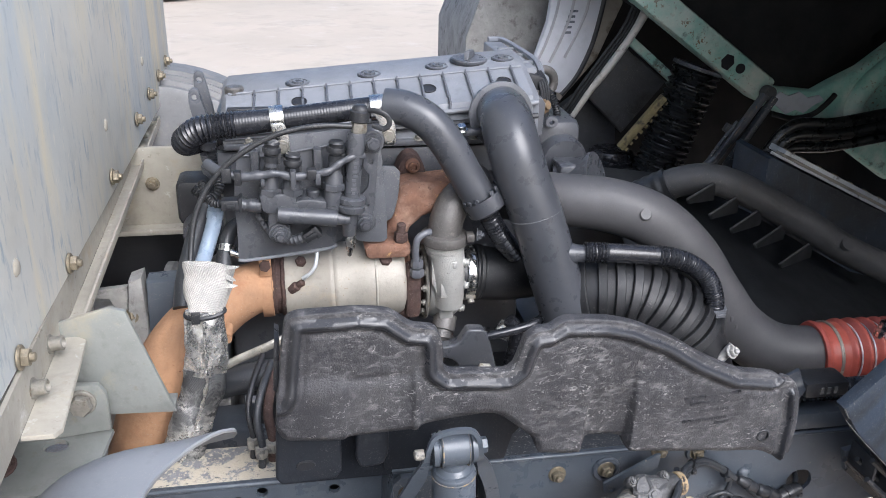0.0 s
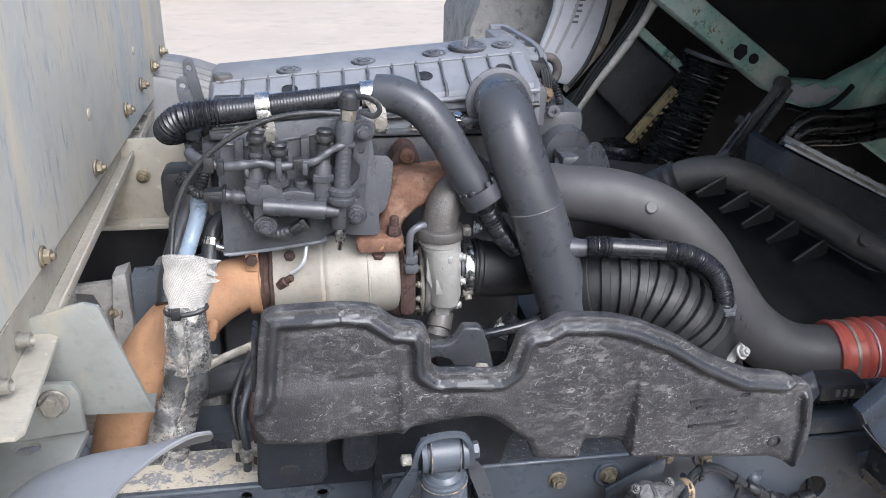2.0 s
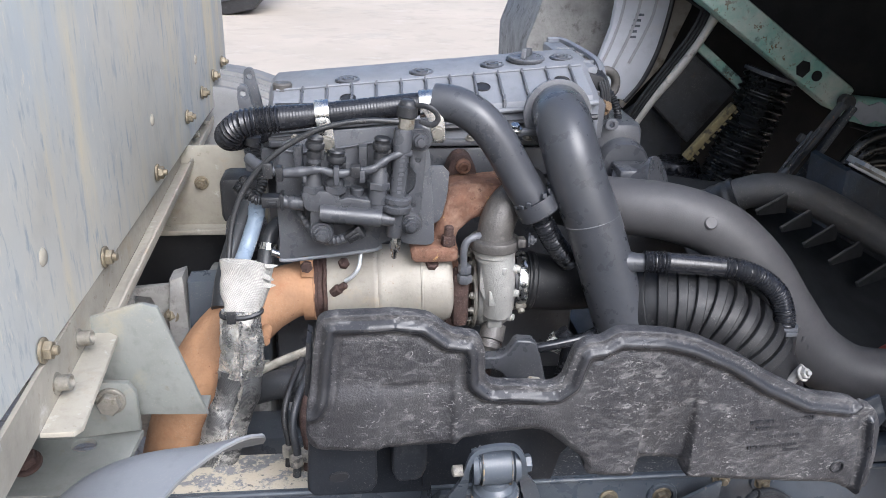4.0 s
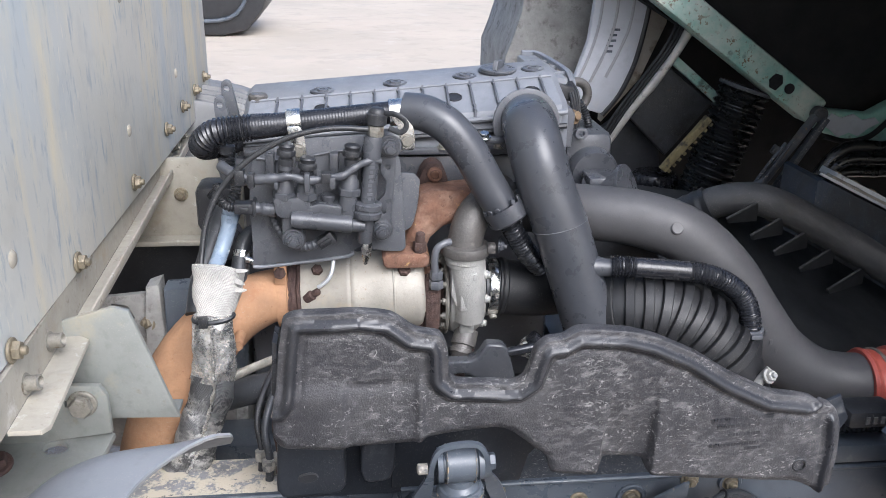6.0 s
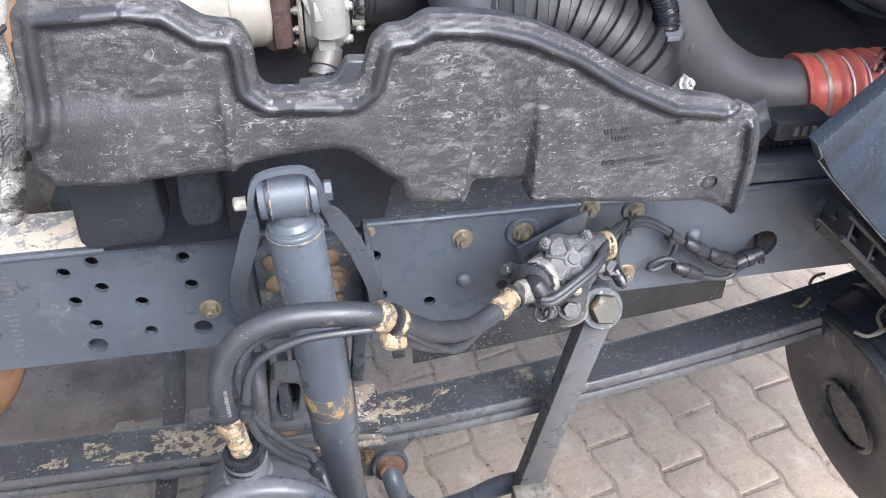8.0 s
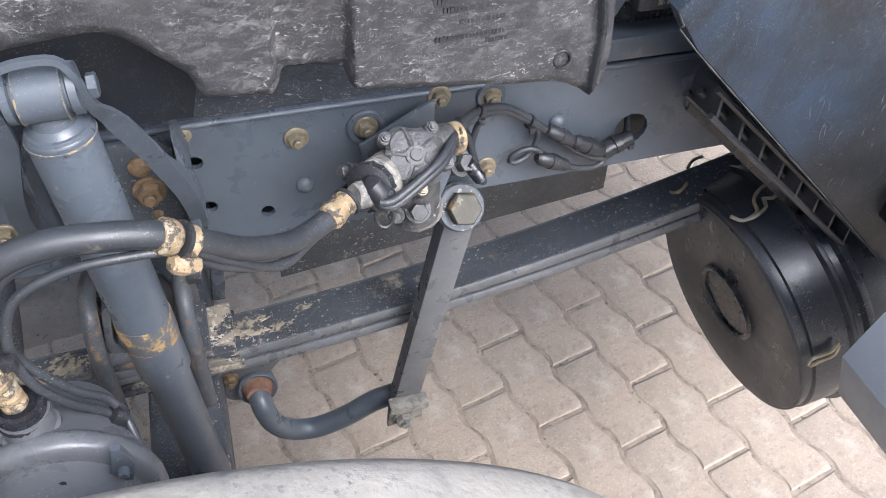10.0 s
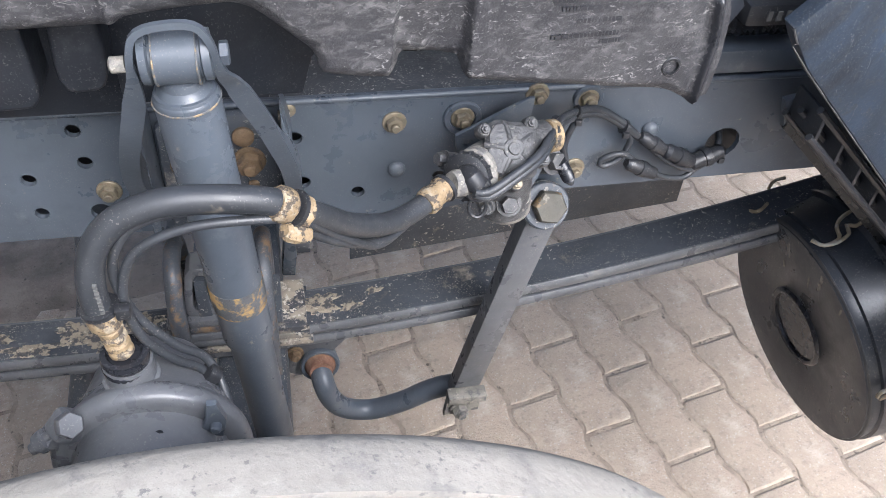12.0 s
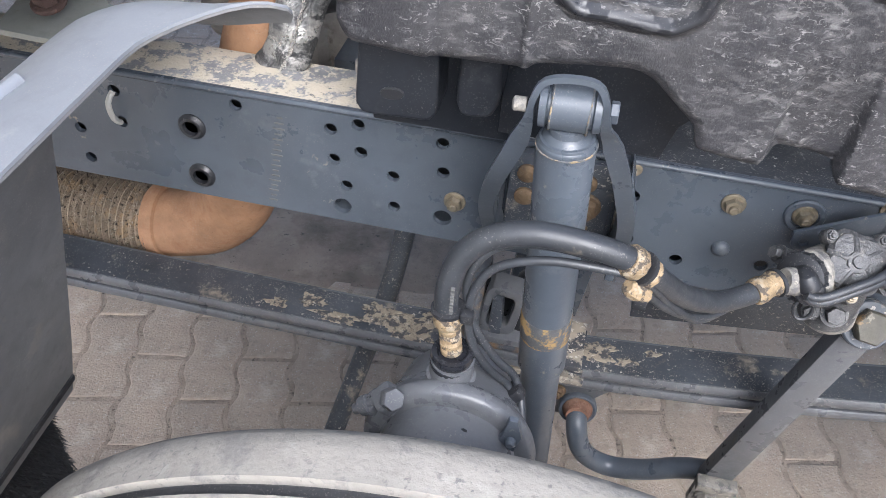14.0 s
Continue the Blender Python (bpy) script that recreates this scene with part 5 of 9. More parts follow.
for k in range(7):
    x = 0.9365 + 0.027 * k
    bm = bm_new()
    tube(bm, [(x, 2.169 + 0.0555 * math.cos(a), 1.106 + 0.0555 * math.sin(a)) for a in (k2 * math.pi / 16 for k2 in range(33))], 0.0017, smooth=False, sides=8)
    part("wire_ring", bm, M_BARE_STEEL, red, "steel wire reinforcing ring")
bm = bm_new()
lathe(bm, (0.893, 2.171, 1.106), (1, 0, 0), [(0, 0.059), (0.0005, 0.0610), (0.0012, 0.0614), (0.0058, 0.0614), (0.0066, 0.0610), (0.007, 0.059)], 36)
part("clamp_band", bm, M_DULL_ZINC, red, "dull steel clamp band")
bm = bm_new()
lathe(bm, (0.888, 2.118, 1.07), (0.55, -0.3, 0.6), [(-0.02, 0.005), (0.0, 0.005), (0.0, 0.011), (0.024, 0.011), (0.026, 0.007)], 14)
part("clamp_screw", bm, M_CHROME, red, "spring-loaded clamp screw")
bm = bm_new()
lathe(bm, (0.975, 2.135, 1.165), (0.1, -0.2, 0.95), [(-0.01, 0.009), (0.022, 0.009), (0.024, 0.006)], 14)
part("clamp_screw", bm, M_CHROME, red, "spring-loaded clamp screw")

vent_hose = thing("vent_hose", "glossy black corrugated vent hose", "hose", (0.5, 2.14, 1.3))
bm = bm_new()
tube(bm, [(0.397, 2.137, 1.352), (0.415, 2.135, 1.352), (0.45, 2.132, 1.350), (0.53, 2.128, 1.342), (0.575, 2.125, 1.328), (0.608, 2.12, 1.302), (0.622, 2.115, 1.27), (0.625, 2.112, 1.248)],
     lambda d, t: 0.0160 + (0.0014 * math.cos(2 * math.pi * d / 0.0052) if (d < 0.035 or d > 0.120) else 0.00012 * math.cos(2 * math.pi * d / 0.004)), 0.0012, 24)
part("conduit", bm, M_GLOSS, vent_hose)
bm = bm_new()
lathe(bm, (0.625, 2.112, 1.252), (0.05, 0, -1), [(0, 0.0185), (0.001, 0.020), (0.012, 0.020), (0.013, 0.0185)], 24)
box(bm, 0.617, 0.635, 2.088, 2.093, 1.242, 1.249, 0.001)
part("clamp", bm, M_ENGINE, vent_hose)

elbow = thing("intake_elbow", "ribbed black rubber intake elbow", "intake elbow", (0.55, 2.13, 1.15))
bm = bm_new()
tube(bm, [(0.39, 2.19, 1.245), (0.44, 2.165, 1.262), (0.50, 2.15, 1.258), (0.555, 2.135, 1.225), (0.60, 2.125, 1.17), (0.625, 2.12, 1.10)], lambda d, t: 0.066 - (0.006 * d / t), 0.012, 36)
part("body", bm, M_BELLOWS, elbow)
path = spline([(0.39, 2.19, 1.245), (0.44, 2.165, 1.262), (0.50, 2.15, 1.258), (0.555, 2.135, 1.225), (0.592, 2.127, 1.182)], 0.004)
for k in range(0, len(path) - 2, 5):
    bm = bm_new()
    p, q = path[k], path[k + 1]
    lathe(bm, p, q - p, [(-0.0078, 0.060), (-0.0076, 0.0700), (-0.0062, 0.0716), (0.0062, 0.0722), (0.0076, 0.0708), (0.0078, 0.060)], 40)
    part("rib", bm, M_BELLOWS, elbow)
bm = bm_new()
lathe(bm, (0.628, 2.112, 1.145), (-0.03, 0, 1), [(0, 0.026), (0.06, 0.022), (0.10, 0.020)], 24)
box(bm, 0.60, 0.66, 2.09, 2.16, 1.05, 1.16, 0.02)
part("spigot", bm, M_RUBBER, elbow)
bm = bm_new()
bolt(bm, (0.640, 2.062, 1.192), (0.35, -0.7, 0.5), 0.009)
tube(bm, [(0.62, 2.07, 1.165), (0.645, 2.068, 1.20)], 0.008, smooth=False, sides=10)
part("clamp_bolt", bm, M_ALU_DULL, elbow)

# ---- fuel unit on its plate; all leans with the engine ----
pump = thing("fuel_filter_unit", "grey painted fuel valve block with connectors on a bracket plate", "fuel unit", (-0.04, 2.19, 1.34))
UP = Vector((0.095, 0.0, 1.0)).normalized()
bm = bm_new()
prism(bm, rounded([(-0.141, 1.513), (-0.151, 1.452), (-0.150, 1.369), (-0.152, 1.341), (-0.143, 1.337), (-0.004, 1.352), (0.003, 1.362), (0.018, 1.371), (0.045, 1.360), (0.079, 1.358), (0.086, 1.366), (0.075, 1.527), (0.035, 1.546), (-0.066, 1.540), (-0.135, 1.525)], 1, 0.15), 2.205, 2.2095, 0.0012)
part("bracket_plate", bm, M_ENGINE, pump)
bm = bm_new()
tube(bm, [(-0.150, 2.2035, 1.3415), (-0.143, 2.2025, 1.3385), (-0.07, 2.2025, 1.3455), (-0.004, 2.2035, 1.3535), (0.002, 2.2045, 1.361)], 0.0028, 0.01, 8)
part("rolled_edge", bm, M_COVER_TOP, pump, "paler rolled lower edge of the plate")
bm = bm_new()
tube(bm, [(-0.138, 2.203, 1.512), (-0.10, 2.203, 1.509), (-0.03, 2.203, 1.519), (0.02, 2.203, 1.527)], 0.0022, 0.01, 8)
part("pressed_crease", bm, M_ENGINE, pump)
bm = bm_new()
prism(bm, rounded([(0.060, 1.481), (0.109, 1.478), (0.106, 1.43), (0.097, 1.392), (0.084, 1.384), (0.060, 1.384)], 1, 0.2), 2.226, 2.230, 0.0012)
part("heat_shield", bm, M_ENGINE, pump, "thin grey heat shield sheet")
# valve block: upper body, sloping shoulder, long round chamber, outlet neck
bm = bm_new()
prism(bm, rounded([(-0.111, 1.466), (-0.056, 1.464), (-0.058, 1.452), (-0.044, 1.456), (-0.012, 1.451), (-0.013, 1.434), (-0.100, 1.434), (-0.108, 1.440)], 1, 0.12), 2.152, 2.205, 0.003)
part("valve_block", bm, M_PUMP, pump)
bm = bm_new()
tube(bm, [(-0.081, 2.150, 1.4335), (-0.001, 2.150, 1.4245)], 0.0128, smooth=False, sides=24)
part("round_chamber", bm, M_PUMP, pump)
bm = bm_new()
box(bm, -0.083, 0.0, 2.158, 2.205, 1.414, 1.440, 0.003, Matrix.Identity(4))
part("chamber_back", bm, M_PUMP, pump)
for p, r in (((-0.0825, 2.150, 1.4337), 0.0105), ((-0.001, 2.150, 1.4245), 0.0118)):
    bm = bm_new()
    lathe(bm, p, (-1, 0, 0.11) if p[0] < -0.05 else (1, 0, -0.11), [(-0.002, r * 1.08), (0.003, r * 1.08), (0.004, r * 0.7)], 20)
    part("chamber_end", bm, M_PUMP, pump)
bm = bm_new()
tube(bm, [(-0.004, 2.158, 1.421), (0.020, 2.162, 1.4175)], 0.0095, smooth=False, sides=18)
part("outlet_neck", bm, M_PUMP, pump)
bm = bm_new()
prism(bm, rounded([(-0.100, 1.438), (-0.070, 1.438), (-0.068, 1.402), (-0.078, 1.388), (-0.092, 1.388), (-0.101, 1.402)], 1, 0.2), 2.158, 2.205, 0.004)
part("pedestal", bm, M_PUMP, pump)
bm = bm_new()
lathe(bm, (-0.033, 2.170, 1.450), UP, [(0, 0.007), (0.008, 0.010), (0.013, 0.0105), (0.015, 0.009)], 16)
part("cast_lug", bm, M_PUMP, pump)
# plug-in connectors with their caps, necks and hexagons
for x, z0, z1, hexz in ((-0.0965, 1.452, 1.543, 1.466), (-0.0645, 1.458, 1.523, 1.465), (-0.0045, 1.432, 1.541, 1.470)):
    foot = Vector((x, 2.166, z0))
    hgt = z1 - z0
    bm = bm_new()
    lathe(bm, foot, UP, [(0, 0.0125), (0.010, 0.0125), (0.011, 0.0135), (hgt - 0.055 if hgt > 0.07 else 0.02, 0.0135), (hgt - 0.050 if hgt > 0.07 else 0.024, 0.0105), (hgt - 0.030, 0.0095)], 22)
    part("union_body", bm, M_PUMP, pump)
    bm = bm_new()
    lathe_hex(bm, foot + UP * (hexz - z0), UP, -0.005, 0.006, 0.0172)
    part("union_nut", bm, M_PUMP, pump)
    bm = bm_new()
    lathe(bm, foot + UP * (hgt - 0.044), UP, [(0, 0.0088), (0.001, 0.0104), (0.006, 0.0104), (0.007, 0.0090), (0.012, 0.0090), (0.013, 0.0108), (0.022, 0.0108), (0.023, 0.0085), (0.026, 0.0085), (0.027, 0.0130), (0.032, 0.0138), (0.035, 0.0128), (0.0355, 0.0108), (0.039, 0.0108), (0.041, 0.0122), (0.044, 0.0098)], 22)
    connector = part("connector", bm, M_BLACK, pump, "black plug-in connector")
    bm = bm_new()
    box(bm, -0.0030, 0.0030, -0.0140, -0.0080, 0.010, 0.026, 0.001, aim(foot + UP * (hgt - 0.044), UP))
    part("latch", bm, M_BLACK, connector)
for x, z0, z1 in ((-0.115, 1.478, 1.523), (-0.022, 1.470, 1.522), (0.0135, 1.478, 1.528)):
    bm = bm_new()
    box(bm, x - 0.0065, x + 0.0065, 2.183, 2.2055, z0, z1, 0.002)
    part("bracket_rib", bm, M_PUMP, pump)
bm = bm_new()
tube(bm, [(-0.185, 2.18, 1.508), (-0.171, 2.165, 1.502), (-0.153, 2.155, 1.498), (-0.138, 2.151, 1.494), (-0.105, 2.150, 1.496), (-0.084, 2.148, 1.499), (-0.063, 2.148, 1.493), (-0.045, 2.150, 1.493), (-0.026, 2.150, 1.496), (-0.008, 2.150, 1.499), (0.012, 2.155, 1.511), (0.031, 2.158, 1.518), (0.046, 2.165, 1.516)],
     lambda d, t: 0.0078 - 0.0030 * d / t + 0.0012 * math.sin(d * 95) * (d < 0.14) + 0.0006 * math.sin(d * 310), 0.004, 14, flat=0.85)
part("taped_loom", bm, M_PUMP, pump, "grey taped wiring loom")
for x, y, z, w, h in ((-0.155, 2.148, 1.498, 0.007, 0.011), (-0.139, 2.144, 1.494, 0.005, 0.010), (-0.060, 2.141, 1.491, 0.004, 0.013), (-0.033, 2.143, 1.497, 0.007, 0.008), (-0.024, 2.143, 1.490, 0.004, 0.009), (-0.104, 2.143, 1.487, 0.003, 0.005)):
    bm = bm_new()
    box(bm, x - w, x + w, y - 0.004, y + 0.013, z - h, z + h, 0.0018)
    part("loom_clip", bm, M_PUMP if w < 0.005 else M_BLACK, pump)
# pressure pipe with flange, brass nut, cap and drain
bm = bm_new()
lathe(bm, (0.0205, 2.168, 1.389), UP, [(0, 0.0098), (0.002, 0.0112), (0.040, 0.0115), (0.0405, 0.0205), (0.043, 0.0218), (0.050, 0.0218), (0.0515, 0.0196), (0.054, 0.0196), (0.0555, 0.0214), (0.062, 0.0214), (0.064, 0.0190), (0.0645, 0.0118), (0.130, 0.0118), (0.132, 0.0136), (0.160, 0.0136), (0.164, 0.0122)], 26)
part("pressure_pipe", bm, M_PUMP, pump)
for k in range(9):
    bm = bm_new()
    p = Vector((0.0205, 2.168, 1.389)) + UP * (0.072 + 0.0068 * k) + Vector((0.001, -0.0112, 0))
    box(bm, -0.0022 - 0.0012 * (k % 2), 0.0022 + 0.0010 * ((k * 5) % 3), -0.0012, 0.001, -0.0020, 0.0020, 0.0, Matrix.Translation(p))
    part("cast_bar", bm, M_ENGINE, pump)
bm = bm_new()
lathe_hex(bm, (0.0225, 2.168, 1.372), UP, 0, 0.017, 0.0082)
lathe(bm, (0.0210, 2.168, 1.353), UP, [(0, 0.0026), (0.002, 0.0042), (0.012, 0.0046), (0.0125, 0.0070), (0.020, 0.0072)], 16)
part("drain_nipple", bm, M_CHROME, pump, "bright drain nipple")
bm = bm_new()
lathe_hex(bm, (0.0385, 2.168, 1.552), UP, 0, 0.017, 0.0120)
part("top_nut", bm, M_DULL_ZINC, pump, "pale brass nut")
bm = bm_new()
lathe(bm, (0.0400, 2.168, 1.568), UP, [(0, 0.012), (0.002, 0.0148), (0.016, 0.0150), (0.018, 0.0125), (0.021, 0.0120), (0.025, 0.0085), (0.026, 0.004)], 22)
part("dust_cap", bm, M_BLACK, pump, "black rubber dust cap")
bm = bm_new()
tube(bm, [(0.052, 2.162, 1.586), (0.066, 2.152, 1.587), (0.079, 2.147, 1.580), (0.082, 2.145, 1.570), (0.074, 2.147, 1.562), (0.058, 2.155, 1.566)], 0.0042, 0.005, 10, flat=0.6)
part("cap_strap", bm, M_BLACK, pump)
bm = bm_new()
prism(bm, rounded([(0.046, 1.525), (0.070, 1.525), (0.061, 1.417), (0.038, 1.417), (0.041, 1.450), (0.052, 1.462), (0.0545, 1.482), (0.045, 1.494)], 1, 0.10), 2.176, 2.182, 0.0014, [ring_pts(0.0565, 1.503, 0.0038), ring_pts(0.0495, 1.434, 0.0036)])
part("strap", bm, M_PUMP, pump)
for x, y, z, r in ((-0.084, 2.148, 1.401, 0.0098), (0.0465, 2.166, 1.406, 0.0100), (0.0595, 2.166, 1.535, 0.0105)):
    bm = bm_new()
    lathe(bm, (x, y + 0.045, z), TO_EYE, [(0, r * 1.75), (0.036, r * 1.75), (0.039, r * 1.62), (0.0395, r * 1.35), (0.041, r * 1.35), (0.042, r * 1.3)], 26)
    part("boss", bm, M_PUMP, pump)
    bm = bm_new()
    bolt(bm, (x, y + 0.003, z), TO_EYE, r, 1.2, False)
    lathe(bm, (x, y - r, z), TO_EYE, [(-0.001, r * 0.55), (0.0015, r * 0.5), (0.002, r * 0.2)], 14)
    part("bolt", bm, M_PUMP, pump)
bm = bm_new()
tube(bm, [(-0.120, 2.195, 1.44), (-0.116, 2.190, 1.422), (-0.106, 2.185, 1.402), (-0.094, 2.182, 1.390), (-0.078, 2.172, 1.384), (-0.060, 2.165, 1.386), (-0.046, 2.162, 1.393)], lambda d, t: 0.0052 + (0.0022 if d > t - 0.04 else 0.0) + 0.0007 * math.sin(d * 900), 0.002, 12)
part("lead", bm, M_PUMP, pump)
bm = bm_new()
m = Matrix.Translation((-0.036, 2.160, 1.3975)) @ Matrix.Rotation(radians(-32), 4, "Y")
box(bm, -0.014, 0.006, -0.009, 0.009, -0.008, 0.008, 0.002, m)
box(bm, 0.004, 0.013, -0.011, 0.011, -0.010, 0.010, 0.002, m)
box(bm, -0.010, 0.008, -0.0125, -0.008, -0.003, 0.003, 0.001, m)
part("cable_plug", bm, M_BLACK, pump)
bm = bm_new()
tube(bm, [(-0.142, 2.170, 1.4455), (-0.108, 2.168, 1.4425)], lambda d, t: 0.0105 - 0.002 * (0.008 < d < 0.014), 0.003, 18)
part("inlet_neck", bm, M_PUMP, pump)
bm = bm_new()
box(bm, -0.168, -0.140, 2.160, 2.182, 1.4385, 1.4545, 0.002)
box(bm, -0.160, -0.146, 2.157, 2.162, 1.443, 1.450, 0.001)
box(bm, -0.142, -0.1365, 2.158, 2.184, 1.4345, 1.4585, 0.002)
part("side_plug", bm, M_BLACK, pump)
bm = bm_new()
tube(bm, [(-0.167, 2.171, 1.4465), (-0.180, 2.175, 1.4475), (-0.190, 2.185, 1.458), (-0.196, 2.20, 1.472)], ribbed(0.0062, 0.0045, 0.0009), 0.0011, 12)
part("side_lead", bm, M_BLACK, pump)

# thin black line looping from the top nut to the foil sleeve
bm = bm_new()
tube(bm, [(0.028, 2.158, 1.564), (-0.008, 2.155, 1.567), (-0.044, 2.155, 1.564), (-0.081, 2.155, 1.555), (-0.115, 2.155, 1.539), (-0.147, 2.153, 1.518), (-0.172, 2.150, 1.494), (-0.192, 2.145, 1.466), (-0.206, 2.135, 1.43), (-0.212, 2.12, 1.39), (-0.214, 2.10, 1.355)], 0.0042, 0.008, 12)
whole("vacuum_line", bm, M_RUBBER, "thin black rubber line looping over the fuel unit", "line")

# hoses at the back of the engine
bm = bm_new()
tube(bm, [(-0.179, 2.205, 1.432), (-0.183, 2.20, 1.407), (-0.196, 2.185, 1.370), (-0.205, 2.14, 1.345), (-0.205, 2.10, 1.32)], 0.0118, 0.01, 16)
blue_hose = whole("coolant_hose", bm, M_BLUE_HOSE, "pale blue silicone hose entering the foil sleeve", "hose")
bm = bm_new()
lathe(bm, (-0.181, 2.203, 1.419), (-0.15, -0.1, -1), [(-0.007, 0.0118), (-0.0065, 0.0127), (0.0065, 0.0127), (0.007, 0.0118)], 24)
lathe_hex(bm, (-0.181, 2.192, 1.419), TO_EYE, -0.002, 0.004, 0.004)
part("hose_clip", bm, M_BLUE_HOSE, blue_hose)
bm = bm_new()
tube(bm, [(-0.20, 2.30, 1.405), (-0.215, 2.27, 1.37), (-0.235, 2.22, 1.31), (-0.24, 2.18, 1.27)], 0.0165, 0.01, 16)
whole("coolant_hose", bm, M_HOSE, "black rubber hose entering the foil sleeve", "hose")
bm = bm_new()
tube(bm, [(-0.13, 2.30, 1.36), (-0.15, 2.27, 1.375), (-0.17, 2.25, 1.36), (-0.178, 2.22, 1.31), (-0.18, 2.18, 1.27)], 0.013, 0.008, 16)
small_hose = whole("coolant_hose", bm, M_HOSE, "short grey rubber hose with a worm clamp", "hose")
bm = bm_new()
lathe(bm, (-0.172, 2.243, 1.345), (-0.2, -0.5, -0.9), [(-0.006, 0.014), (-0.005, 0.0155), (0.006, 0.0155), (0.007, 0.014)], 18)
lathe(bm, (-0.155, 2.225, 1.34), (1, -0.2, -0.3), [(-0.01, 0.006), (0.012, 0.006)], 10)
part("worm_clamp", bm, M_CHROME, small_hose)
rear_unit = thing("sensor_housing", "black plastic sensor housing with ribbed cable", "sensor housing", (-0.22, 2.36, 1.35))
bm = bm_new()
box(bm, -0.255, -0.19, 2.33, 2.40, 1.35, 1.43, 0.012)
part("case", bm, M_BLACK, rear_unit)
bm = bm_new()
lathe(bm, (-0.215, 2.335, 1.345), (0.1, -1, -0.1), [(0, 0.034), (0.03, 0.034), (0.032, 0.02), (0.05, 0.018)], 22)
part("port", bm, M_ENGINE, rear_unit)
bm = bm_new()
tube(bm, [(-0.18, 2.30, 1.52), (-0.185, 2.27, 1.49), (-0.175, 2.25, 1.45), (-0.19, 2.24, 1.43), (-0.215, 2.25, 1.445)], ribbed(0.0075, 0.005, 0.0012), 0.0012, 12)
part("ribbed_cable", bm, M_RUBBER, rear_unit)
bm = bm_new()
for z in (1.52, 1.50, 1.48, 1.46):
    lathe(bm, (-0.19, 2.28, z), (0, 0, 1), [(0, 0.012), (0.012, 0.014), (0.014, 0.01)], 14)
part("union", bm, M_ENGINE, rear_unit)

# foil sleeve
sleeve = thing("foil_sleeve", "crinkled silver foil heat sleeve tied with a black cable tie", "heat sleeve", (-0.2, 2.06, 1.1))


def crinkle(widths):
    """A radius that runs through widths, evenly spread along the tube, with small creases."""
    def f(d, t):
        s_ = min(d / t, 0.9999) * (len(widths) - 1)
        k = int(s_)
        r = widths[k] + (widths[k + 1] - widths[k]) * smooth_step(s_ - k)
        return r * (1 + 0.025 * math.sin(d * 71) + 0.015 * math.sin(d * 171 + 1.3))
    return f


bm = bm_new()
tube(bm, [(-0.195, 2.072, 1.322), (-0.197, 2.068, 1.27), (-0.202, 2.068, 1.220)], crinkle([0.025, 0.0295, 0.031, 0.0305]), 0.003, 44, flat=0.42)
crumple(bm, 0.0035, 46)
part("foil", bm, M_FOIL, sleeve, "bright crumpled foil", 25)
bm = bm_new()
tube(bm, [(-0.2015, 2.068, 1.226), (-0.210, 2.070, 1.185), (-0.223, 2.073, 1.150), (-0.246, 2.077, 1.085), (-0.262, 2.080, 1.055)], crinkle([0.0300, 0.0310, 0.0320, 0.0335]), 0.003, 44, flat=0.42)
crumple(bm, 0.0022, 36)
part("worn_lower_sleeve", bm, M_MESH, sleeve, "foil worn through to dark mesh", 30)
bm = bm_new()
tube(bm, [(-0.195, 2.055, 1.31), (-0.197, 2.053, 1.26), (-0.200, 2.053, 1.21), (-0.212, 2.055, 1.165), (-0.235, 2.061, 1.10), (-0.253, 2.064, 1.062)], lambda d, t: 0.0026 + 0.0009 * math.sin(d * 240), 0.004, 10)
crumple(bm, 0.0015, 90)
part("seam", bm, M_FOIL, sleeve)
bm = bm_new()
tube(bm, [(-0.184, 2.092, 1.384), (-0.189, 2.086, 1.35), (-0.194, 2.074, 1.318)], crinkle([0.0365, 0.034, 0.031, 0.0255]), 0.003, 44, flat=0.42, caps=False)
crumple(bm, 0.0028, 34)
part("woven_top", bm, M_WEAVE, sleeve, "frayed woven glass fibre top", 50)
rng = random.Random(12)
for k in range(3):
    z = 1.384 - 0.014 * k
    a_ = Vector((-0.153 - 0.003 * k, 2.078, z))
    b_ = a_ + Vector((rng.uniform(0.008, 0.015), rng.uniform(-0.008, 0.004), rng.uniform(-0.010, 0.006)))
    bm = bm_new()
    side_ = Vector((0.0, 0.002, rng.uniform(0.002, 0.0038)))
    mid_ = (a_ + b_) / 2 + Vector((0, -0.004, 0.001))
    rows = [[bm.verts.new(p + q) for q in (-side_ * w, side_ * w, side_ * w + Vector((0, 0.0008, 0)), -side_ * w + Vector((0, 0.0008, 0)))] for p, w in ((a_ - Vector((0.006, 0, 0)), 1.0), (mid_, 0.8), (b_, 0.15))]
    for r0, r1 in zip(rows, rows[1:]):
        for j in range(4):
            bm.faces.new((r0[j], r0[(j + 1) % 4], r1[(j + 1) % 4], r1[j]))
    bm.faces.new(rows[0][::-1])
    bm.faces.new(rows[-1])
    part("frayed_shred", bm, M_WEAVE, sleeve, "torn shred of foil")
bm = bm_new()
tube(bm, [(-0.1945 + 0.0275 * math.cos(a), 2.073 + 0.0135 * math.sin(a), 1.317 + 0.003 * math.sin(a) + 0.002 * math.cos(a)) for a in (k * math.pi / 12 for k in range(25))], 0.0036, smooth=False, sides=8)
box(bm, -0.212, -0.200, 2.052, 2.061, 1.309, 1.325, 0.001)
part("cable_tie", bm, M_BLACK, sleeve)

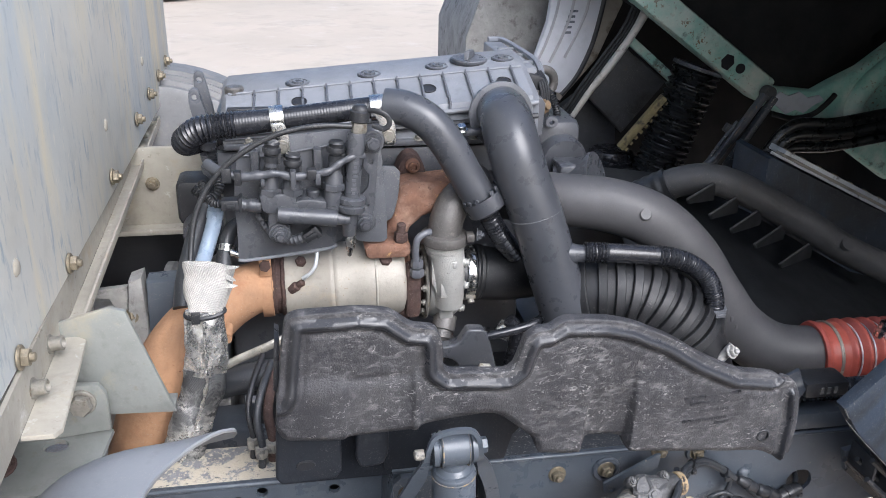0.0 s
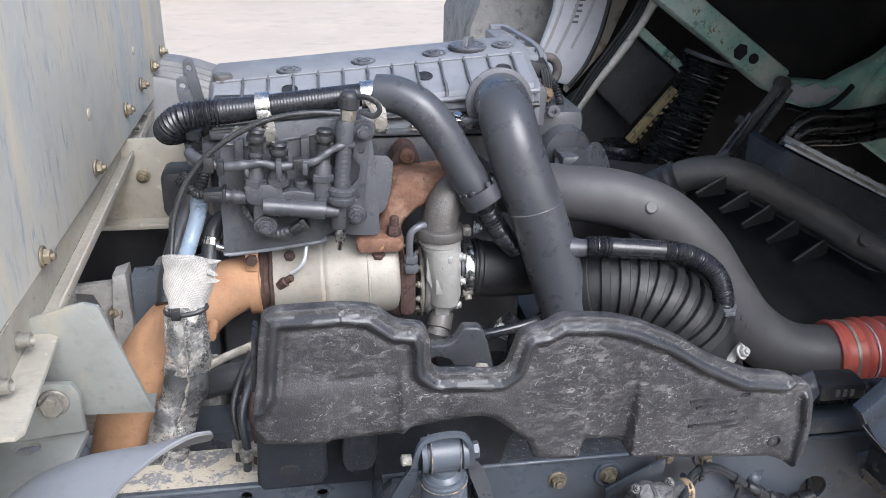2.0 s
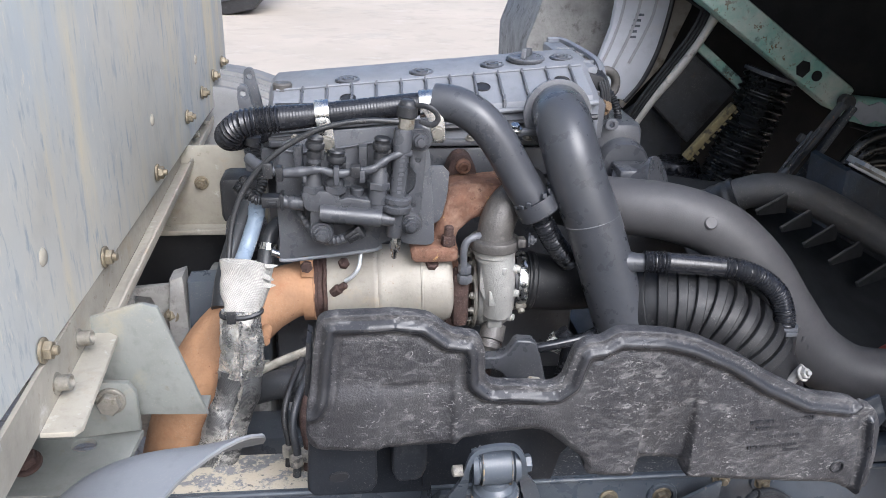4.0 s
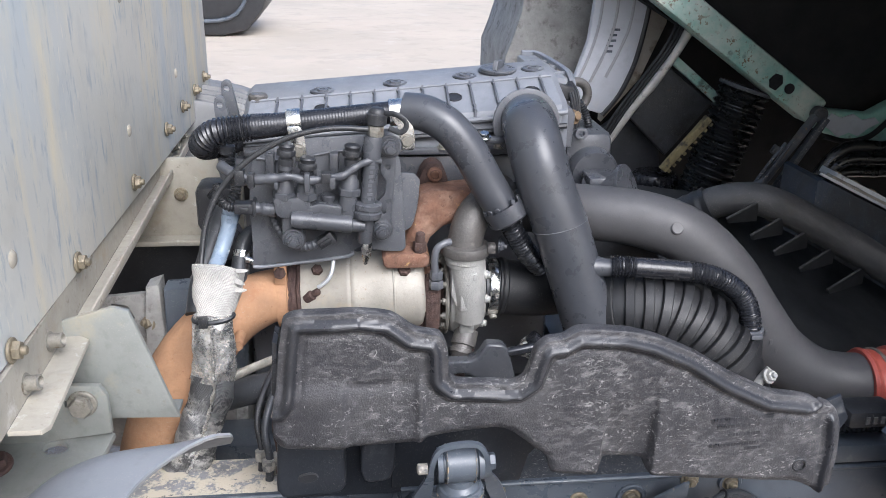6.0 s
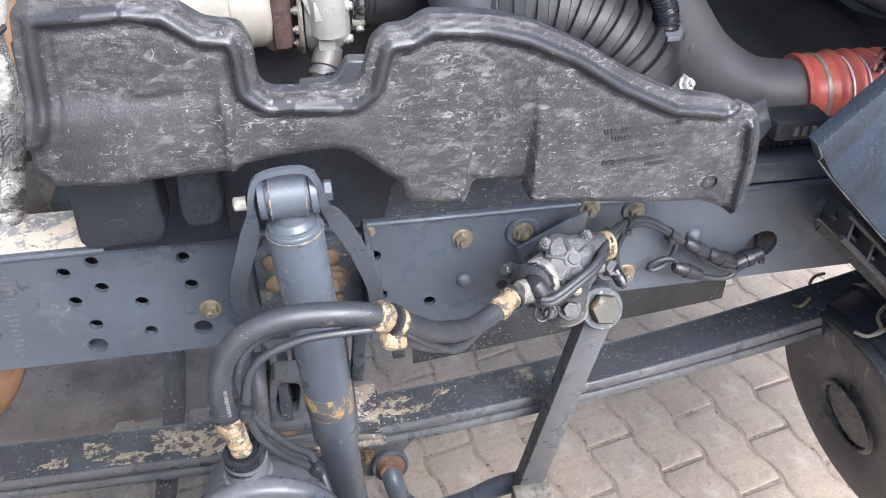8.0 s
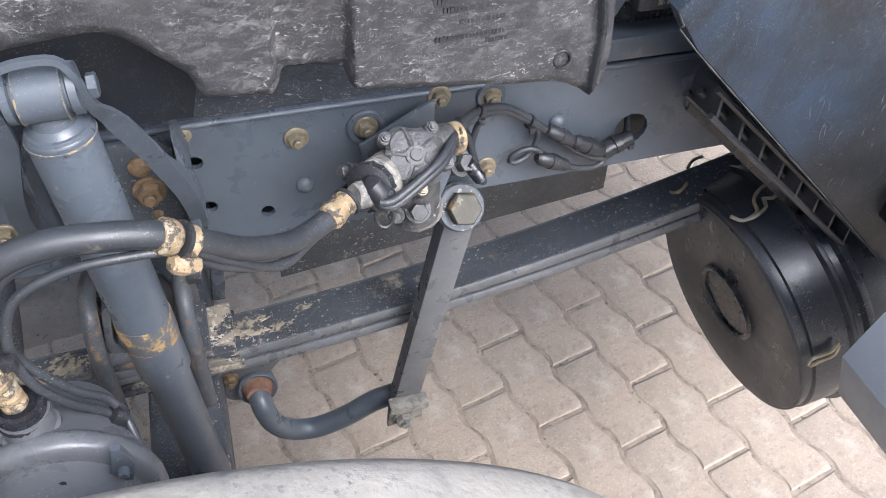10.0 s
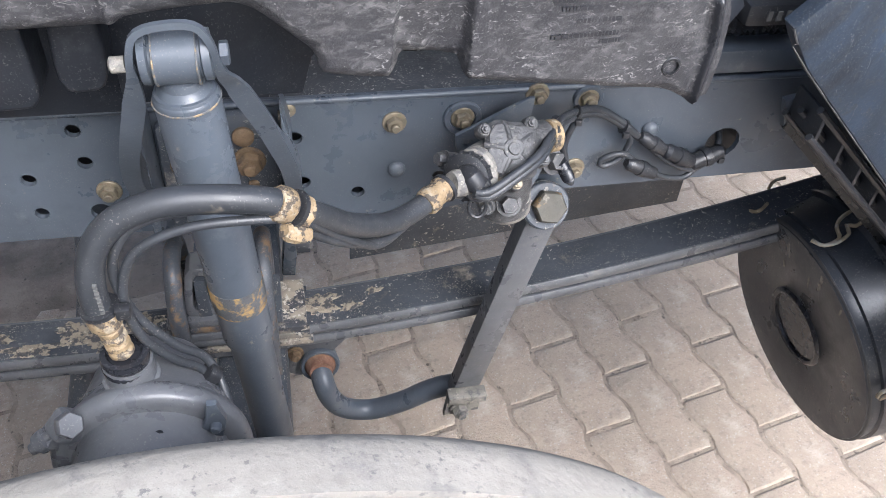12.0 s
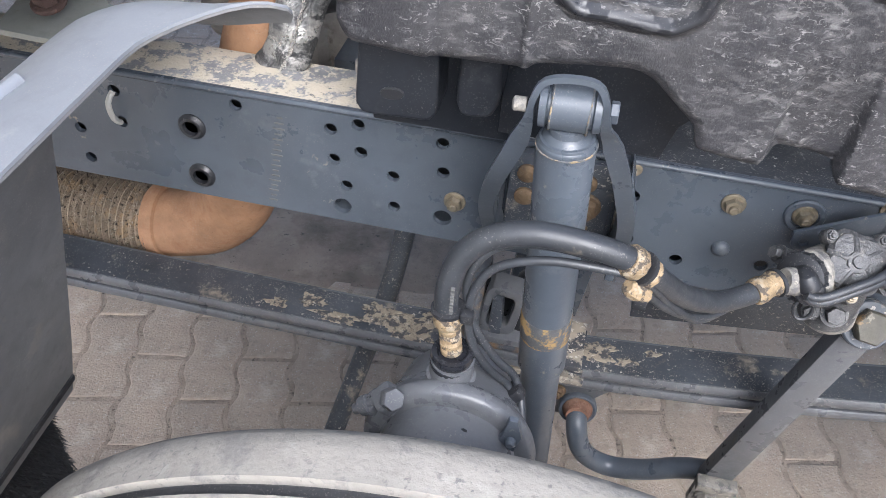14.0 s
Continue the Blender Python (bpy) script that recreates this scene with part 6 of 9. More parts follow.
# gearbox bell housing
gearbox = thing("gearbox", "dull grey cast gearbox housing behind the engine", "gearbox", (-0.35, 2.45, 0.9))
bm = bm_new()
lathe(bm, (-0.20, 2.58, 0.955), (-1, 0, 0), [(0, 0.22), (0.02, 0.225), (0.04, 0.21), (0.10, 0.19), (0.115, 0.205), (0.13, 0.205), (0.135, 0.17), (0.35, 0.14)], 40)
part("bell_housing", bm, M_ALU_DULL, gearbox)
bm = bm_new()
prism(bm, [(-0.318, 1.255), (-0.19, 1.262), (-0.19, 1.10), (-0.325, 1.09)], 2.315, 2.36, 0.006)
part("cover_plate", bm, M_CHASSIS, gearbox, "grey painted cover")
bm = bm_new()
prism(bm, [(-0.352, 1.20), (-0.345, 1.262), (-0.322, 1.270), (-0.320, 1.05), (-0.360, 1.04)], 2.308, 2.35, 0.005)
part("cover_flange", bm, M_ALU_DULL, gearbox, "pale cast flange")
bm = bm_new()
prism(bm, [(-0.47, 1.232), (-0.352, 1.242), (-0.352, 1.04), (-0.47, 1.02)], 2.335, 2.345, 0.003, [[(-0.412, 1.222), (-0.385, 1.218), (-0.376, 1.195), (-0.392, 1.165), (-0.415, 1.172)]])
part("casting_web", bm, M_ALU_DULL, gearbox, "cast web with a triangular window")
piece("bolt", BOLT_MESH, gearbox, aim((-0.345, 2.318, 1.195), (-0.7, -0.7, 0.2)))
bm = bm_new()
tube(bm, [(-0.21, 2.33, 1.34), (-0.24, 2.33, 1.31), (-0.245, 2.32, 1.27), (-0.23, 2.31, 1.25)], 0.010, 0.008, 12)
whole("rusty_pipe", bm, M_RUST, "short bent rusty pipe beside the gearbox", "pipe")
bm = bm_new()
tube(bm, [(-0.24, 2.13, 1.145), (-0.18, 2.16, 1.175), (-0.10, 2.18, 1.20), (0.0, 2.22, 1.23)], 0.0075, 0.02, 12, flat=0.5)
whole("support_strut", bm, M_DULL_ZINC, "dull grey flat support strut", "strut")
bm = bm_new()
tube(bm, [(-0.29, 2.20, 1.085), (-0.22, 2.17, 1.125), (-0.15, 2.15, 1.155), (-0.05, 2.15, 1.17), (0.05, 2.18, 1.17)], 0.023, 0.02, 20)
whole("coolant_pipe", bm, M_HOSE, "thick grey rubber coolant pipe", "hose")

# small pipes between the foil sleeve and the side cover
for k, (x, y, r, mt) in enumerate(((-0.128, 2.035, 0.006, M_HOSE), (-0.112, 2.05, 0.0075, M_RUST_DARK), (-0.142, 2.06, 0.005, M_BLACK))):
    bm = bm_new()
    tube(bm, [(x, y, 1.066), (x + 0.002, y + 0.005, 1.10), (x - 0.004, y + 0.02, 1.14), (x + 0.004, y + 0.05, 1.17), (x + 0.02, y + 0.10, 1.19)], r, 0.008, 12)
    small = whole("fuel_pipe", bm, mt, ("thin grey fuel pipe", "rusty brown steel fuel pipe", "thin black fuel pipe")[k] + " rising from the chassis rail", "pipe", "fuel pipes")
    bm = bm_new()
    lathe_hex(bm, (x, y, 1.085), (0, 0, 1), 0, 0.016, r * 1.7)
    part("union_nut", bm, M_GRIMY, small)

# steering and block clutter below the turbocharger
engine_mount = thing("engine_mount", "blue-grey painted cast engine mount bracket", "engine mount", (0.2, 2.15, 1.06))
bm = bm_new()
prism(bm, rounded([(0.135, 1.06), (0.285, 1.06), (0.266, 1.12), (0.240, 1.222), (0.230, 1.230), (0.206, 1.232), (0.194, 1.212), (0.182, 1.204), (0.140, 1.203)], 1, 0.12), 2.122, 2.142, 0.004, [[(0.166 + 0.026 * math.cos(a), 1.162 + 0.020 * math.sin(a)) for a in (k * math.pi / 10 for k in range(20))]], seg=3)
part("bracket", bm, M_PUMP, engine_mount)
MOUNT_UP = (0.0, -0.62, 0.78)
bm = bm_new()
lathe(bm, (0.2335, 2.116, 1.150), MOUNT_UP, [(-0.012, 0.021), (0.003, 0.021), (0.0035, 0.018)], 24)
lathe_hex(bm, (0.2335, 2.116, 1.150), MOUNT_UP, 0.003, 0.016, 0.0165)
part("mount_bolt", bm, M_DULL_ZINC, engine_mount, "large pale hexagon bolt")
bm = bm_new()
bmesh.ops.create_icosphere(bm, subdivisions=3, radius=0.017)
crumple(bm, 0.009, 60)
bmesh.ops.translate(bm, vec=(0.285, 2.19, 1.188), verts=bm.verts)
whole("foil_scrap", bm, M_FOIL, "crumpled scrap of silver foil under the intake pipe", "foil", angle=15)
bm = bm_new()
tube(bm, [(0.18, 2.14, 1.20), (0.25, 2.13, 1.215), (0.31, 2.135, 1.225), (0.34, 2.15, 1.23)], 0.008, 0.01, 12)
tube(bm, [(0.285, 2.165, 1.222), (0.298, 2.165, 1.205), (0.300, 2.17, 1.17), (0.296, 2.18, 1.13)], 0.012, 0.01, 14)
whole("wiring_loom", bm, M_GLOSS, "black taped wiring below the turbocharger", "wiring")

# ---- scuffed black plastic side cover ----
cover = thing("side_cover", "scuffed black plastic side cover beside the engine", "cover", (0.25, 1.88, 1.13))
COVER_TOP = [(-0.091, 1.322), (-0.087, 1.335), (-0.082, 1.385), (-0.076, 1.424), (-0.064, 1.430), (0.004, 1.431), (0.046, 1.425), (0.072, 1.404), (0.101, 1.399), (0.109, 1.381), (0.110, 1.345), (0.121, 1.335),
             (0.192, 1.331), (0.204, 1.340), (0.215, 1.379), (0.228, 1.388), (0.247, 1.388), (0.266, 1.398), (0.326, 1.390), (0.368, 1.376), (0.420, 1.350), (0.475, 1.313), (0.533, 1.283), (0.591, 1.270), (0.631, 1.252),
             (0.644, 1.224), (0.648, 1.172)]
COVER_LOW = [(0.646, 1.122), (0.629, 1.120), (0.598, 1.141), (0.480, 1.160), (0.377, 1.179), (0.371, 1.199), (0.313, 1.211), (0.310, 1.189), (0.243, 1.200), (0.238, 1.226), (0.192, 1.266), (0.173, 1.274), (0.086, 1.263), (0.078, 1.259), (-0.010, 1.256), (-0.083, 1.260), (-0.093, 1.276)]
BEAD_END = [(0.628, 1.236), (0.634, 1.190), (0.630, 1.122)]


def swing(x):
    return max(0.0, x - 0.22) * 0.115


def blend(v, a, b):
    t = np.clip((v - a) / (b - a), 0, 1)
    return t * t * (3 - 2 * t)


def bead_at(pts):
    """Metres from the cover's upper edge, along which its bead runs; towards the front end the bead moves in."""
    d = far_from(pts, COVER_TOP[:-3])
    end = far_from(pts, BEAD_END)
    return np.where(pts[:, 0] > 0.585, np.minimum(np.abs(d - 0.014) , end + 0.001), np.abs(d - 0.014))


def cover_face(pts):
    x, z = pts[:, 0], pts[:, 1]
    y = 1.830 + np.maximum(0.0, x - 0.22) * 0.115
    off = bead_at(pts)
    fade = blend(z, 1.262, 1.335) * (x < 0.0) + (x >= 0.0)
    y -= 0.0085 * (1 - blend(off, 0.0015, 0.0085)) * fade
    y += 0.0028 * np.exp(-((off - 0.0125) / 0.0026) ** 2) * fade * (far_from(pts, COVER_TOP) > 0.014)
    y -= 0.0075 * (1 - blend(z, 1.322, 1.350)) * (1 - blend(x, 0.076, 0.090))
    y += 0.0055 * blend(x, -0.014, -0.005) * (1 - blend(x, 0.069, 0.080)) * (1 - blend(z, 1.336, 1.348))
    pocket = blend(x + 0.06 * (1.30 - z), 0.309, 0.316) * (1 - blend(x + 0.03 * (1.30 - z), 0.373, 0.381))
    y += 0.011 * pocket * (1 - blend(z, 1.205, 1.335))
    y -= 0.004 * blend(x + 0.03 * (1.30 - z), 0.377, 0.381) * (1 - blend(z, 1.25, 1.33))
    y += 0.004 * (1 - blend(far_from(pts, COVER_LOW), 0.0, 0.007))
    y += 0.0012 * np.sin(23 * x + 9 * z) + 0.0006 * np.sin(71 * x - 40 * z)
    return y


def cover_rim(x, z):
    low = z < 1.295 and x < 0.10
    return 0.060 if low else 0.034 if (z < 1.28 and x < 0.25) else 0.016


outline = rounded(rounded(COVER_TOP + COVER_LOW, 1, 0.14), 1, 0.25)
part("shell", moulded(outline, cover_face, cover_rim, 0.0032, second=lambda p: bead_at(p) < 0.0085), (M_PLASTIC, M_BEAD), cover, "scuffed and scratched moulded plastic", 50)
bm = bm_new()
lathe(bm, (0.592, 1.8715, 1.169), TO_EYE, [(0, 0.0105), (0.0045, 0.0105), (0.0055, 0.0095), (0.0055, 0.0078), (0.001, 0.0070), (0.001, 0)], 22)
part("eyelet", bm, M_BLACK, cover)
rng = random.Random(3)
for z, xs in ((1.252, (0.452, 0.540)), (1.242, (0.462, 0.505)), (1.229, (0.478, 0.520)), (1.214, (0.455, 0.525)), (1.206, (0.505, 0.528))):
    x = xs[0]
    while x < xs[1]:
        w = rng.choice((0.003, 0.004, 0.004, 0.007))
        y = 1.8262 + swing(x)
        bm = bm_new()
        box(bm, x, x + w - 0.0012, y - 0.0012, y + 0.002, z - 0.025 * (x - 0.45), z - 0.025 * (x - 0.45) + 0.0045)
        part("moulded_bar", bm, M_BEAD, cover)
        x += w
bm = bm_new()
prism(bm, [(0.628, 1.12), (0.660, 1.145), (0.690, 1.20), (0.672, 1.238), (0.645, 1.225)], 1.925, 1.931, 0.002)
part("end_web", bm, M_FOOT, cover, "black plastic web at the front end")
bm = bm_new()
prism(bm, [(-0.096, 1.318), (-0.088, 1.312), (-0.086, 1.385), (-0.091, 1.388)], 1.852, 1.895, 0.001)
part("edge_tab", bm, M_BEAD, cover)
for x0, x1, z0, z1, r in ((-0.104, -0.012, 1.130, 1.262, 0.006), (0.004, 0.053, 1.147, 1.262, 0.012)):
    bm = bm_new()
    prism(bm, rounded([(x0, z0), (x1, z0 + 0.004), (x1 - 0.002, z1), (x0 + 0.008, z1)], 2, 0.10 if r < 0.01 else 0.18), 1.903, 1.955, 0.005, seg=3)
    part("mounting_foot", bm, M_FOOT, cover)
bm = bm_new()
prism(bm, rounded([(-0.0735, 1.1555), (-0.0495, 1.1575), (-0.0495, 1.1695), (-0.0735, 1.1675)], 2), 1.9005, 1.9035)
part("oval_slot", bm, M_BLACK, cover)
bm = bm_new()
tube(bm, [(-0.0615 + 0.0118 * math.cos(a), 1.9025, 1.1625 + 0.0064 * math.sin(a) + 0.001 * math.cos(a)) for a in (k * math.pi / 12 for k in range(25))], 0.0016, smooth=False, sides=8)
part("slot_rim", bm, M_BEAD, cover)
bm = bm_new()
box(bm, -0.083, 0.078, 1.872, 1.950, 1.246, 1.258, 0.004)
part("underlip", bm, M_FOOT, cover)
bm = bm_new()
prism(bm, [(0.05, 1.106), (0.229, 1.108), (0.240, 1.15), (0.275, 1.19), (0.30, 1.20), (0.178, 1.27), (0.05, 1.27)], 1.947, 1.955, 0.002)
part("rear_skirt", bm, M_FOOT, cover)
bm = bm_new()
box(bm, -0.098, 0.062, 1.956, 1.964, 1.09, 1.27, 0.003)
part("rear_plate", bm, M_FOOT, cover)

# ---- shock absorber and its bracket ----
shock = thing("shock_absorber", "grey painted shock absorber with a rusty band", "shock absorber", (0.16, 1.85, 0.55))
top, low = Vector((0.1265, 1.822, 1.205)), Vector((0.166, 1.862, 0.52))
axis = (low - top).normalized()
bm = bm_new()
lathe(bm, top, axis, [(0.002, 0.016), (0.004, 0.026), (0.010, 0.0285), (0.345, 0.0285), (0.348, 0.026)], 36)
part("dust_tube", bm, M_CHASSIS, shock)
bm = bm_new()
lathe(bm, top, axis, [(0.252, 0.0287), (0.255, 0.0294), (0.285, 0.0294), (0.29, 0.0287)], 36)
part("rust_band", bm, material("rust_streaked_paint", (0.09, 0.095, 0.10), 0.6, 0.0, 0.2, 14, 0.3, 160, [((0.36, 0.24, 0.10), 45, 0.47, 0.08, 0.95)]), shock, "rust bloom round the tube")
bm = bm_new()
lathe(bm, top, axis, [(0.34, 0.024), (0.69, 0.024)], 32)
part("lower_tube", bm, M_CHASSIS, shock)
bm = bm_new()
lathe(bm, (0.1075, 1.818, 1.234), (1, 0, 0.04), [(0, 0.017), (0.0005, 0.0225), (0.0355, 0.0225), (0.036, 0.017)], 36)
part("eye", bm, M_CHASSIS, shock)
for x in (0.1085, 0.1425):
    bm = bm_new()
    ring = [(x, 1.818 + 0.0228 * math.cos(a), 1.2345 + 0.0228 * math.sin(a)) for a in (k * math.pi / 22 for k in range(45))]
    tube(bm, ring, lambda d, t: 0.0013 + 0.0005 * math.sin(d * 1900), smooth=False, sides=8, step=0.002)
    part("weld_ring", bm, M_WELD, shock, "bead of weld with rust")
bm = bm_new()
lathe(bm, (0.097, 1.818, 1.2335), (1, 0, 0.04), [(0, 0.014), (0.0008, 0.0210), (0.007, 0.0215), (0.0085, 0.0180), (0.0485, 0.0180), (0.050, 0.0215), (0.0562, 0.0210), (0.057, 0.014)], 36)
part("bush", bm, M_CHASSIS, shock)
bm = bm_new()
lathe(bm, top + axis * 0.004, axis, [(-0.014, 0.014), (-0.012, 0.017), (-0.006, 0.0185), (-0.003, 0.0225), (0.0, 0.0235), (0.003, 0.0275), (0.007, 0.0287), (0.011, 0.0285)], 36)
part("end_cap", bm, M_CHASSIS, shock)
bm = bm_new()
tube(bm, [top + axis * 0.013 + 0.0287 * (math.cos(a) * axis.orthogonal().normalized() + math.sin(a) * axis.cross(axis.orthogonal().normalized())) for a in (k * math.pi / 22 for k in range(45))], 0.0011, smooth=False, sides=6)
part("cap_seam", bm, M_WELD, shock)
bm = bm_new()
lathe(bm, (0.132, 1.797, 1.190), (0.05, -0.75, 0.5), [(-0.003, 0.0045), (0.0, 0.0042), (0.002, 0.003), (0.003, 0.001)], 12)
part("drain_pip", bm, M_CHASSIS, shock)

arch = thing("shock_bracket", "grey painted forged fork bracket on the chassis rail", "bracket", (0.13, 1.95, 1.05))
bm = bm_new()


def strap(pts, width, thick):
    """A forged strap along pts, its front edge there; width (in y) and thick run with the share along it."""
    b = bm_new()
    path = spline(pts, 0.006)
    rows = []
    for k, p in enumerate(path):
        s_ = k / (len(path) - 1)
        t = path[min(k + 1, len(path) - 1)] - path[max(k - 1, 0)]
        n = Vector((-t.z, 0, t.x)).normalized() * thick(s_) / 2
        w = Vector((0, width(s_), 0))
        rows.append([b.verts.new(q) for q in (p - n, p + n, p + n + w, p - n + w)])
    for r0, r1 in zip(rows, rows[1:]):
        for j in range(4):
            b.faces.new((r0[j], r0[(j + 1) % 4], r1[(j + 1) % 4], r1[j]))
    b.faces.new(rows[0][::-1])
    b.faces.new(rows[-1])
    bmesh.ops.bevel(b, geom=[e for e in b.edges if e.calc_face_angle(0) > 0.8], offset=0.0012, segments=2, affect="EDGES")
    return b


def fork_thick(s_):
    d = abs(s_ - 0.5) * 2
    return 0.0060 + 0.0135 * max(0.0, min(1.0, (d - 0.13) / 0.14)) - 0.002 * max(0.0, (d - 0.35) / 0.65)


bm.free()
part("fork", strap([(0.060, 1.965, 0.930), (0.054, 1.930, 0.985), (0.0515, 1.897, 1.040), (0.0575, 1.872, 1.088), (0.0685, 1.849, 1.133), (0.081, 1.829, 1.178), (0.0885, 1.812, 1.216), (0.0905, 1.803, 1.240), (0.096, 1.80, 1.260), (0.106, 1.80, 1.2675), (0.122, 1.80, 1.2705), (0.138, 1.80, 1.2705),
                    (0.148, 1.80, 1.266), (0.1545, 1.80, 1.254), (0.157, 1.803, 1.240), (0.160, 1.812, 1.218), (0.168, 1.829, 1.195), (0.186, 1.855, 1.140), (0.198, 1.878, 1.092), (0.208, 1.900, 1.045), (0.212, 1.932, 0.985), (0.208, 1.965, 0.935)], lambda s_: 0.006 + 0.034 * smooth_step((abs(2 * s_ - 1) - 0.42) / 0.3), fork_thick), M_CHASSIS, arch)
bm = bm_new()
prism(bm, [(0.203, 0.93), (0.214, 0.93), (0.214, 1.05), (0.203, 1.10)], 1.93, 1.997, 0.002)
part("cheek", bm, M_CHASSIS, arch)
bm = bm_new()
prism(bm, [(0.052, 0.93), (0.062, 0.93), (0.062, 1.10), (0.052, 1.05)], 1.93, 1.997, 0.002)
part("cheek", bm, M_CHASSIS, arch)
bm = bm_new()
prism(bm, [(0.066, 0.90), (0.198, 0.90), (0.198, 1.045), (0.185, 1.058), (0.08, 1.058), (0.066, 1.045)], 1.986, 1.998, 0.003)
part("back_plate", bm, M_LEAF, arch)
bm = bm_new()
prism(bm, [(0.160, 0.955), (0.193, 0.955), (0.193, 1.026), (0.168, 1.026)], 1.983, 1.9855, 0.001)
part("shim_plate", bm, M_LEAF, arch, "rusty muddy shim plate")
for x, z, r in ((0.160, 1.030, 0.0125), (0.088, 1.030, 0.0125), (0.088, 0.995, 0.0125), (0.166, 0.962, 0.0065), (0.172, 0.940, 0.011)):
    bm = bm_new()
    lathe(bm, (x, 1.986, z), TO_EYE, [(0, r), (0.004, r), (0.006, r * 0.75), (0.007, r * 0.3)], 18)
    part("rivet", bm, M_BROWN_RIVET, arch)
bm = bm_new()
bolt(bm, (0.164, 1.983, 0.998), TO_EYE, 0.0150, 1.25)
part("bolt", bm, M_BROWN_RIVET, arch, "rusty hexagon bolt")
bm = bm_new()
lathe(bm, (0.0860, 1.812, 1.233), (-1, 0, -0.04), [(0, 0.007), (0.011, 0.007), (0.012, 0.006), (0.013, 0.004)], 14)
part("pivot_nut", bm, M_GRIMY, arch, "worn zinc pivot bolt end")
bm = bm_new()
lathe_hex(bm, (0.160, 1.815, 1.2375), (1, 0, 0.04), 0, 0.0075, 0.0105)
part("pivot_head", bm, M_CHASSIS, arch)
bm = bm_new()
box(bm, 0.2005, 0.214, 1.990, 1.997, 0.90, 1.055, 0.001)
part("muddy_edge", bm, M_LEAF_MUD, arch)
bm = bm_new()
lathe(bm, (0.06, 2.06, 0.885), (1, 0, 0), [(0, 0.02), (0.002, 0.032), (0.16, 0.032), (0.162, 0.02)], 24)
whole("cross_tube", bm, M_CHASSIS, "grey painted cross tube under the chassis rail", "tube")

# ---- leaf spring, axle, bump stop ----
def leaf_z(x):
    return 0.600 + (0.128 * (x + 0.1) ** 2 if x > -0.1 else 0.02 * (x + 0.1) ** 2)


def leaf(x0, x1, drop, thick, y0, y1):
    b = bm_new()
    rows, n = [], 40
    for k in range(n + 1):
        x = x0 + (x1 - x0) * k / n
        z = leaf_z(x) - drop
        rows.append([b.verts.new(p) for p in ((x, y0 + 0.003, z), (x, y0, z - 0.004), (x, y0, z - thick + 0.004), (x, y0 + 0.003, z - thick), (x, y1, z - thick), (x, y1, z))])
    for r0, r1 in zip(rows, rows[1:]):
        for j in range(6):
            b.faces.new((r0[j], r0[(j + 1) % 6], r1[(j + 1) % 6], r1[j]))
    b.faces.new(rows[0][::-1])
    b.faces.new(rows[-1])
    return b


spring = thing("leaf_spring", "dark painted leaf spring caked with dried mud", "leaf spring", (0.1, 2.09, 0.55))
part("upper_leaf", leaf(-1.3, 1.25, 0.0, 0.020, 2.055, 2.135), M_CHAMBER, spring)
part("lower_leaf", leaf(-1.1, 1.15, 0.026, 0.018, 2.055, 2.135), M_CHAMBER, spring)
b = bm_new()
for k in range(60):
    xa, xb = -1.29 + 2.53 * k / 60, -1.29 + 2.53 * (k + 1) / 60
    vs = [b.verts.new((x, y, leaf_z(x) + 0.0012)) for x, y in ((xa, 2.06), (xb, 2.06), (xb, 2.13), (xa, 2.13))]
    vt = [b.verts.new((v.co.x, v.co.y, v.co.z - 0.003)) for v in vs]
    b.faces.new(vs)
    for j in (0, 2):
        b.faces.new((vs[j], vt[j], vt[(j + 1) % 4], vs[(j + 1) % 4]))
bmesh.ops.remove_doubles(b, verts=b.verts, dist=0.0001)
part("grimy_top", b, M_LEAF, spring, "dark road grime along the top")


def mud_patch(x, y, a, c, seed, thick=0.0016):
    """A ragged flat crust of mud, about 2a long and 2c wide, on the upper leaf."""
    b = bm_new()
    rr = random.Random(seed)
    ph = [rr.uniform(0, 6.28) for _ in range(4)]
    n = 46
    loops = []
    for share, lift in ((1.0, 0.0), (0.93, thick), (0.5, thick * 1.3)):
        loop = []
        for k in range(n):
            w = 2 * math.pi * k / n
            r = share * (1 + 0.22 * math.sin(3 * w + ph[0]) + 0.16 * math.sin(5 * w + ph[1]) + 0.12 * math.sin(11 * w + ph[2]) + 0.09 * math.sin(17 * w + ph[3]) + rr.uniform(-0.05, 0.05))
            px, py = x + a * r * math.cos(w), min(2.1335, max(2.0565, y + c * r * math.sin(w)))
            loop.append(b.verts.new((px, py, leaf_z(px) + 0.001 + lift)))
        loops.append(loop)
    for r0, r1 in zip(loops, loops[1:]):
        for k in range(n):
            b.faces.new((r0[k], r0[(k + 1) % n], r1[(k + 1) % n], r1[k]))
    b.faces.new(loops[-1])
    return b


for k, (x, y, a, c) in enumerate(((-0.075, 2.085, 0.055, 0.030), (-0.13, 2.105, 0.030, 0.018), (-0.19, 2.075, 0.040, 0.012), (-0.245, 2.10, 0.022, 0.014), (-0.03, 2.11, 0.025, 0.018), (-0.30, 2.08, 0.018, 0.010), (0.235, 2.10, 0.034, 0.020), (0.285, 2.085, 0.016, 0.009), (0.325, 2.11, 0.012, 0.007))):
    part("mud_crust", mud_patch(x, y, a, c, k), M_MUD, spring, "crust of dried pale mud")
axle = thing("front_axle", "dark painted front axle with spring seat and bolts", "axle", (0.12, 2.0, 0.45))
bm = bm_new()
box(bm, 0.07, 0.18, 1.62, 2.85, 0.44, 0.545, 0.012)
part("beam", bm, M_LEAF, axle)
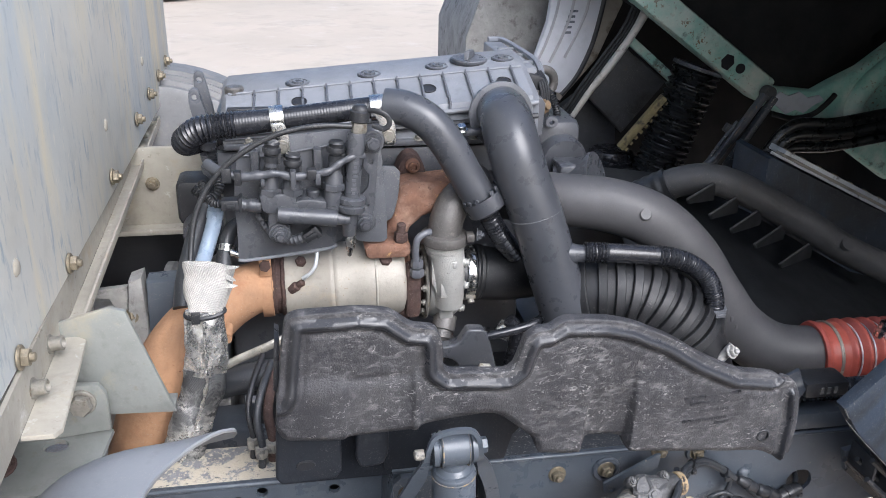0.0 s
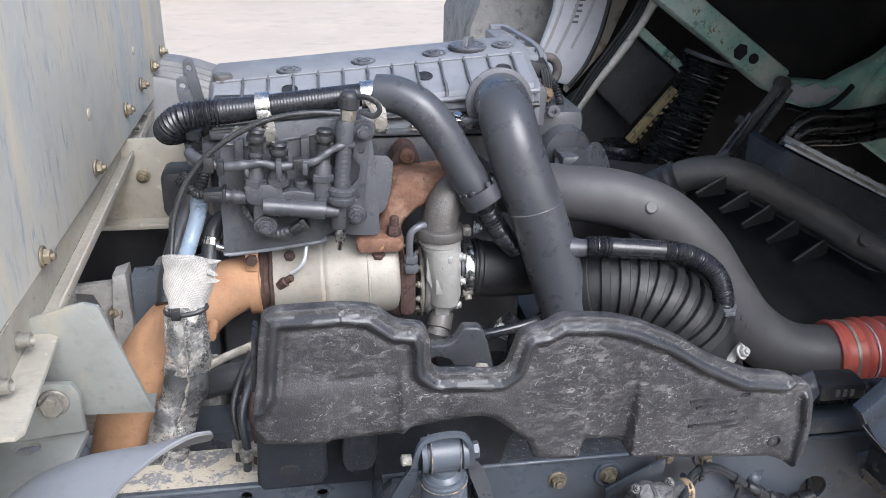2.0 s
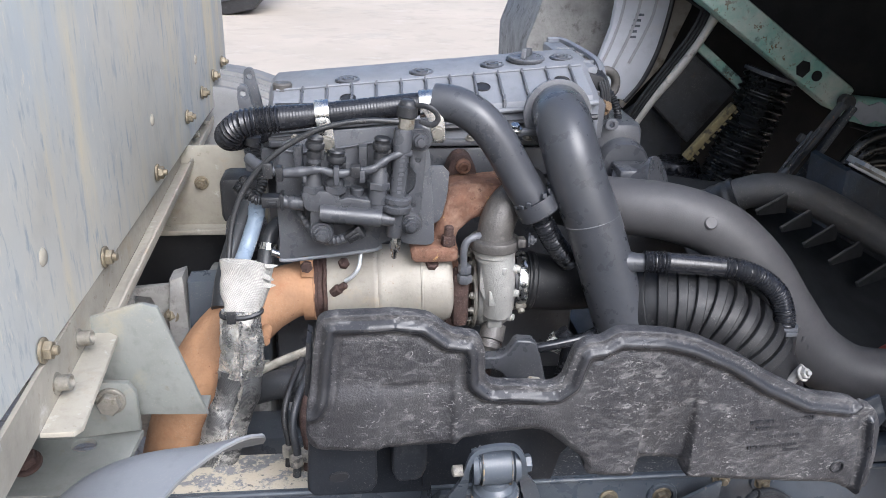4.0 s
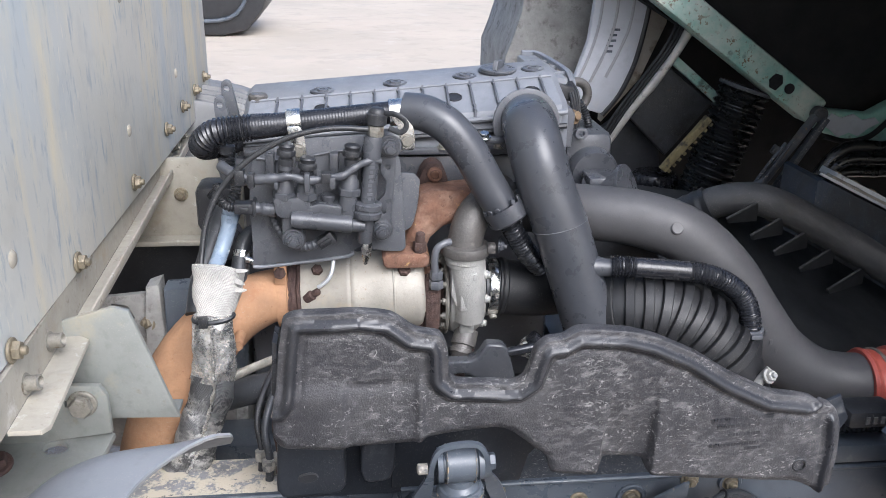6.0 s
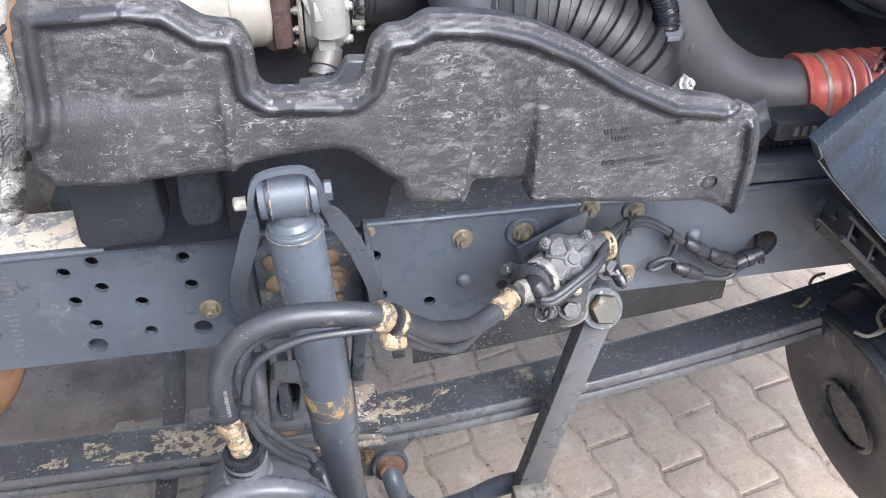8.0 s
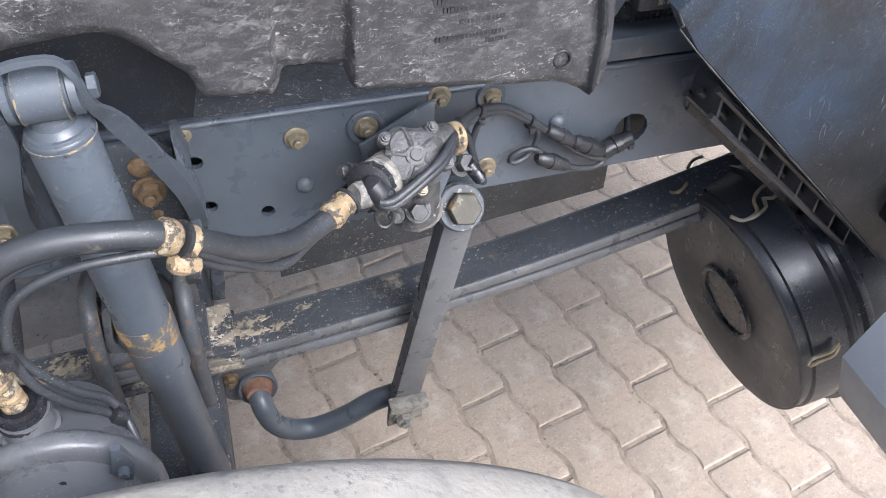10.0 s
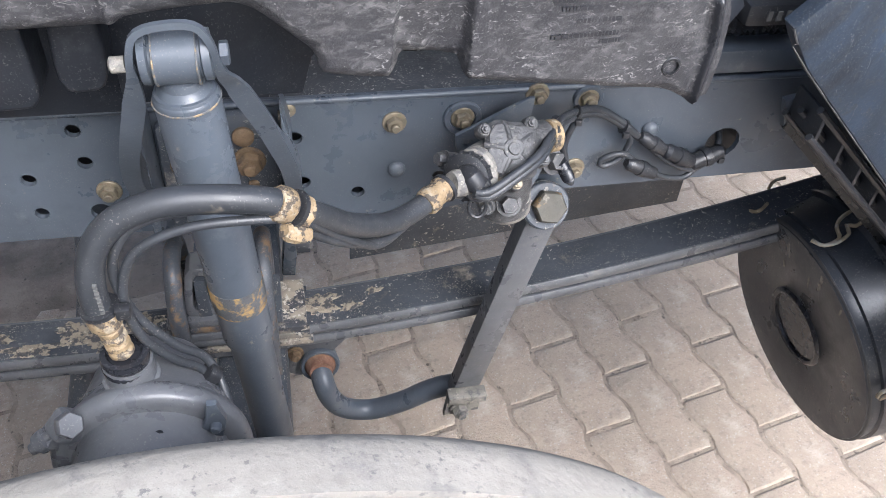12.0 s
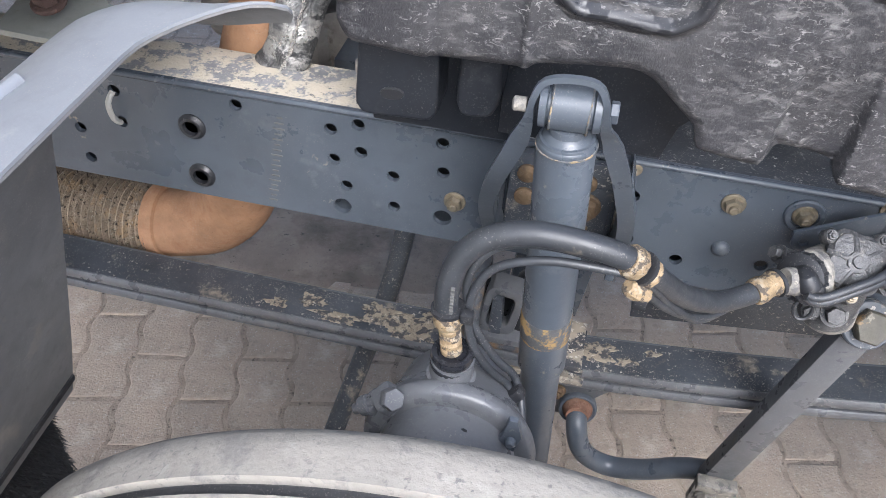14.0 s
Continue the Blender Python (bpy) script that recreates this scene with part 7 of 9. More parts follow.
bm = bm_new()
tube(bm, [(-0.128, 2.325, 0.66), (-0.151, 2.265, 0.50), (-0.190, 2.165, 0.345), (-0.228, 2.065, 0.20)], 0.0195, 0.03, 18)
part("steering_rod", bm, M_LEAF, axle, "dark painted steering rod")
bm = bm_new()
for k, z in enumerate((0.622, 0.606, 0.590)):
    box(bm, 0.02 - 0.004 * k, 0.215 + 0.004 * k, 2.045, 2.145, z - 0.004, z + 0.008, 0.002)
part("spring_seat", bm, M_LEAF_MUD, axle)
for x in (0.035, 0.160):
    bm = bm_new()
    tube(bm, [(x, 2.03, 0.46), (x, 2.03, 0.62), (x, 2.035, 0.70), (x, 2.06, 0.745), (x, 2.09, 0.755), (x, 2.13, 0.745), (x, 2.155, 0.70), (x, 2.16, 0.5)], 0.0125, 0.015, 14)
    part("u_bolt", bm, M_UBOLT, axle, "grey U-bolt rusting on top")
bm = bm_new()
prism(bm, [(0.06, 0.635), (0.18, 0.635), (0.18, 0.66), (0.082, 0.66), (0.078, 0.74), (0.062, 0.74)], 2.05, 2.13, 0.004)
part("stop_bracket", bm, M_LEAF, axle)
bm = bm_new()
prism(bm, rounded([(0.040, 0.664), (0.100, 0.664), (0.112, 0.756), (0.054, 0.764)], 2, 0.14), 2.052, 2.088, 0.003, [rounded([(0.054, 0.680), (0.088, 0.680), (0.098, 0.742), (0.064, 0.748)], 2, 0.14)])
part("stop_frame", bm, M_CHAMBER, axle, "rounded grey steel stop frame")
bm = bm_new()
box(bm, 0.046, 0.106, 2.076, 2.084, 0.668, 0.752, 0.002)
part("stop_rubber", bm, M_BOOT, axle, "black rubber in the stop frame")
for k in range(4):
    bm = bm_new()
    box(bm, 0.012 + 0.004 * (k % 2), 0.130 - 0.003 * (k % 3), 2.043 - 0.002 * (k % 2), 2.146, 0.606 + 0.0155 * k, 0.6195 + 0.0155 * k, 0.0022)
    part("spacer_plate", bm, M_UBOLT if k == 2 else M_CHAMBER, axle, "grey spring packing plate")
bm = bm_new()
lathe(bm, (0.115, 2.10, 0.66), (0, 0, 1), [(0, 0.036), (0.03, 0.038), (0.06, 0.032), (0.09, 0.022), (0.10, 0.01)], 24)
part("bump_stop", bm, M_RUBBER, axle, "black rubber bump stop")

# ---- anti-roll bar and link ----
arb = thing("anti_roll_bar", "blue-grey painted anti-roll bar with a rusty bush", "anti-roll bar", (0.33, 2.1, 0.33))
bm = bm_new()
tube(bm, [(0.231, 2.19, 0.455), (0.2325, 2.108, 0.449), (0.2355, 2.080, 0.436), (0.247, 2.074, 0.398), (0.270, 2.078, 0.362), (0.315, 2.08, 0.345), (0.37, 2.07, 0.372), (0.42, 2.06, 0.412), (0.465, 2.05, 0.435)], 0.0185, 0.012, 20)
part("bar", bm, M_CHASSIS, arb)
BUSH_AXIS = (0.03, -0.98, 0.17)
bm = bm_new()
lathe(bm, (0.2325, 2.108, 0.449), BUSH_AXIS, [(-0.030, 0.030), (-0.004, 0.034), (0.0, 0.0335), (0.002, 0.0315), (0.001, 0.0275), (-0.006, 0.027)], 28)
part("bush_housing", bm, M_CHASSIS, arb, "grey bush housing")
bm = bm_new()
lathe(bm, (0.2325, 2.108, 0.449), BUSH_AXIS, [(-0.02, 0.020), (-0.004, 0.0265), (0.002, 0.0262), (0.007, 0.0225), (0.017, 0.0200)], 28)
part("bush", bm, M_RUST, arb, "rusty bush")
bm = bm_new()
prism(bm, rounded([(0.165, 0.50), (0.172, 0.415), (0.215, 0.405), (0.262, 0.475), (0.300, 0.515), (0.285, 0.545), (0.19, 0.55)], 2), 2.122, 2.19, 0.006)
part("saddle", bm, M_CHAMBER, arb, "muddy grey cast saddle")
for x, z in ((0.192, 0.475), (0.282, 0.530)):
    bm = bm_new()
    bolt(bm, (x, 2.122, z), TO_EYE, 0.011)
    part("saddle_bolt", bm, M_BROWN_RIVET, arb)
link = thing("drop_link", "flat grey painted steel drop link with worn bolts", "drop link", (0.5, 2.0, 0.45))
a, b_ = Vector((0.528, 1.972, 0.925)), Vector((0.462, 2.028, 0.440))
bm = bm_new()
prism(bm, [(0.443, 0.43), (0.487, 0.43), (0.556, 0.915), (0.512, 0.915)], -0.010, 0.018, 0.003)
for v in bm.verts:
    v.co.y += b_.y + (a.y - b_.y) * (v.co.z - b_.z) / (a.z - b_.z)
part("bar", bm, M_CHAMBER, link)
LA = Vector((0.05, -0.8, 0.5)).normalized()
LC = Vector((0.5265, 1.962, 0.910))
bm = bm_new()
lathe(bm, LC, LA, [(-0.045, 0.024), (-0.012, 0.025), (-0.011, 0.0305), (0.0, 0.0315), (0.002, 0.0315), (0.004, 0.0295)], 32)
part("bush", bm, M_LEAF, link)
bm = bm_new()
lathe(bm, LC, LA, [(-0.011, 0.029), (-0.010, 0.0322), (-0.006, 0.0322), (-0.005, 0.029)], 32)
part("rubber_ring", bm, M_BLACK, link)
bm = bm_new()
lathe_hex(bm, LC + LA * 0.004, LA, 0, 0.018, 0.0225)
part("bolt", bm, material("rusting_painted_bolt", (0.075, 0.07, 0.056), 0.7, 0.0, 0.25, 30, 0.2, 200, [((0.34, 0.21, 0.09), 30, 0.52, 0.08, 0.9), ((0.24, 0.22, 0.18), 70, 0.62, 0.08, 0.9)]), link, "large bolt head rusting on one side")
bm = bm_new()
prism(bm, [(0.432, 0.405), (0.492, 0.412), (0.495, 0.465), (0.47, 0.47), (0.438, 0.468)], 2.006, 2.016, 0.002)
box(bm, 0.435, 0.50, 1.992, 2.016, 0.452, 0.470, 0.003)
bolt(bm, (0.459, 2.006, 0.425), TO_EYE, 0.014, 1.3)
part("clevis", bm, M_GRIMY, link, "dirty clevis and nut")

# ---- brake chamber, hose and relay valve ----
chamber = thing("brake_chamber", "grey painted brake chamber with a bolted clamp band", "brake chamber", (0.066, 1.64, 0.84))
C = Vector((0.068, 1.645, 0.9385))
A = (0.02, -1, 0.06)
bm = bm_new()
lathe(bm, C, A, [(-0.012, 0.069), (0.010, 0.068), (0.014, 0.0675), (0.045, 0.0675), (0.060, 0.064), (0.074, 0.053), (0.082, 0.036), (0.085, 0.0)], 52)
part("front_dome", bm, M_CHAMBER, chamber, "grey dome with a green paint dab")
bm = bm_new()
lathe(bm, C, A, [(-0.10, 0.045), (-0.075, 0.060), (-0.045, 0.067), (-0.02, 0.077), (-0.010, 0.081), (0.0, 0.076)], 52)
part("rear_housing", bm, M_CHAMBER, chamber)
bm = bm_new()
lathe(bm, C, A, [(-0.0125, 0.073), (-0.0115, 0.080), (-0.007, 0.0845), (0.0, 0.0865), (0.007, 0.0845), (0.011, 0.080), (0.0115, 0.073)], 56)
part("clamp_band", bm, M_CHAMBER, chamber)
for p, w in (((0.006, 1.640, 0.998), 0.012), ((-0.006, 1.645, 0.980), 0.010)):
    bm = bm_new()
    m = aim(p, (-0.55, -0.35, 0.75))
    box(bm, -w, w, -0.012, 0.012, -0.014, 0.010, 0.005, m)
    part("clamp_ear", bm, M_CHAMBER, chamber)
bm = bm_new()
lathe_hex(bm, (0.010, 1.634, 1.006), (0.55, -0.55, 0.65), 0, 0.011, 0.0115)
part("clamp_bolt", bm, M_CHAMBER, chamber)
bm = bm_new()
lathe(bm, (-0.002, 1.642, 0.990), (-0.7, -0.1, -0.55), [(0, 0.006), (0.012, 0.006), (0.0125, 0.010), (0.021, 0.010), (0.0215, 0.006), (0.03, 0.0055)], 12)
part("clamp_nut", bm, M_CHAMBER, chamber)
bm = bm_new()
lathe(bm, C + Vector((0.012, -0.064, 0.050)), (0.15, -0.65, 0.75), [(-0.001, 0.0055), (0.0012, 0.0055), (0.0012, 0.0035), (0.0, 0.0035)], 16)
part("paint_dab", bm, material("green_paint_dab", (0.05, 0.25, 0.10), 0.5), chamber, "green paint ring")
bm = bm_new()
lathe(bm, C + Vector((0.016, -0.030, 0.0665)), (0.2, -0.1, 0.97), [(-0.002, 0.0042), (0.0008, 0.0038), (0.0010, 0.0)], 7)
part("paint_chip", bm, M_BOOT, chamber, "dark chipped spot")
bm = bm_new()
lathe(bm, (0.060, 1.672, 1.000), (0.0, 0.05, 1), [(-0.01, 0.026), (0, 0.024), (0.014, 0.024), (0.016, 0.021), (0.034, 0.021)], 22)
part("inlet_boss", bm, M_CHAMBER, chamber)

air_hose = thing("brake_hose", "thick black rubber brake hose arching to the relay valve", "hose", (0.06, 1.675, 1.05))
bm = bm_new()
tube(bm, [(0.052, 1.674, 1.085), (0.049, 1.677, 1.115), (0.056, 1.685, 1.150), (0.078, 1.69, 1.175), (0.112, 1.692, 1.187), (0.155, 1.694, 1.185), (0.196, 1.70, 1.172), (0.228, 1.723, 1.135), (0.258, 1.752, 1.095), (0.295, 1.785, 1.063), (0.33, 1.813, 1.054), (0.358, 1.835, 1.058)], 0.0112, 0.008, 20)
part("hose", bm, M_HOSE, air_hose)
bm = bm_new()
for z in (1.048, 1.057, 1.066, 1.075):
    lathe(bm, (0.058 - (z - 1.048) * 0.12, 1.673, z), (-0.1, 0, 1), [(-0.0045, 0.0085), (-0.002, 0.0105), (0.002, 0.0105), (0.0045, 0.0085)], 16)
lathe(bm, (0.053, 1.674, 1.082), (-0.12, 0.02, 1), [(-0.004, 0.011), (0, 0.0138), (0.012, 0.0138), (0.016, 0.0122)], 14)
part("lower_fitting", bm, M_FITTING, air_hose, "mud-crusted brass hose fitting")
bm = bm_new()
lathe(bm, (0.0595, 1.673, 1.026), (0, 0, 1), [(0, 0.0185), (0.002, 0.0205), (0.006, 0.0208), (0.008, 0.0190), (0.012, 0.0190), (0.014, 0.0205), (0.019, 0.0195), (0.0195, 0.0150), (0.0165, 0.0130)], 26)
part("union_nut", bm, M_GLOSS, air_hose)
bm = bm_new()
d0 = Vector((0.72, 0.32, -0.62))
lathe(bm, (0.194, 1.698, 1.174), d0, [(0, 0.0122), (0.003, 0.0148), (0.013, 0.0148), (0.016, 0.0125)], 10)
part("hose_clip", bm, M_FITTING, air_hose, "mud-crusted yellow hose clip")
bm = bm_new()
lathe(bm, (0.2085, 1.704, 1.161), d0, [(0, 0.0122), (0.004, 0.0142), (0.012, 0.0138)], 10)
part("hose_clip", bm, M_FITTING, air_hose, "mud-crusted yellow hose clip")
bm = bm_new()
lathe(bm, (0.199, 1.690, 1.151), d0, [(0, 0.006), (0.004, 0.0085), (0.024, 0.0085)], 8)
part("clip_lobe", bm, M_FITTING, air_hose)
bm = bm_new()
lathe(bm, (0.338, 1.818, 1.0545), (0.75, 0.62, 0.12), [(0, 0.0122), (0.003, 0.0142), (0.012, 0.0142), (0.015, 0.0125), (0.022, 0.0125), (0.024, 0.0142), (0.034, 0.013)], 12)
part("end_ferrule", bm, M_FITTING, air_hose, "corroded crimped ferrule")
for p, axv in (((0.2095, 1.704, 1.161), d0), ((0.362, 1.838, 1.057), (0.75, 0.62, 0.12)), ((0.0515, 1.675, 1.098), (-0.1, 0.02, 1))):
    bm = bm_new()
    lathe(bm, p, axv, [(-0.0025, 0.0142), (-0.002, 0.0156), (0.002, 0.0156), (0.0025, 0.0142)], 20)
    part("cable_tie", bm, M_BLACK, air_hose)
for p in ((0.070, 1.668, 1.099), (0.213, 1.693, 1.132)):
    bm = bm_new()
    box(bm, p[0] - 0.006, p[0] + 0.006, p[1] - 0.005, p[1] + 0.005, p[2] - 0.006, p[2] + 0.006, 0.002)
    part("tie_head", bm, M_BLACK, air_hose)
bars = [(0.0555, 1.6655, 1.098 + 0.0042 * k) for k in range(9)]
for k, p in enumerate(bars):
    bm = bm_new()
    box(bm, p[0] - 0.0016, p[0] + 0.0016, p[1] - 0.0008, p[1] + 0.002, p[2] - 0.0011, p[2] + 0.0011)
    part("printed_bar", bm, M_WHITE_PAINT, air_hose)
for k, pts in enumerate(([(0.131, 1.62, 0.90), (0.128, 1.66, 0.955), (0.118, 1.69, 0.985), (0.095, 1.685, 1.015), (0.075, 1.68, 1.055), (0.069, 1.682, 1.10), (0.083, 1.688, 1.14), (0.12, 1.69, 1.160), (0.165, 1.692, 1.163), (0.21, 1.70, 1.152), (0.245, 1.735, 1.098), (0.285, 1.775, 1.045), (0.32, 1.81, 1.038), (0.36, 1.84, 1.045), (0.385, 1.855, 1.03)],
                         [(0.139, 1.62, 0.89), (0.136, 1.665, 0.96), (0.122, 1.695, 0.995), (0.098, 1.69, 1.028), (0.073, 1.687, 1.075), (0.065, 1.69, 1.125), (0.085, 1.697, 1.16), (0.13, 1.698, 1.172), (0.19, 1.702, 1.160), (0.225, 1.715, 1.12), (0.262, 1.755, 1.068), (0.30, 1.79, 1.04), (0.34, 1.83, 1.042)])):
    bm = bm_new()
    tube(bm, pts, 0.0042, 0.008, 10)
    whole("sensor_cable", bm, M_HOSE, "thin grey sensor cable tied along the brake hose", "cable", "sensor cables")
bm = bm_new()
lathe(bm, (0.122, 1.688, 0.985), (0.5, 0, -0.6), [(-0.006, 0.010), (0.006, 0.010)], 14)
part("cable_tie", bm, M_BLACK, chamber)
bm = bm_new()
prism(bm, [(0.112, 0.978), (0.132, 0.972), (0.137, 0.995), (0.131, 1.018), (0.123, 1.018), (0.119, 0.995)], 1.628, 1.634, 0.0015)
lathe(bm, (0.1275, 1.628, 0.990), TO_EYE, [(0, 0.005), (0.005, 0.005), (0.007, 0.003)], 12)
part("cable_clip", bm, M_CHASSIS, chamber, "small steel cable clip")

relay = thing("relay_valve", "grimy cast relay valve with rusty bolts and hoses", "valve", (0.44, 1.92, 0.96))
ax = Vector((0.02, -0.70, 0.71)).normalized()
ctr = Vector((0.444, 1.888, 1.060))
u = Vector((1, 0, 0.0)) - ax * ax.x
u.normalize()
v = ax.cross(u)
bm = bm_new()
lathe(bm, ctr, ax, [(-0.075, 0.020), (-0.06, 0.028), (-0.012, 0.031), (-0.010, 0.034), (0.0, 0.0355), (0.004, 0.0355), (0.006, 0.032), (0.010, 0.030), (0.013, 0.020), (0.0145, 0.006)], 36)
for w_ in bm.verts:
    q = w_.co - ctr
    h = q.dot(ax)
    if h > -0.02:
        flat_ = q - ax * h
        ang = math.atan2(flat_.dot(v), flat_.dot(u))
        w_.co = ctr + ax * (h + 0.0012 * math.sin(5 * ang) * (h > 0)) + flat_ * (0.95 + 0.10 * math.cos(4 * ang - 2.4))
crumple(bm, 0.0012, 90)
part("upper_housing", bm, M_RELAY, relay, "ribbed cast cover in grimy grey")
bm = bm_new()
lathe(bm, ctr + ax * 0.010, ax, [(0, 0.013), (0.005, 0.0115), (0.006, 0.009), (0.0055, 0.007), (0.008, 0.0065), (0.0085, 0.0)], 14)
crumple(bm, 0.0008, 120)
part("cast_boss", bm, M_RELAY, relay)
for k in range(5):
    bm = bm_new()
    a0 = (0.6, 1.8, 2.9, 4.2, 5.4)[k]
    d = math.cos(a0) * u + math.sin(a0) * v
    tube(bm, [ctr + ax * 0.0125 + d * 0.008, ctr + ax * 0.0115 + d * 0.019, ctr + ax * 0.0060 + d * 0.031], 0.0034, 0.005, 8)
    crumple(bm, 0.0008, 140)
    part("cast_rib", bm, M_RELAY, relay)
for k, rusty in ((0.85, 0), (2.45, 1), (3.75, 0), (4.75, 1), (5.95, 0)):
    d = math.cos(k) * u + math.sin(k) * v
    bm = bm_new()
    lathe(bm, ctr + d * 0.0365 - ax * 0.012, ax, [(0, 0.0065), (0.002, 0.0085), (0.016, 0.0085), (0.018, 0.007)], 16)
    part("screw_boss", bm, M_RELAY, relay)
    bm = bm_new()
    bolt(bm, ctr + d * 0.0365 + ax * 0.006, ax, 0.0052, 1.25, True)
    part("bolt", bm, M_ZINC_YELLOW if k == 4.75 else M_RELAY, relay)
bm = bm_new()
lathe(bm, (0.456, 1.902, 1.062), (0.86, 0.28, -0.12), [(0, 0.020), (0.018, 0.019), (0.034, 0.019), (0.035, 0.0165), (0.05, 0.0165)], 26)
part("outlet_port", bm, M_RELAY, relay)
bm = bm_new()
lathe(bm, (0.491, 1.913, 1.057), (0.86, 0.28, -0.12), [(0, 0.0165), (0.001, 0.0185), (0.012, 0.0185), (0.013, 0.0165)], 26)
part("outlet_ring", bm, M_FITTING, relay, "pale corroded port ring")
bm = bm_new()
lathe(bm, (0.441, 1.905, 1.050), (0.12, 0.05, -1), [(0, 0.030), (0.02, 0.034), (0.05, 0.033), (0.065, 0.030), (0.072, 0.032), (0.085, 0.031)], 30)
part("lower_housing", bm, M_RELAY, relay)
bm = bm_new()
lathe(bm, (0.4515, 1.909, 0.983), (0.12, 0.05, -1), [(0, 0.0285), (0.001, 0.030), (0.022, 0.030), (0.026, 0.027)], 32)
part("silencer", bm, M_GRIMY, relay, "pale dirty exhaust silencer")
side = Vector((-0.62, -0.72, 0.25)).normalized()
bm = bm_new()
lathe(bm, (0.413, 1.888, 1.040), side, [(-0.02, 0.026), (0.018, 0.026), (0.020, 0.024), (0.026, 0.024)], 30)
part("solenoid_port", bm, M_GRIMY, relay, "pale corroded side port")
bm = bm_new()
P0 = Vector((0.413, 1.888, 1.040)) + side * 0.026
lathe(bm, P0, side, [(0, 0.0245), (0.002, 0.0265), (0.011, 0.0265), (0.013, 0.023), (0.016, 0.014)], 30)
cap = part("lock_ring", bm, M_BLACK, relay, "black bayonet ring of the plug")
for k in range(14):
    bm = bm_new()
    a0 = k * math.pi / 7
    e1 = side.orthogonal().normalized()
    d = math.cos(a0) * e1 + math.sin(a0) * side.cross(e1)
    tube(bm, [P0 + side * 0.003 + d * 0.0262, P0 + side * 0.011 + d * 0.0262], 0.0022, smooth=False, sides=6)
    part("grip", bm, M_BLACK, cap)
bm = bm_new()
tube(bm, [(0.391, 1.862, 1.052), (0.390, 1.852, 1.060), (0.392, 1.845, 1.062), (0.397, 1.842, 1.054)], 0.0115, 0.004, 18)
lathe(bm, (0.4000, 1.848, 1.046), (-0.1, -0.95, 0.3), [(-0.010, 0.0125), (0.0, 0.0150), (0.005, 0.0152), (0.008, 0.0135), (0.0085, 0.0060), (0.0075, 0.0050), (0.0075, 0.0)], 26)
part("plug_boot", bm, M_BLACK, relay, "angled black cable boot")
bm = bm_new()
lathe(bm, (0.370, 1.845, 1.056), (0.88, 0.38, -0.28), [(0, 0.012), (0.006, 0.0145), (0.02, 0.0145), (0.022, 0.0165), (0.05, 0.0175)], 20)
part("inlet_fitting", bm, M_GRIMY, relay, "pale corroded inlet fitting")
for p, axv, r in (((0.446, 1.874, 0.996), (-0.1, -0.85, 0.5), 0.0105), ((0.420, 1.872, 0.996), (-0.3, -0.85, 0.4), 0.007), ((0.520, 1.948, 0.992), (0.3, -0.7, 0.55), 0.0115), ((0.372, 1.90, 1.045), (-0.8, -0.3, 0.4), 0.0075)):
    bm = bm_new()
    lathe(bm, Vector(p) - Vector(axv).normalized() * 0.03, axv, [(0, r * 1.25), (0.024, r * 1.25), (0.026, r * 1.4), (0.029, r * 1.4)], 18)
    part("port_neck", bm, M_RELAY, relay)
    bm = bm_new()
    lathe_hex(bm, p, axv, -0.001, r * 1.1, r)
    part("plug_screw", bm, M_RELAY, relay)
bm = bm_new()
tube(bm, [(0.524, 1.942, 0.998), (0.534, 1.944, 0.982), (0.545, 1.95, 0.962)], ribbed(0.0075, 0.004, 0.001), 0.001, 12)
part("braided_lead", bm, M_GLOSS, relay)
bm = bm_new()
prism(bm, [(0.404, 1.005), (0.412, 0.998), (0.49, 1.046), (0.492, 1.071), (0.484, 1.070), (0.402, 1.024)], 1.968, 1.973, 0.001, [ring_pts(0.4165, 1.0125, 0.005)])
part("mounting_plate", bm, M_CHASSIS, relay)
bm = bm_new()
prism(bm, [(0.466, 0.94), (0.488, 0.93), (0.513, 1.0), (0.505, 1.02), (0.482, 1.02)], 1.945, 1.951, 0.002)
part("mounting_leg", bm, M_CHASSIS, relay)
bm = bm_new()
tube(bm, [(0.4015 + 0.0095 * math.cos(a), 1.846 + 0.003 * math.sin(a), 1.021 + 0.0125 * math.sin(a)) for a in (k * math.pi / 10 for k in range(21))], 0.0024, smooth=False, sides=8)
part("cap_loop", bm, M_RUBBER, relay)

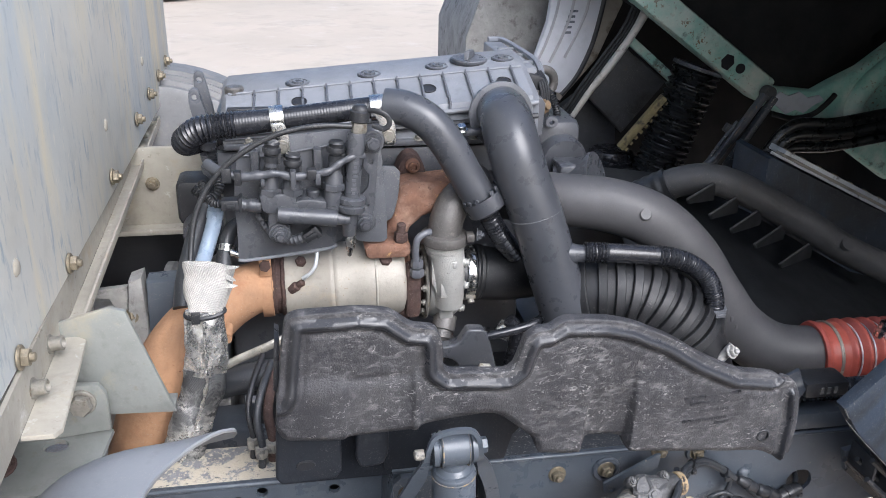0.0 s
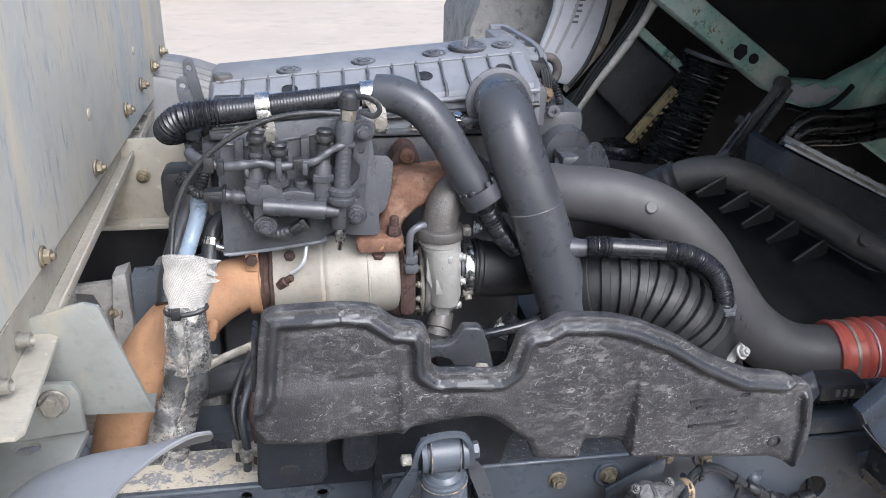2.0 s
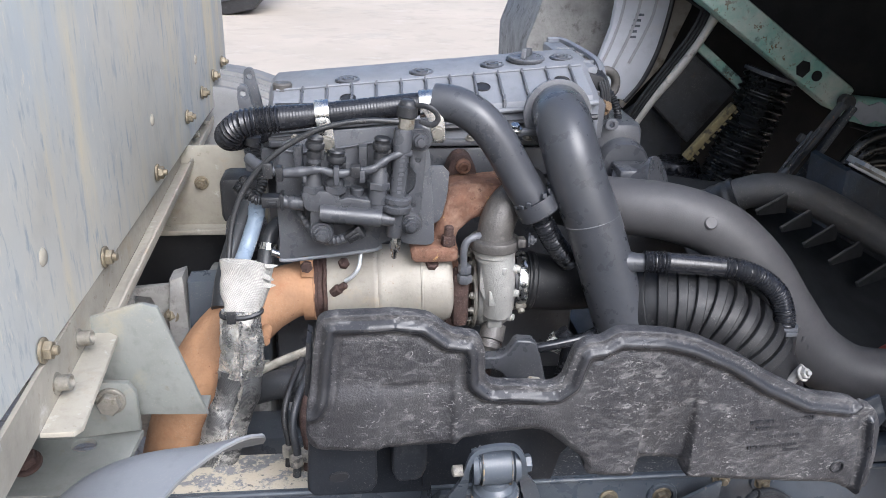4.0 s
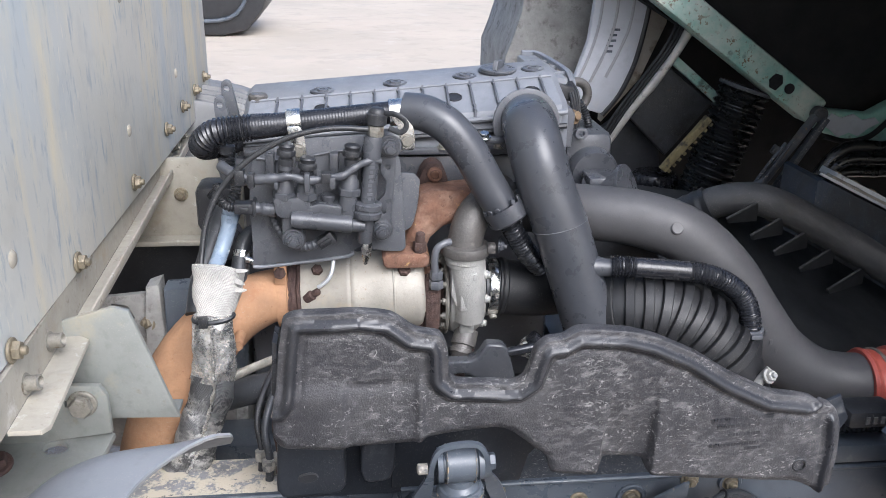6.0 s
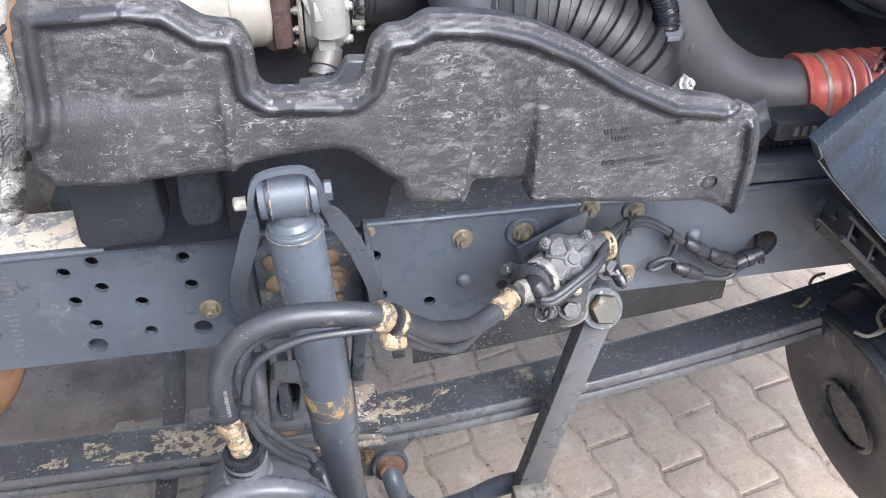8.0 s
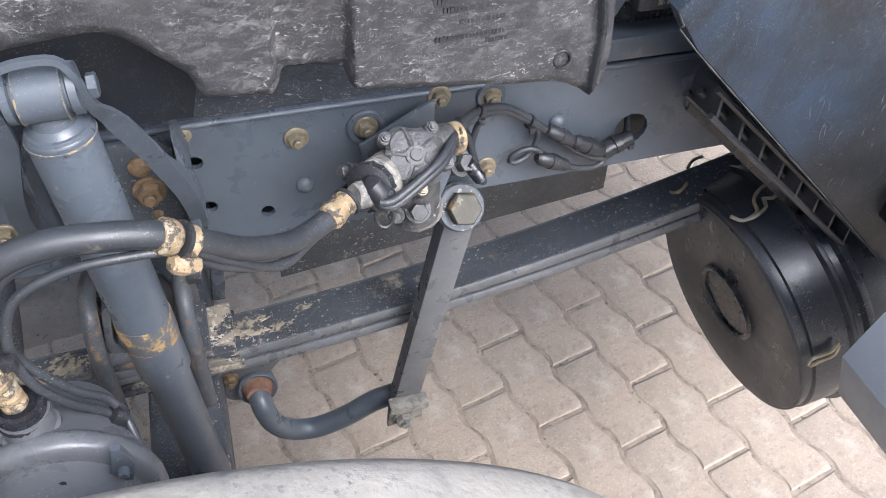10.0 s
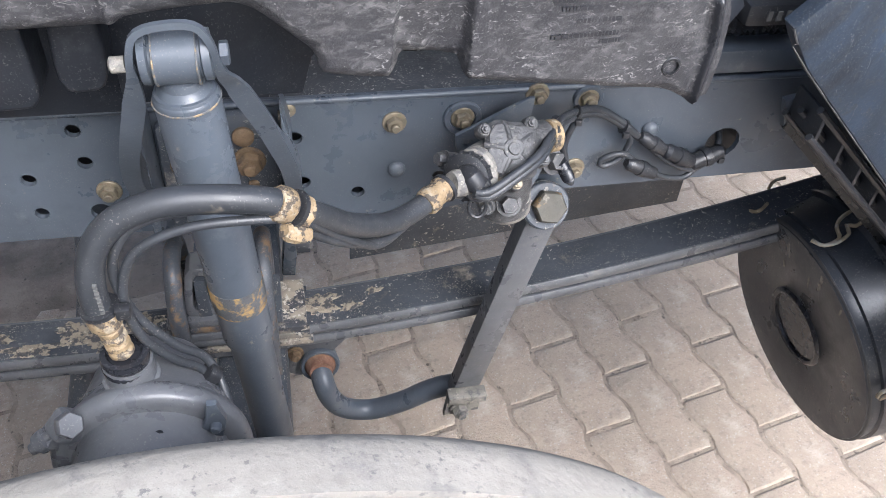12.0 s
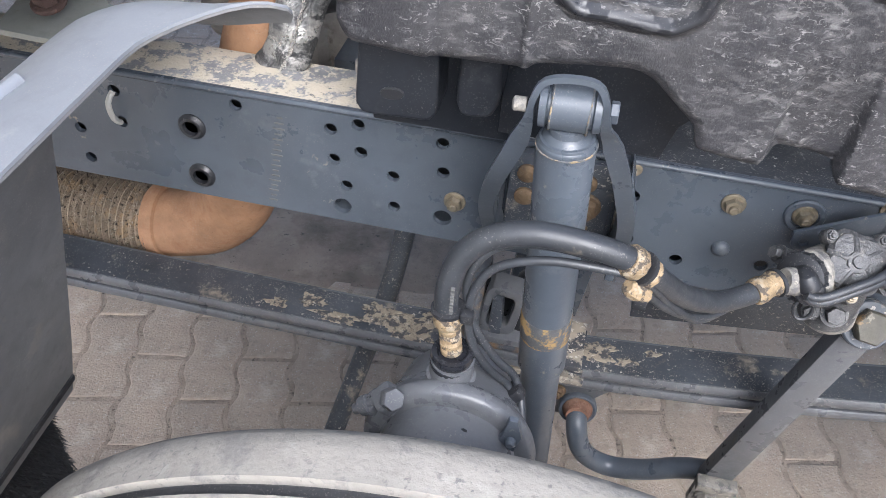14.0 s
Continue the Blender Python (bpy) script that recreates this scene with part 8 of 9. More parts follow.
loom = thing("wiring_loom", "black wiring loom with plugs tied to the chassis rail", "wiring", (0.65, 1.985, 0.97))
for k, pts in enumerate(([(0.392, 1.832, 1.054), (0.407, 1.834, 1.05), (0.434, 1.845, 1.059), (0.47, 1.868, 1.069), (0.498, 1.91, 1.068), (0.526, 1.945, 1.062), (0.574, 1.975, 1.046), (0.616, 1.98, 1.018), (0.663, 1.983, 0.975), (0.7, 1.985, 0.955), (0.735, 1.985, 0.945), (0.765, 1.998, 0.958), (0.78, 2.03, 0.965)],
                         [(0.393, 1.832, 1.051), (0.408, 1.834, 1.043), (0.436, 1.845, 1.052), (0.472, 1.868, 1.062), (0.5, 1.91, 1.062), (0.528, 1.945, 1.055), (0.576, 1.975, 1.039), (0.617, 1.98, 1.013), (0.663, 1.983, 0.975), (0.69, 1.978, 0.955), (0.73, 1.98, 0.938), (0.76, 1.995, 0.95)],
                         [(0.515, 1.955, 1.05), (0.53, 1.965, 1.02), (0.542, 1.967, 0.98), (0.553, 1.97, 0.945), (0.56, 1.975, 0.935)],
                         [(0.56, 1.97, 1.055), (0.545, 1.968, 1.03), (0.538, 1.967, 1.0), (0.548, 1.967, 0.96)],
                         [(0.590, 1.979, 1.034), (0.612, 1.981, 1.018), (0.630, 1.982, 0.995), (0.622, 1.98, 0.965), (0.60, 1.978, 0.955), (0.595, 1.978, 0.965), (0.62, 1.976, 0.975), (0.65, 1.975, 0.955), (0.68, 1.975, 0.935), (0.72, 1.98, 0.925), (0.745, 1.99, 0.945)])):
    bm = bm_new()
    tube(bm, pts, (0.0046, 0.0046, 0.0048, 0.004, 0.004)[k], 0.008, 10)
    part("cable", bm, M_HOSE, loom)
for p, d1, r in (((0.662, 1.978, 0.985), (0.75, 0, -0.5), 0.011), ((0.70, 1.975, 0.965), (0.75, 0, -0.4), 0.013), ((0.65, 1.972, 0.952), (0.8, 0, -0.4), 0.012), ((0.745, 1.985, 0.952), (0.9, 0.1, 0.3), 0.014)):
    bm = bm_new()
    r *= 0.78
    lathe(bm, p, d1, [(-0.025, r * 0.6), (-0.02, r), (-0.004, r), (-0.003, r * 1.15), (0.006, r * 1.15), (0.007, r), (0.022, r * 0.9), (0.026, r * 0.5)], 14)
    part("plug", bm, M_BLACK, loom)
for p in ((0.498, 1.910, 1.065), (0.540, 1.955, 1.056), (0.616, 1.980, 1.014), (0.765, 1.99, 0.955)):
    bm = bm_new()
    lathe(bm, p, (0.8, 0.1, -0.4), [(-0.002, 0.007), (-0.0015, 0.0092), (0.0015, 0.0092), (0.002, 0.007)], 14)
    box(bm, p[0] - 0.004, p[0] + 0.004, p[1] - 0.013, p[1] - 0.008, p[2] - 0.010, p[2] - 0.002, 0.001)
    part("cable_tie", bm, M_BLACK, loom)

# ---- tyre and mudguard ----
WX, WZ, WR = 0.125, 0.552, 0.552
tyre = thing("truck_wheel", "dusty grey truck tyre standing on the paving", "wheel", (WX, 1.40, 0.0))
bm = bm_new()
prof = [(1.552, 0.30), (1.560, 0.44), (1.556, 0.50), (1.545, 0.531), (1.532, 0.541), (1.515, 0.5445), (1.4885, 0.5462), (1.4865, 0.534), (1.4735, 0.534), (1.4715, 0.5468), (1.44, 0.547), (1.437, 0.533), (1.425, 0.533), (1.422, 0.547), (1.375, 0.548),
        (1.372, 0.533), (1.360, 0.533), (1.357, 0.547), (1.30, 0.545), (1.28, 0.540), (1.265, 0.53), (1.255, 0.50), (1.25, 0.44), (1.258, 0.30)]
n = 128
rings = [[bm.verts.new((WX + 1.009 * r * math.cos(2 * math.pi * k / n), y, WZ + 1.009 * r * math.sin(2 * math.pi * k / n))) for k in range(n)] for y, r in prof]
for ra, rb in zip(rings, rings[1:]):
    for k in range(n):
        bm.faces.new((ra[k], ra[(k + 1) % n], rb[(k + 1) % n], rb[k]))
part("tyre", bm, M_TYRE, tyre, "worn tread whitened by dust", 50)
bm = bm_new()
lathe(bm, (WX, 1.480, WZ), (0, 1, 0), [(-0.0070, 0.5420), (-0.0062, 0.5405), (0.0062, 0.5405), (0.0070, 0.5420)], 128)
part("tread_groove", bm, M_TYRE_DARK, tyre, "dark clean tread groove")
bm = bm_new()
lathe(bm, (WX, 1.56, WZ), (0, -1, 0), [(0, 0.29), (0.01, 0.30), (0.05, 0.28), (0.06, 0.20), (0.20, 0.19), (0.25, 0.28), (0.30, 0.30), (0.31, 0.29), (0.24, 0.1)], 40)
part("rim", bm, M_CHASSIS, tyre)
bm = bm_new()
lathe(bm, (WX, 1.60, WZ), (0, 1, 0), [(-0.04, 0.20), (0.0, 0.21), (0.03, 0.20), (0.05, 0.1)], 40)
part("brake_drum", bm, M_LEAF, tyre)

guard = thing("mudguard", "pale grey moulded plastic mudguard behind the front wheel", "mudguard", (-0.4, 1.6, 0.6))
TOP_LINE = spline([(-0.128, 0, 1.306), (-0.16, 0, 1.300), (-0.20, 0, 1.291), (-0.25, 0, 1.286), (-0.29, 0, 1.277), (-0.335, 0, 1.256), (-0.385, 0, 1.210), (-0.43, 0, 1.13), (-0.455, 0, 1.03), (-0.478, 0, 0.92), (-0.525, 0, 0.694), (-0.555, 0, 0.57)], 0.02)


def guard_line(y, n=48):
    """The guard's section at depth y, from its leading edge back and down: the far edge turns down, the near edge rolls off."""
    lead = -0.233 + 0.105 * min(1.0, max(0.0, (y - 1.70) / 0.138) ** 2)
    turn_ = max(0.0, min(1.0, (y - 1.765) / 0.085)) ** 3
    roll = max(0.0, (1.34 - y) / 0.14) ** 2
    k0 = next(k for k, p in enumerate(TOP_LINE) if p.x < lead)
    s0 = 0.0 if k0 == 0 else k0 - 1 + (TOP_LINE[k0 - 1].x - lead) / (TOP_LINE[k0 - 1].x - TOP_LINE[k0].x)
    out = []
    for k in range(n + 1):
        f = s0 + (len(TOP_LINE) - 1 - s0) * k / n
        p = TOP_LINE[int(f)].lerp(TOP_LINE[min(int(f) + 1, len(TOP_LINE) - 1)], f - int(f))
        low = max(0.0, min(1.0, (1.22 - p.z) / 0.25))
        out.append(Vector((p.x - 0.02 * turn_ * (1 - low), y, p.z - (0.045 * turn_ + 0.05 * roll) * (1 - low))))
    return out


ys = [1.20, 1.23, 1.27, 1.32, 1.40, 1.50, 1.58, 1.62, 1.66, 1.70, 1.72, 1.74, 1.76, 1.78, 1.795, 1.81, 1.822, 1.834, 1.842, 1.85]


def guard_skin(near_off, far_off):
    """A sheet between two offsets inward from the guard's outer face."""
    b = bm_new()
    sheets = []
    for off in (near_off, far_off):
        rows = []
        for y in ys:
            line = guard_line(y)
            row = []
            for k, p in enumerate(line):
                t = line[min(k + 1, len(line) - 1)] - line[max(k - 1, 0)]
                row.append(b.verts.new(p + off * Vector((-t.z, 0, t.x)).normalized()))
            rows.append(row)
        sheets.append(rows)
    a_, c_ = sheets
    nk = len(a_[0])
    for i in range(len(ys) - 1):
        for k in range(nk - 1):
            b.faces.new((a_[i][k], a_[i + 1][k], a_[i + 1][k + 1], a_[i][k + 1]))
            b.faces.new((c_[i][k], c_[i][k + 1], c_[i + 1][k + 1], c_[i + 1][k]))
        for k in (0, nk - 1):
            b.faces.new((a_[i][k], a_[i + 1][k], c_[i + 1][k], c_[i][k]))
    for i in (0, -1):
        for k in range(nk - 1):
            b.faces.new((a_[i][k], a_[i][k + 1], c_[i][k + 1], c_[i][k]))
    bmesh.ops.recalc_face_normals(b, faces=b.faces)
    return b


part("shell", guard_skin(0.0, 0.003), M_FENDER, guard, "pale grey outer skin", 60)
# Inner skin takes a darker grey: its shade is put into the colour, besides dirt.
part("inner_skin", guard_skin(0.0032, 0.006), M_RIBGUARD, guard, "road-dirtied inner skin, darkened for its shade", 60)
bm = bm_new()
tube(bm, [(-0.30, 1.66, 1.276), (-0.31, 1.58, 1.270), (-0.325, 1.50, 1.262), (-0.335, 1.42, 1.256)], 0.006, 0.02, 10, flat=0.5)
part("moulded_ridge", bm, M_FENDER, guard)
flap = thing("spray_flap", "black bristly spray suppression flap under the mudguard", "mud flap", (-0.67, 1.6, 0.1))
bm = bm_new()
box(bm, -0.69, -0.67, 1.25, 1.905, 0.12, 0.62, 0.004)
part("mat", bm, M_FLAP, flap)
bm = bm_new()
box(bm, -0.675, -0.535, 1.25, 1.85, 0.600, 0.612, 0.003)
part("hanger", bm, M_FLAP, flap)
random.seed(4)
verts, faces = [], []
for k in range(9000):
    y, z = random.uniform(1.45, 1.905), random.uniform(0.12, 0.62)
    p = Vector((-0.67, y, z))
    tip = p + Vector((random.uniform(0.008, 0.018), random.uniform(-0.006, 0.006), random.uniform(-0.016, 0.002)))
    w = random.uniform(0.0008, 0.0016)
    i = len(verts)
    verts += [p + Vector((0, -w, 0)), p + Vector((0, w, 0)), tip]
    faces.append((i, i + 1, i + 2))
me = bpy.data.meshes.new("bristle")
me.from_pydata(verts, [], faces)
me.materials.append(M_FLAP)
tagged(hang(new("bristle", me), flap), kind="stuff")

# ---- step, bumper and drum at the front ----
step = thing("cab_step", "speckled black plastic cab step panel", "step panel", (0.95, 1.87, 0.6))
bm = bm_new()
prism(bm, [(0.702, 1.215), (0.712, 1.198), (0.735, 1.166), (1.02, 0.886), (1.35, 0.553), (1.75, 0.53), (1.75, 1.32), (0.80, 1.32)], 1.85, 1.872, 0.005)
part("panel", bm, M_SPECK, step)
bm = bm_new()
tube(bm, [(0.703, 1.214, 0), (0.713, 1.197, 0), (0.736, 1.165, 0), (1.02, 0.885, 0), (1.349, 0.552, 0)], lambda d, t: 0.0009 + 0.0004 * math.sin(d * 140), 0.01, 6)
for v_ in bm.verts:
    v_.co = Vector((v_.co.x, 1.8525 + v_.co.z, v_.co.y))
part("worn_edge", bm, M_DUCT_DARK, step, "edge worn pale")
bm = bm_new()
for k in range(13):
    t = k / 12
    x, z = 0.800 + 0.48 * t, 1.072 - 0.452 * t
    box(bm, x, x + 0.005, 1.875, 1.935, z - 0.020, z + 0.020, 0.001)
for dy, dz in ((0.0, 0.02), (0.03, 0.0), (0.055, -0.02), (0.0, -0.016)):
    tube(bm, [(0.793, 1.877 + dy, 1.076 + dz), (1.295, 1.877 + dy, 0.606 + dz)], 0.0045, smooth=False, sides=8)
part("step_tread", bm, M_BLACK, step, "open black lattice tread")
bm = bm_new()
prism(bm, [(0.795, 1.066), (0.822, 1.072), (0.842, 1.046), (0.826, 1.016), (0.806, 1.026)], 1.94, 1.95, 0.002)
part("step_bracket", bm, M_UBOLT, step, "rust-streaked bracket end")
# Added near-black plate so that no ground shows through the lattice.
bm = bm_new()
prism(bm, [(0.815, 1.066), (1.29, 0.622), (1.28, 0.580), (0.805, 1.026)], 1.938, 1.943, 0.001)
part("tread_back", bm, M_BOOT, step)
bm = bm_new()
bumper = thing("bumper_corner", "pale grey plastic bumper corner on its bracket", "bumper", (0.9, 1.55, 0.7))
prism(bm, [(0.768, 1.03), (0.79, 0.965), (0.85, 0.905), (1.30, 0.70), (1.30, 1.20), (0.85, 1.13), (0.79, 1.085)], 1.44, 1.66, 0.045, seg=6)
bmesh.ops.translate(bm, vec=(0.010, -0.09, -0.035), verts=bm.verts)
part("shell", bm, M_FENDER, bumper)
bm = bm_new()
box(bm, 1.09, 1.32, 1.51, 1.86, 0.86, 0.96, 0.01)
part("bracket", bm, M_BLACK, bumper)
sill = thing("radiator_support", "blue-grey painted support beam with wiring on top", "support beam", (0.8, 2.03, 1.07))
bm = bm_new()
box(bm, 0.66, 1.45, 2.0, 2.10, 1.068, 1.100, 0.004)
part("beam", bm, M_CHASSIS, sill)
bm = bm_new()
tube(bm, [(0.68, 2.03, 1.125), (0.80, 2.03, 1.125), (0.95, 2.03, 1.12), (1.2, 2.03, 1.12)], ribbed(0.017, 0.008, 0.0025), 0.002, 16)
part("conduit", bm, M_GLOSS, sill)
bm = bm_new()
box(bm, 0.74, 0.82, 1.99, 2.04, 1.135, 1.165, 0.008)
lathe(bm, (0.72, 2.02, 1.15), (1, 0, 0), [(0, 0.012), (0.03, 0.012)], 12)
part("connector", bm, M_BLACK, sill)
bm = bm_new()
for k in range(3):
    box(bm, 0.765 + 0.012 * k, 0.771 + 0.012 * k, 1.988, 1.990, 1.145, 1.157)
part("printed_writing", bm, M_WHITE_PAINT, sill)

drum = thing("air_cleaner_drum", "black plastic drum with wire ties beside the step", "drum", (1.08, 2.03, 0.3))
N = Vector((-0.960, -0.067, -0.272)).normalized()
D0 = Vector((1.017, 1.980, 0.579))
bm = bm_new()
lathe(bm, D0, N, [(-0.170, 0.0), (-0.170, 0.18), (-0.165, 0.205), (-0.118, 0.208), (-0.116, 0.218), (-0.108, 0.220), (-0.104, 0.220), (-0.100, 0.210), (-0.090, 0.209), (-0.086, 0.214), (-0.080, 0.214), (-0.076, 0.206), (-0.020, 0.202), (-0.018, 0.197), (-0.004, 0.197), (0.002, 0.193), (0.002, 0.066), (0.000, 0.063), (-0.004, 0.061), (-0.030, 0.056), (-0.034, 0.0)], 64)
part("shell", bm, M_DRUM, drum)
# Near-black hub: the shade of the deep centre hole, put into its colour.
bm = bm_new()
lathe(bm, D0, N, [(-0.032, 0.050), (-0.024, 0.046), (-0.020, 0.040), (-0.020, 0.020), (-0.023, 0.0)], 36)
part("hub", bm, M_BOOT, drum)
bm = bm_new()
lathe(bm, D0, N, [(0.001, 0.071), (0.005, 0.069), (0.007, 0.065), (0.005, 0.060), (-0.004, 0.0585)], 48)
part("hub_lip", bm, M_GLOSS, drum, "raised rounded lip of the centre hole")
rng = random.Random(12)
E1 = (Vector((0, 0, 1)) - N * N.z).normalized()
E2 = N.cross(E1)
for a0, r0, length, width in ((0.25, 0.165, 0.045, 0.010), (0.10, 0.135, 0.030, 0.006), (-0.30, 0.155, 0.035, 0.011), (-0.45, 0.120, 0.022, 0.008), (0.55, 0.180, 0.018, 0.006)):
    bm = bm_new()
    mid = D0 + (E1 * math.cos(a0) - E2 * math.sin(a0)) * r0 + N * 0.0026
    along = (E1 * math.cos(a0 * 0.4) - E2 * math.sin(a0 * 0.4)).normalized()
    cross_ = N.cross(along)
    loop = []
    for k in range(18):
        w_ = 2 * math.pi * k / 18
        q = rng.uniform(0.55, 1.1)
        loop.append(mid + along * (length / 2 * q * math.cos(w_)) + cross_ * (width / 2 * q * math.sin(w_)))
    top_ring = [bm.verts.new(p) for p in loop]
    low_ring = [bm.verts.new(p - N * 0.0012) for p in loop]
    bm.faces.new(top_ring)
    for k in range(18):
        bm.faces.new((top_ring[k], low_ring[k], low_ring[(k + 1) % 18], top_ring[(k + 1) % 18]))
    part("scrape", bm, M_GRIMY, drum, "pale scraped patch")
bm = bm_new()
lathe(bm, D0, N, [(-0.0035, 0.1968), (-0.0025, 0.1985), (-0.0005, 0.1975), (0.0005, 0.1955)], 64)
part("worn_rim", bm, M_DUCT_DARK, drum, "thin grey line round the rim")
WIRE = material("rusty_wire", (0.38, 0.31, 0.21), 0.6, 0.4, 0.3, 60, 0.2, 200, [((0.5, 0.47, 0.4), 40, 0.52, 0.1, 0.7)])
for pts in ([(0.939, 2.116, 0.727), (0.938, 2.085, 0.75), (0.964, 2.103, 0.747), (1.001, 2.146, 0.722), (1.0, 2.157, 0.734), (1.011, 2.163, 0.744), (1.028, 2.163, 0.748)],
            [(0.96, 1.976, 0.786), (0.972, 1.961, 0.788), (0.996, 1.966, 0.795), (1.002, 1.986, 0.798), (1.016, 2.001, 0.801), (1.042, 2.011, 0.807), (1.073, 2.006, 0.817)],
            [(0.972, 1.961, 0.788), (0.99, 1.96, 0.793), (1.012, 1.969, 0.8), (1.016, 1.985, 0.802), (1.027, 1.979, 0.805), (1.049, 1.986, 0.811), (1.078, 1.982, 0.819)],
            [(1.01, 1.779, 0.653), (1.016, 1.782, 0.662), (1.046, 1.783, 0.667), (1.058, 1.787, 0.679), (1.054, 1.781, 0.662), (1.028, 1.779, 0.656), (1.014, 1.778, 0.65)]):
    bm = bm_new()
    tube(bm, pts, 0.0030, 0.006, 8)
    part("wire_tie", bm, WIRE, drum, "twisted rusty wire")

# ---- front: radiator, coolant pipe, cab underside ----
radiator = thing("radiator", "black radiator with a dusty bare alloy top strip", "radiator", (1.3, 2.6, 0.9))
bm = bm_new()
prism(bm, [(1.06, 1.04), (1.62, 0.80), (1.62, 1.060), (1.299, 1.204), (1.07, 1.311), (1.06, 1.306)], 2.72, 2.88, 0.004)
part("tank", bm, M_SPECK, radiator)
m = Matrix.Translation((1.30, 0, 1.2105)) @ Matrix.Rotation(radians(25.4), 4, "Y")
for name, y0, y1, z0, z1, x0, mt, words in (("front_lip", 2.722, 2.728, -0.003, 0.004, -0.26, M_BARE_STEEL, "thin bright front lip"), ("top_strip", 2.765, 2.795, 0.0, 0.010, -0.20, M_LINER, "dusty beige strip"), ("top_strip", 2.800, 2.872, 0.004, 0.020, -0.17, M_BARE_STEEL, "dusty bare alloy strip"), ("cover_strip", 2.730, 2.760, -0.002, 0.004, -0.25, M_BLACK, "")):
    bm = bm_new()
    box(bm, x0, 0.36, y0, y1, z0, z1, 0.0015, m)
    part(name, bm, mt, radiator, words)
for k in range(9):
    p = m @ Vector((-0.16 + 0.055 * k, 2.815, 0.020))
    piece("rivet", STUD_MESH, radiator, aim(p, (0.42, 0, 0.9)))
cool = thing("coolant_pipe", "charcoal moulded coolant pipe with fins", "coolant pipe", (1.0, 2.55, 1.1))
bm = bm_new()
tube(bm, [(0.70, 2.60, 1.270), (0.755, 2.575, 1.308), (0.815, 2.55, 1.324), (0.87, 2.535, 1.312), (0.93, 2.53, 1.284), (0.99, 2.525, 1.252), (1.065, 2.52, 1.212), (1.16, 2.515, 1.155), (1.30, 2.51, 1.09)], 0.0335, 0.02, 28)
part("pipe", bm, M_DUCT_DARK, cool)
bm = bm_new()
tube(bm, [(0.672, 2.615, 1.252), (0.745, 2.58, 1.302)], lambda d, t: 0.0385 - 0.001 * math.cos(d * 300), 0.004, 28)
part("sleeve", bm, M_RUBBER, cool)
for tip, root in (((0.729, 1.312), (0.812, 1.325)), ((0.784, 1.276), (0.872, 1.294)), ((0.837, 1.241), (0.931, 1.263)), ((0.898, 1.203), (0.995, 1.226)), ((0.966, 1.153), (1.071, 1.178))):
    bm = bm_new()
    vs = [Vector((tip[0], 2.462, tip[1])), Vector((root[0], 2.515, root[1])), Vector((root[0] + 0.006, 2.522, root[1] - 0.040)), Vector((tip[0] + 0.004, 2.464, tip[1] - 0.010))]
    f = [bm.verts.new(q) for q in vs]
    g = [bm.verts.new(q + Vector((0.0035, -0.0035, 0))) for q in vs]
    bm.faces.new(f)
    bm.faces.new(g[::-1])
    for j in range(4):
        bm.faces.new((f[j], g[j], g[(j + 1) % 4], f[(j + 1) % 4]))
    fin = part("fin", bm, M_GUIDE, cool)
    bm = bm_new()
    tube(bm, [vs[0] + Vector((0, -0.002, 0)), vs[1] + Vector((0, -0.002, 0))], 0.0028, smooth=False, sides=6)
    part("fin_edge", bm, M_DUCT_DARK, fin, "dusty edge of the fin")
bm = bm_new()
lathe(bm, (1.135, 2.478, 1.185), (0.1, -0.7, 0.6), [(-0.01, 0.014), (0.001, 0.014), (0.002, 0.011)], 18)
part("moulded_button", bm, M_DUCT_DARK, cool)
guide = thing("air_guide", "scratched black sheet air guide beside the radiator", "panel", (0.9, 2.4, 1.02))
bm = bm_new()
rows = []
for k in range(9):
    t = k / 8
    row = []
    for x, z in ((0.60, 1.33 - 0.20 * t), (0.80, 1.29 - 0.19 * t), (1.0, 1.19 - 0.14 * t), (1.3, 1.03 - 0.08 * t), (1.75, 0.90)):
        row.append(Vector((x, 2.66 - 0.40 * t, z + 0.008 * math.sin(3 * t + 9 * x))))
    rows.append(row)
for lift in (0.0, -0.006):
    made = [[bm.verts.new(p + Vector((0, 0, lift))) for p in row] for row in rows]
    for r0, r1 in zip(made, made[1:]):
        for j in range(4):
            bm.faces.new((r0[j], r0[j + 1], r1[j + 1], r1[j]))
part("sheet", bm, M_GUIDE, guide)
bm = bm_new()
box(bm, 0.42, 1.75, 2.24, 2.74, 0.84, 0.852, 0.003)
part("lower_panel", bm, M_GUIDE, guide)

# expansion tank cap and air intake boot
tank = thing("expansion_tank", "black coolant tank with a ribbed filler cap", "coolant tank", (0.95, 3.3, 0.95))
bm = bm_new()
box(bm, 0.74, 1.02, 3.15, 3.29, 0.95, 1.150, 0.02)
part("body", bm, M_BLACK, tank)
bm = bm_new()
lathe(bm, (0.868, 3.235, 1.145), (0, 0, 1), [(0, 0.075), (0.014, 0.075), (0.016, 0.070), (0.018, 0.064), (0.034, 0.062), (0.040, 0.056), (0.041, 0.0)], 36)
tank_cap = part("cap", bm, M_GLOSS, tank)
for k in range(20):
    a = 2 * math.pi * k / 20
    bm = bm_new()
    box(bm, -0.004, 0.004, -0.003, 0.003, 0.0, 0.016, 0.001, Matrix.Translation((0.868 + 0.063 * math.cos(a), 3.235 + 0.063 * math.sin(a), 1.162)) @ Matrix.Rotation(a + math.pi / 2, 4, "Z"), 1)
    part("grip_rib", bm, M_GLOSS, tank_cap)
bm = bm_new()
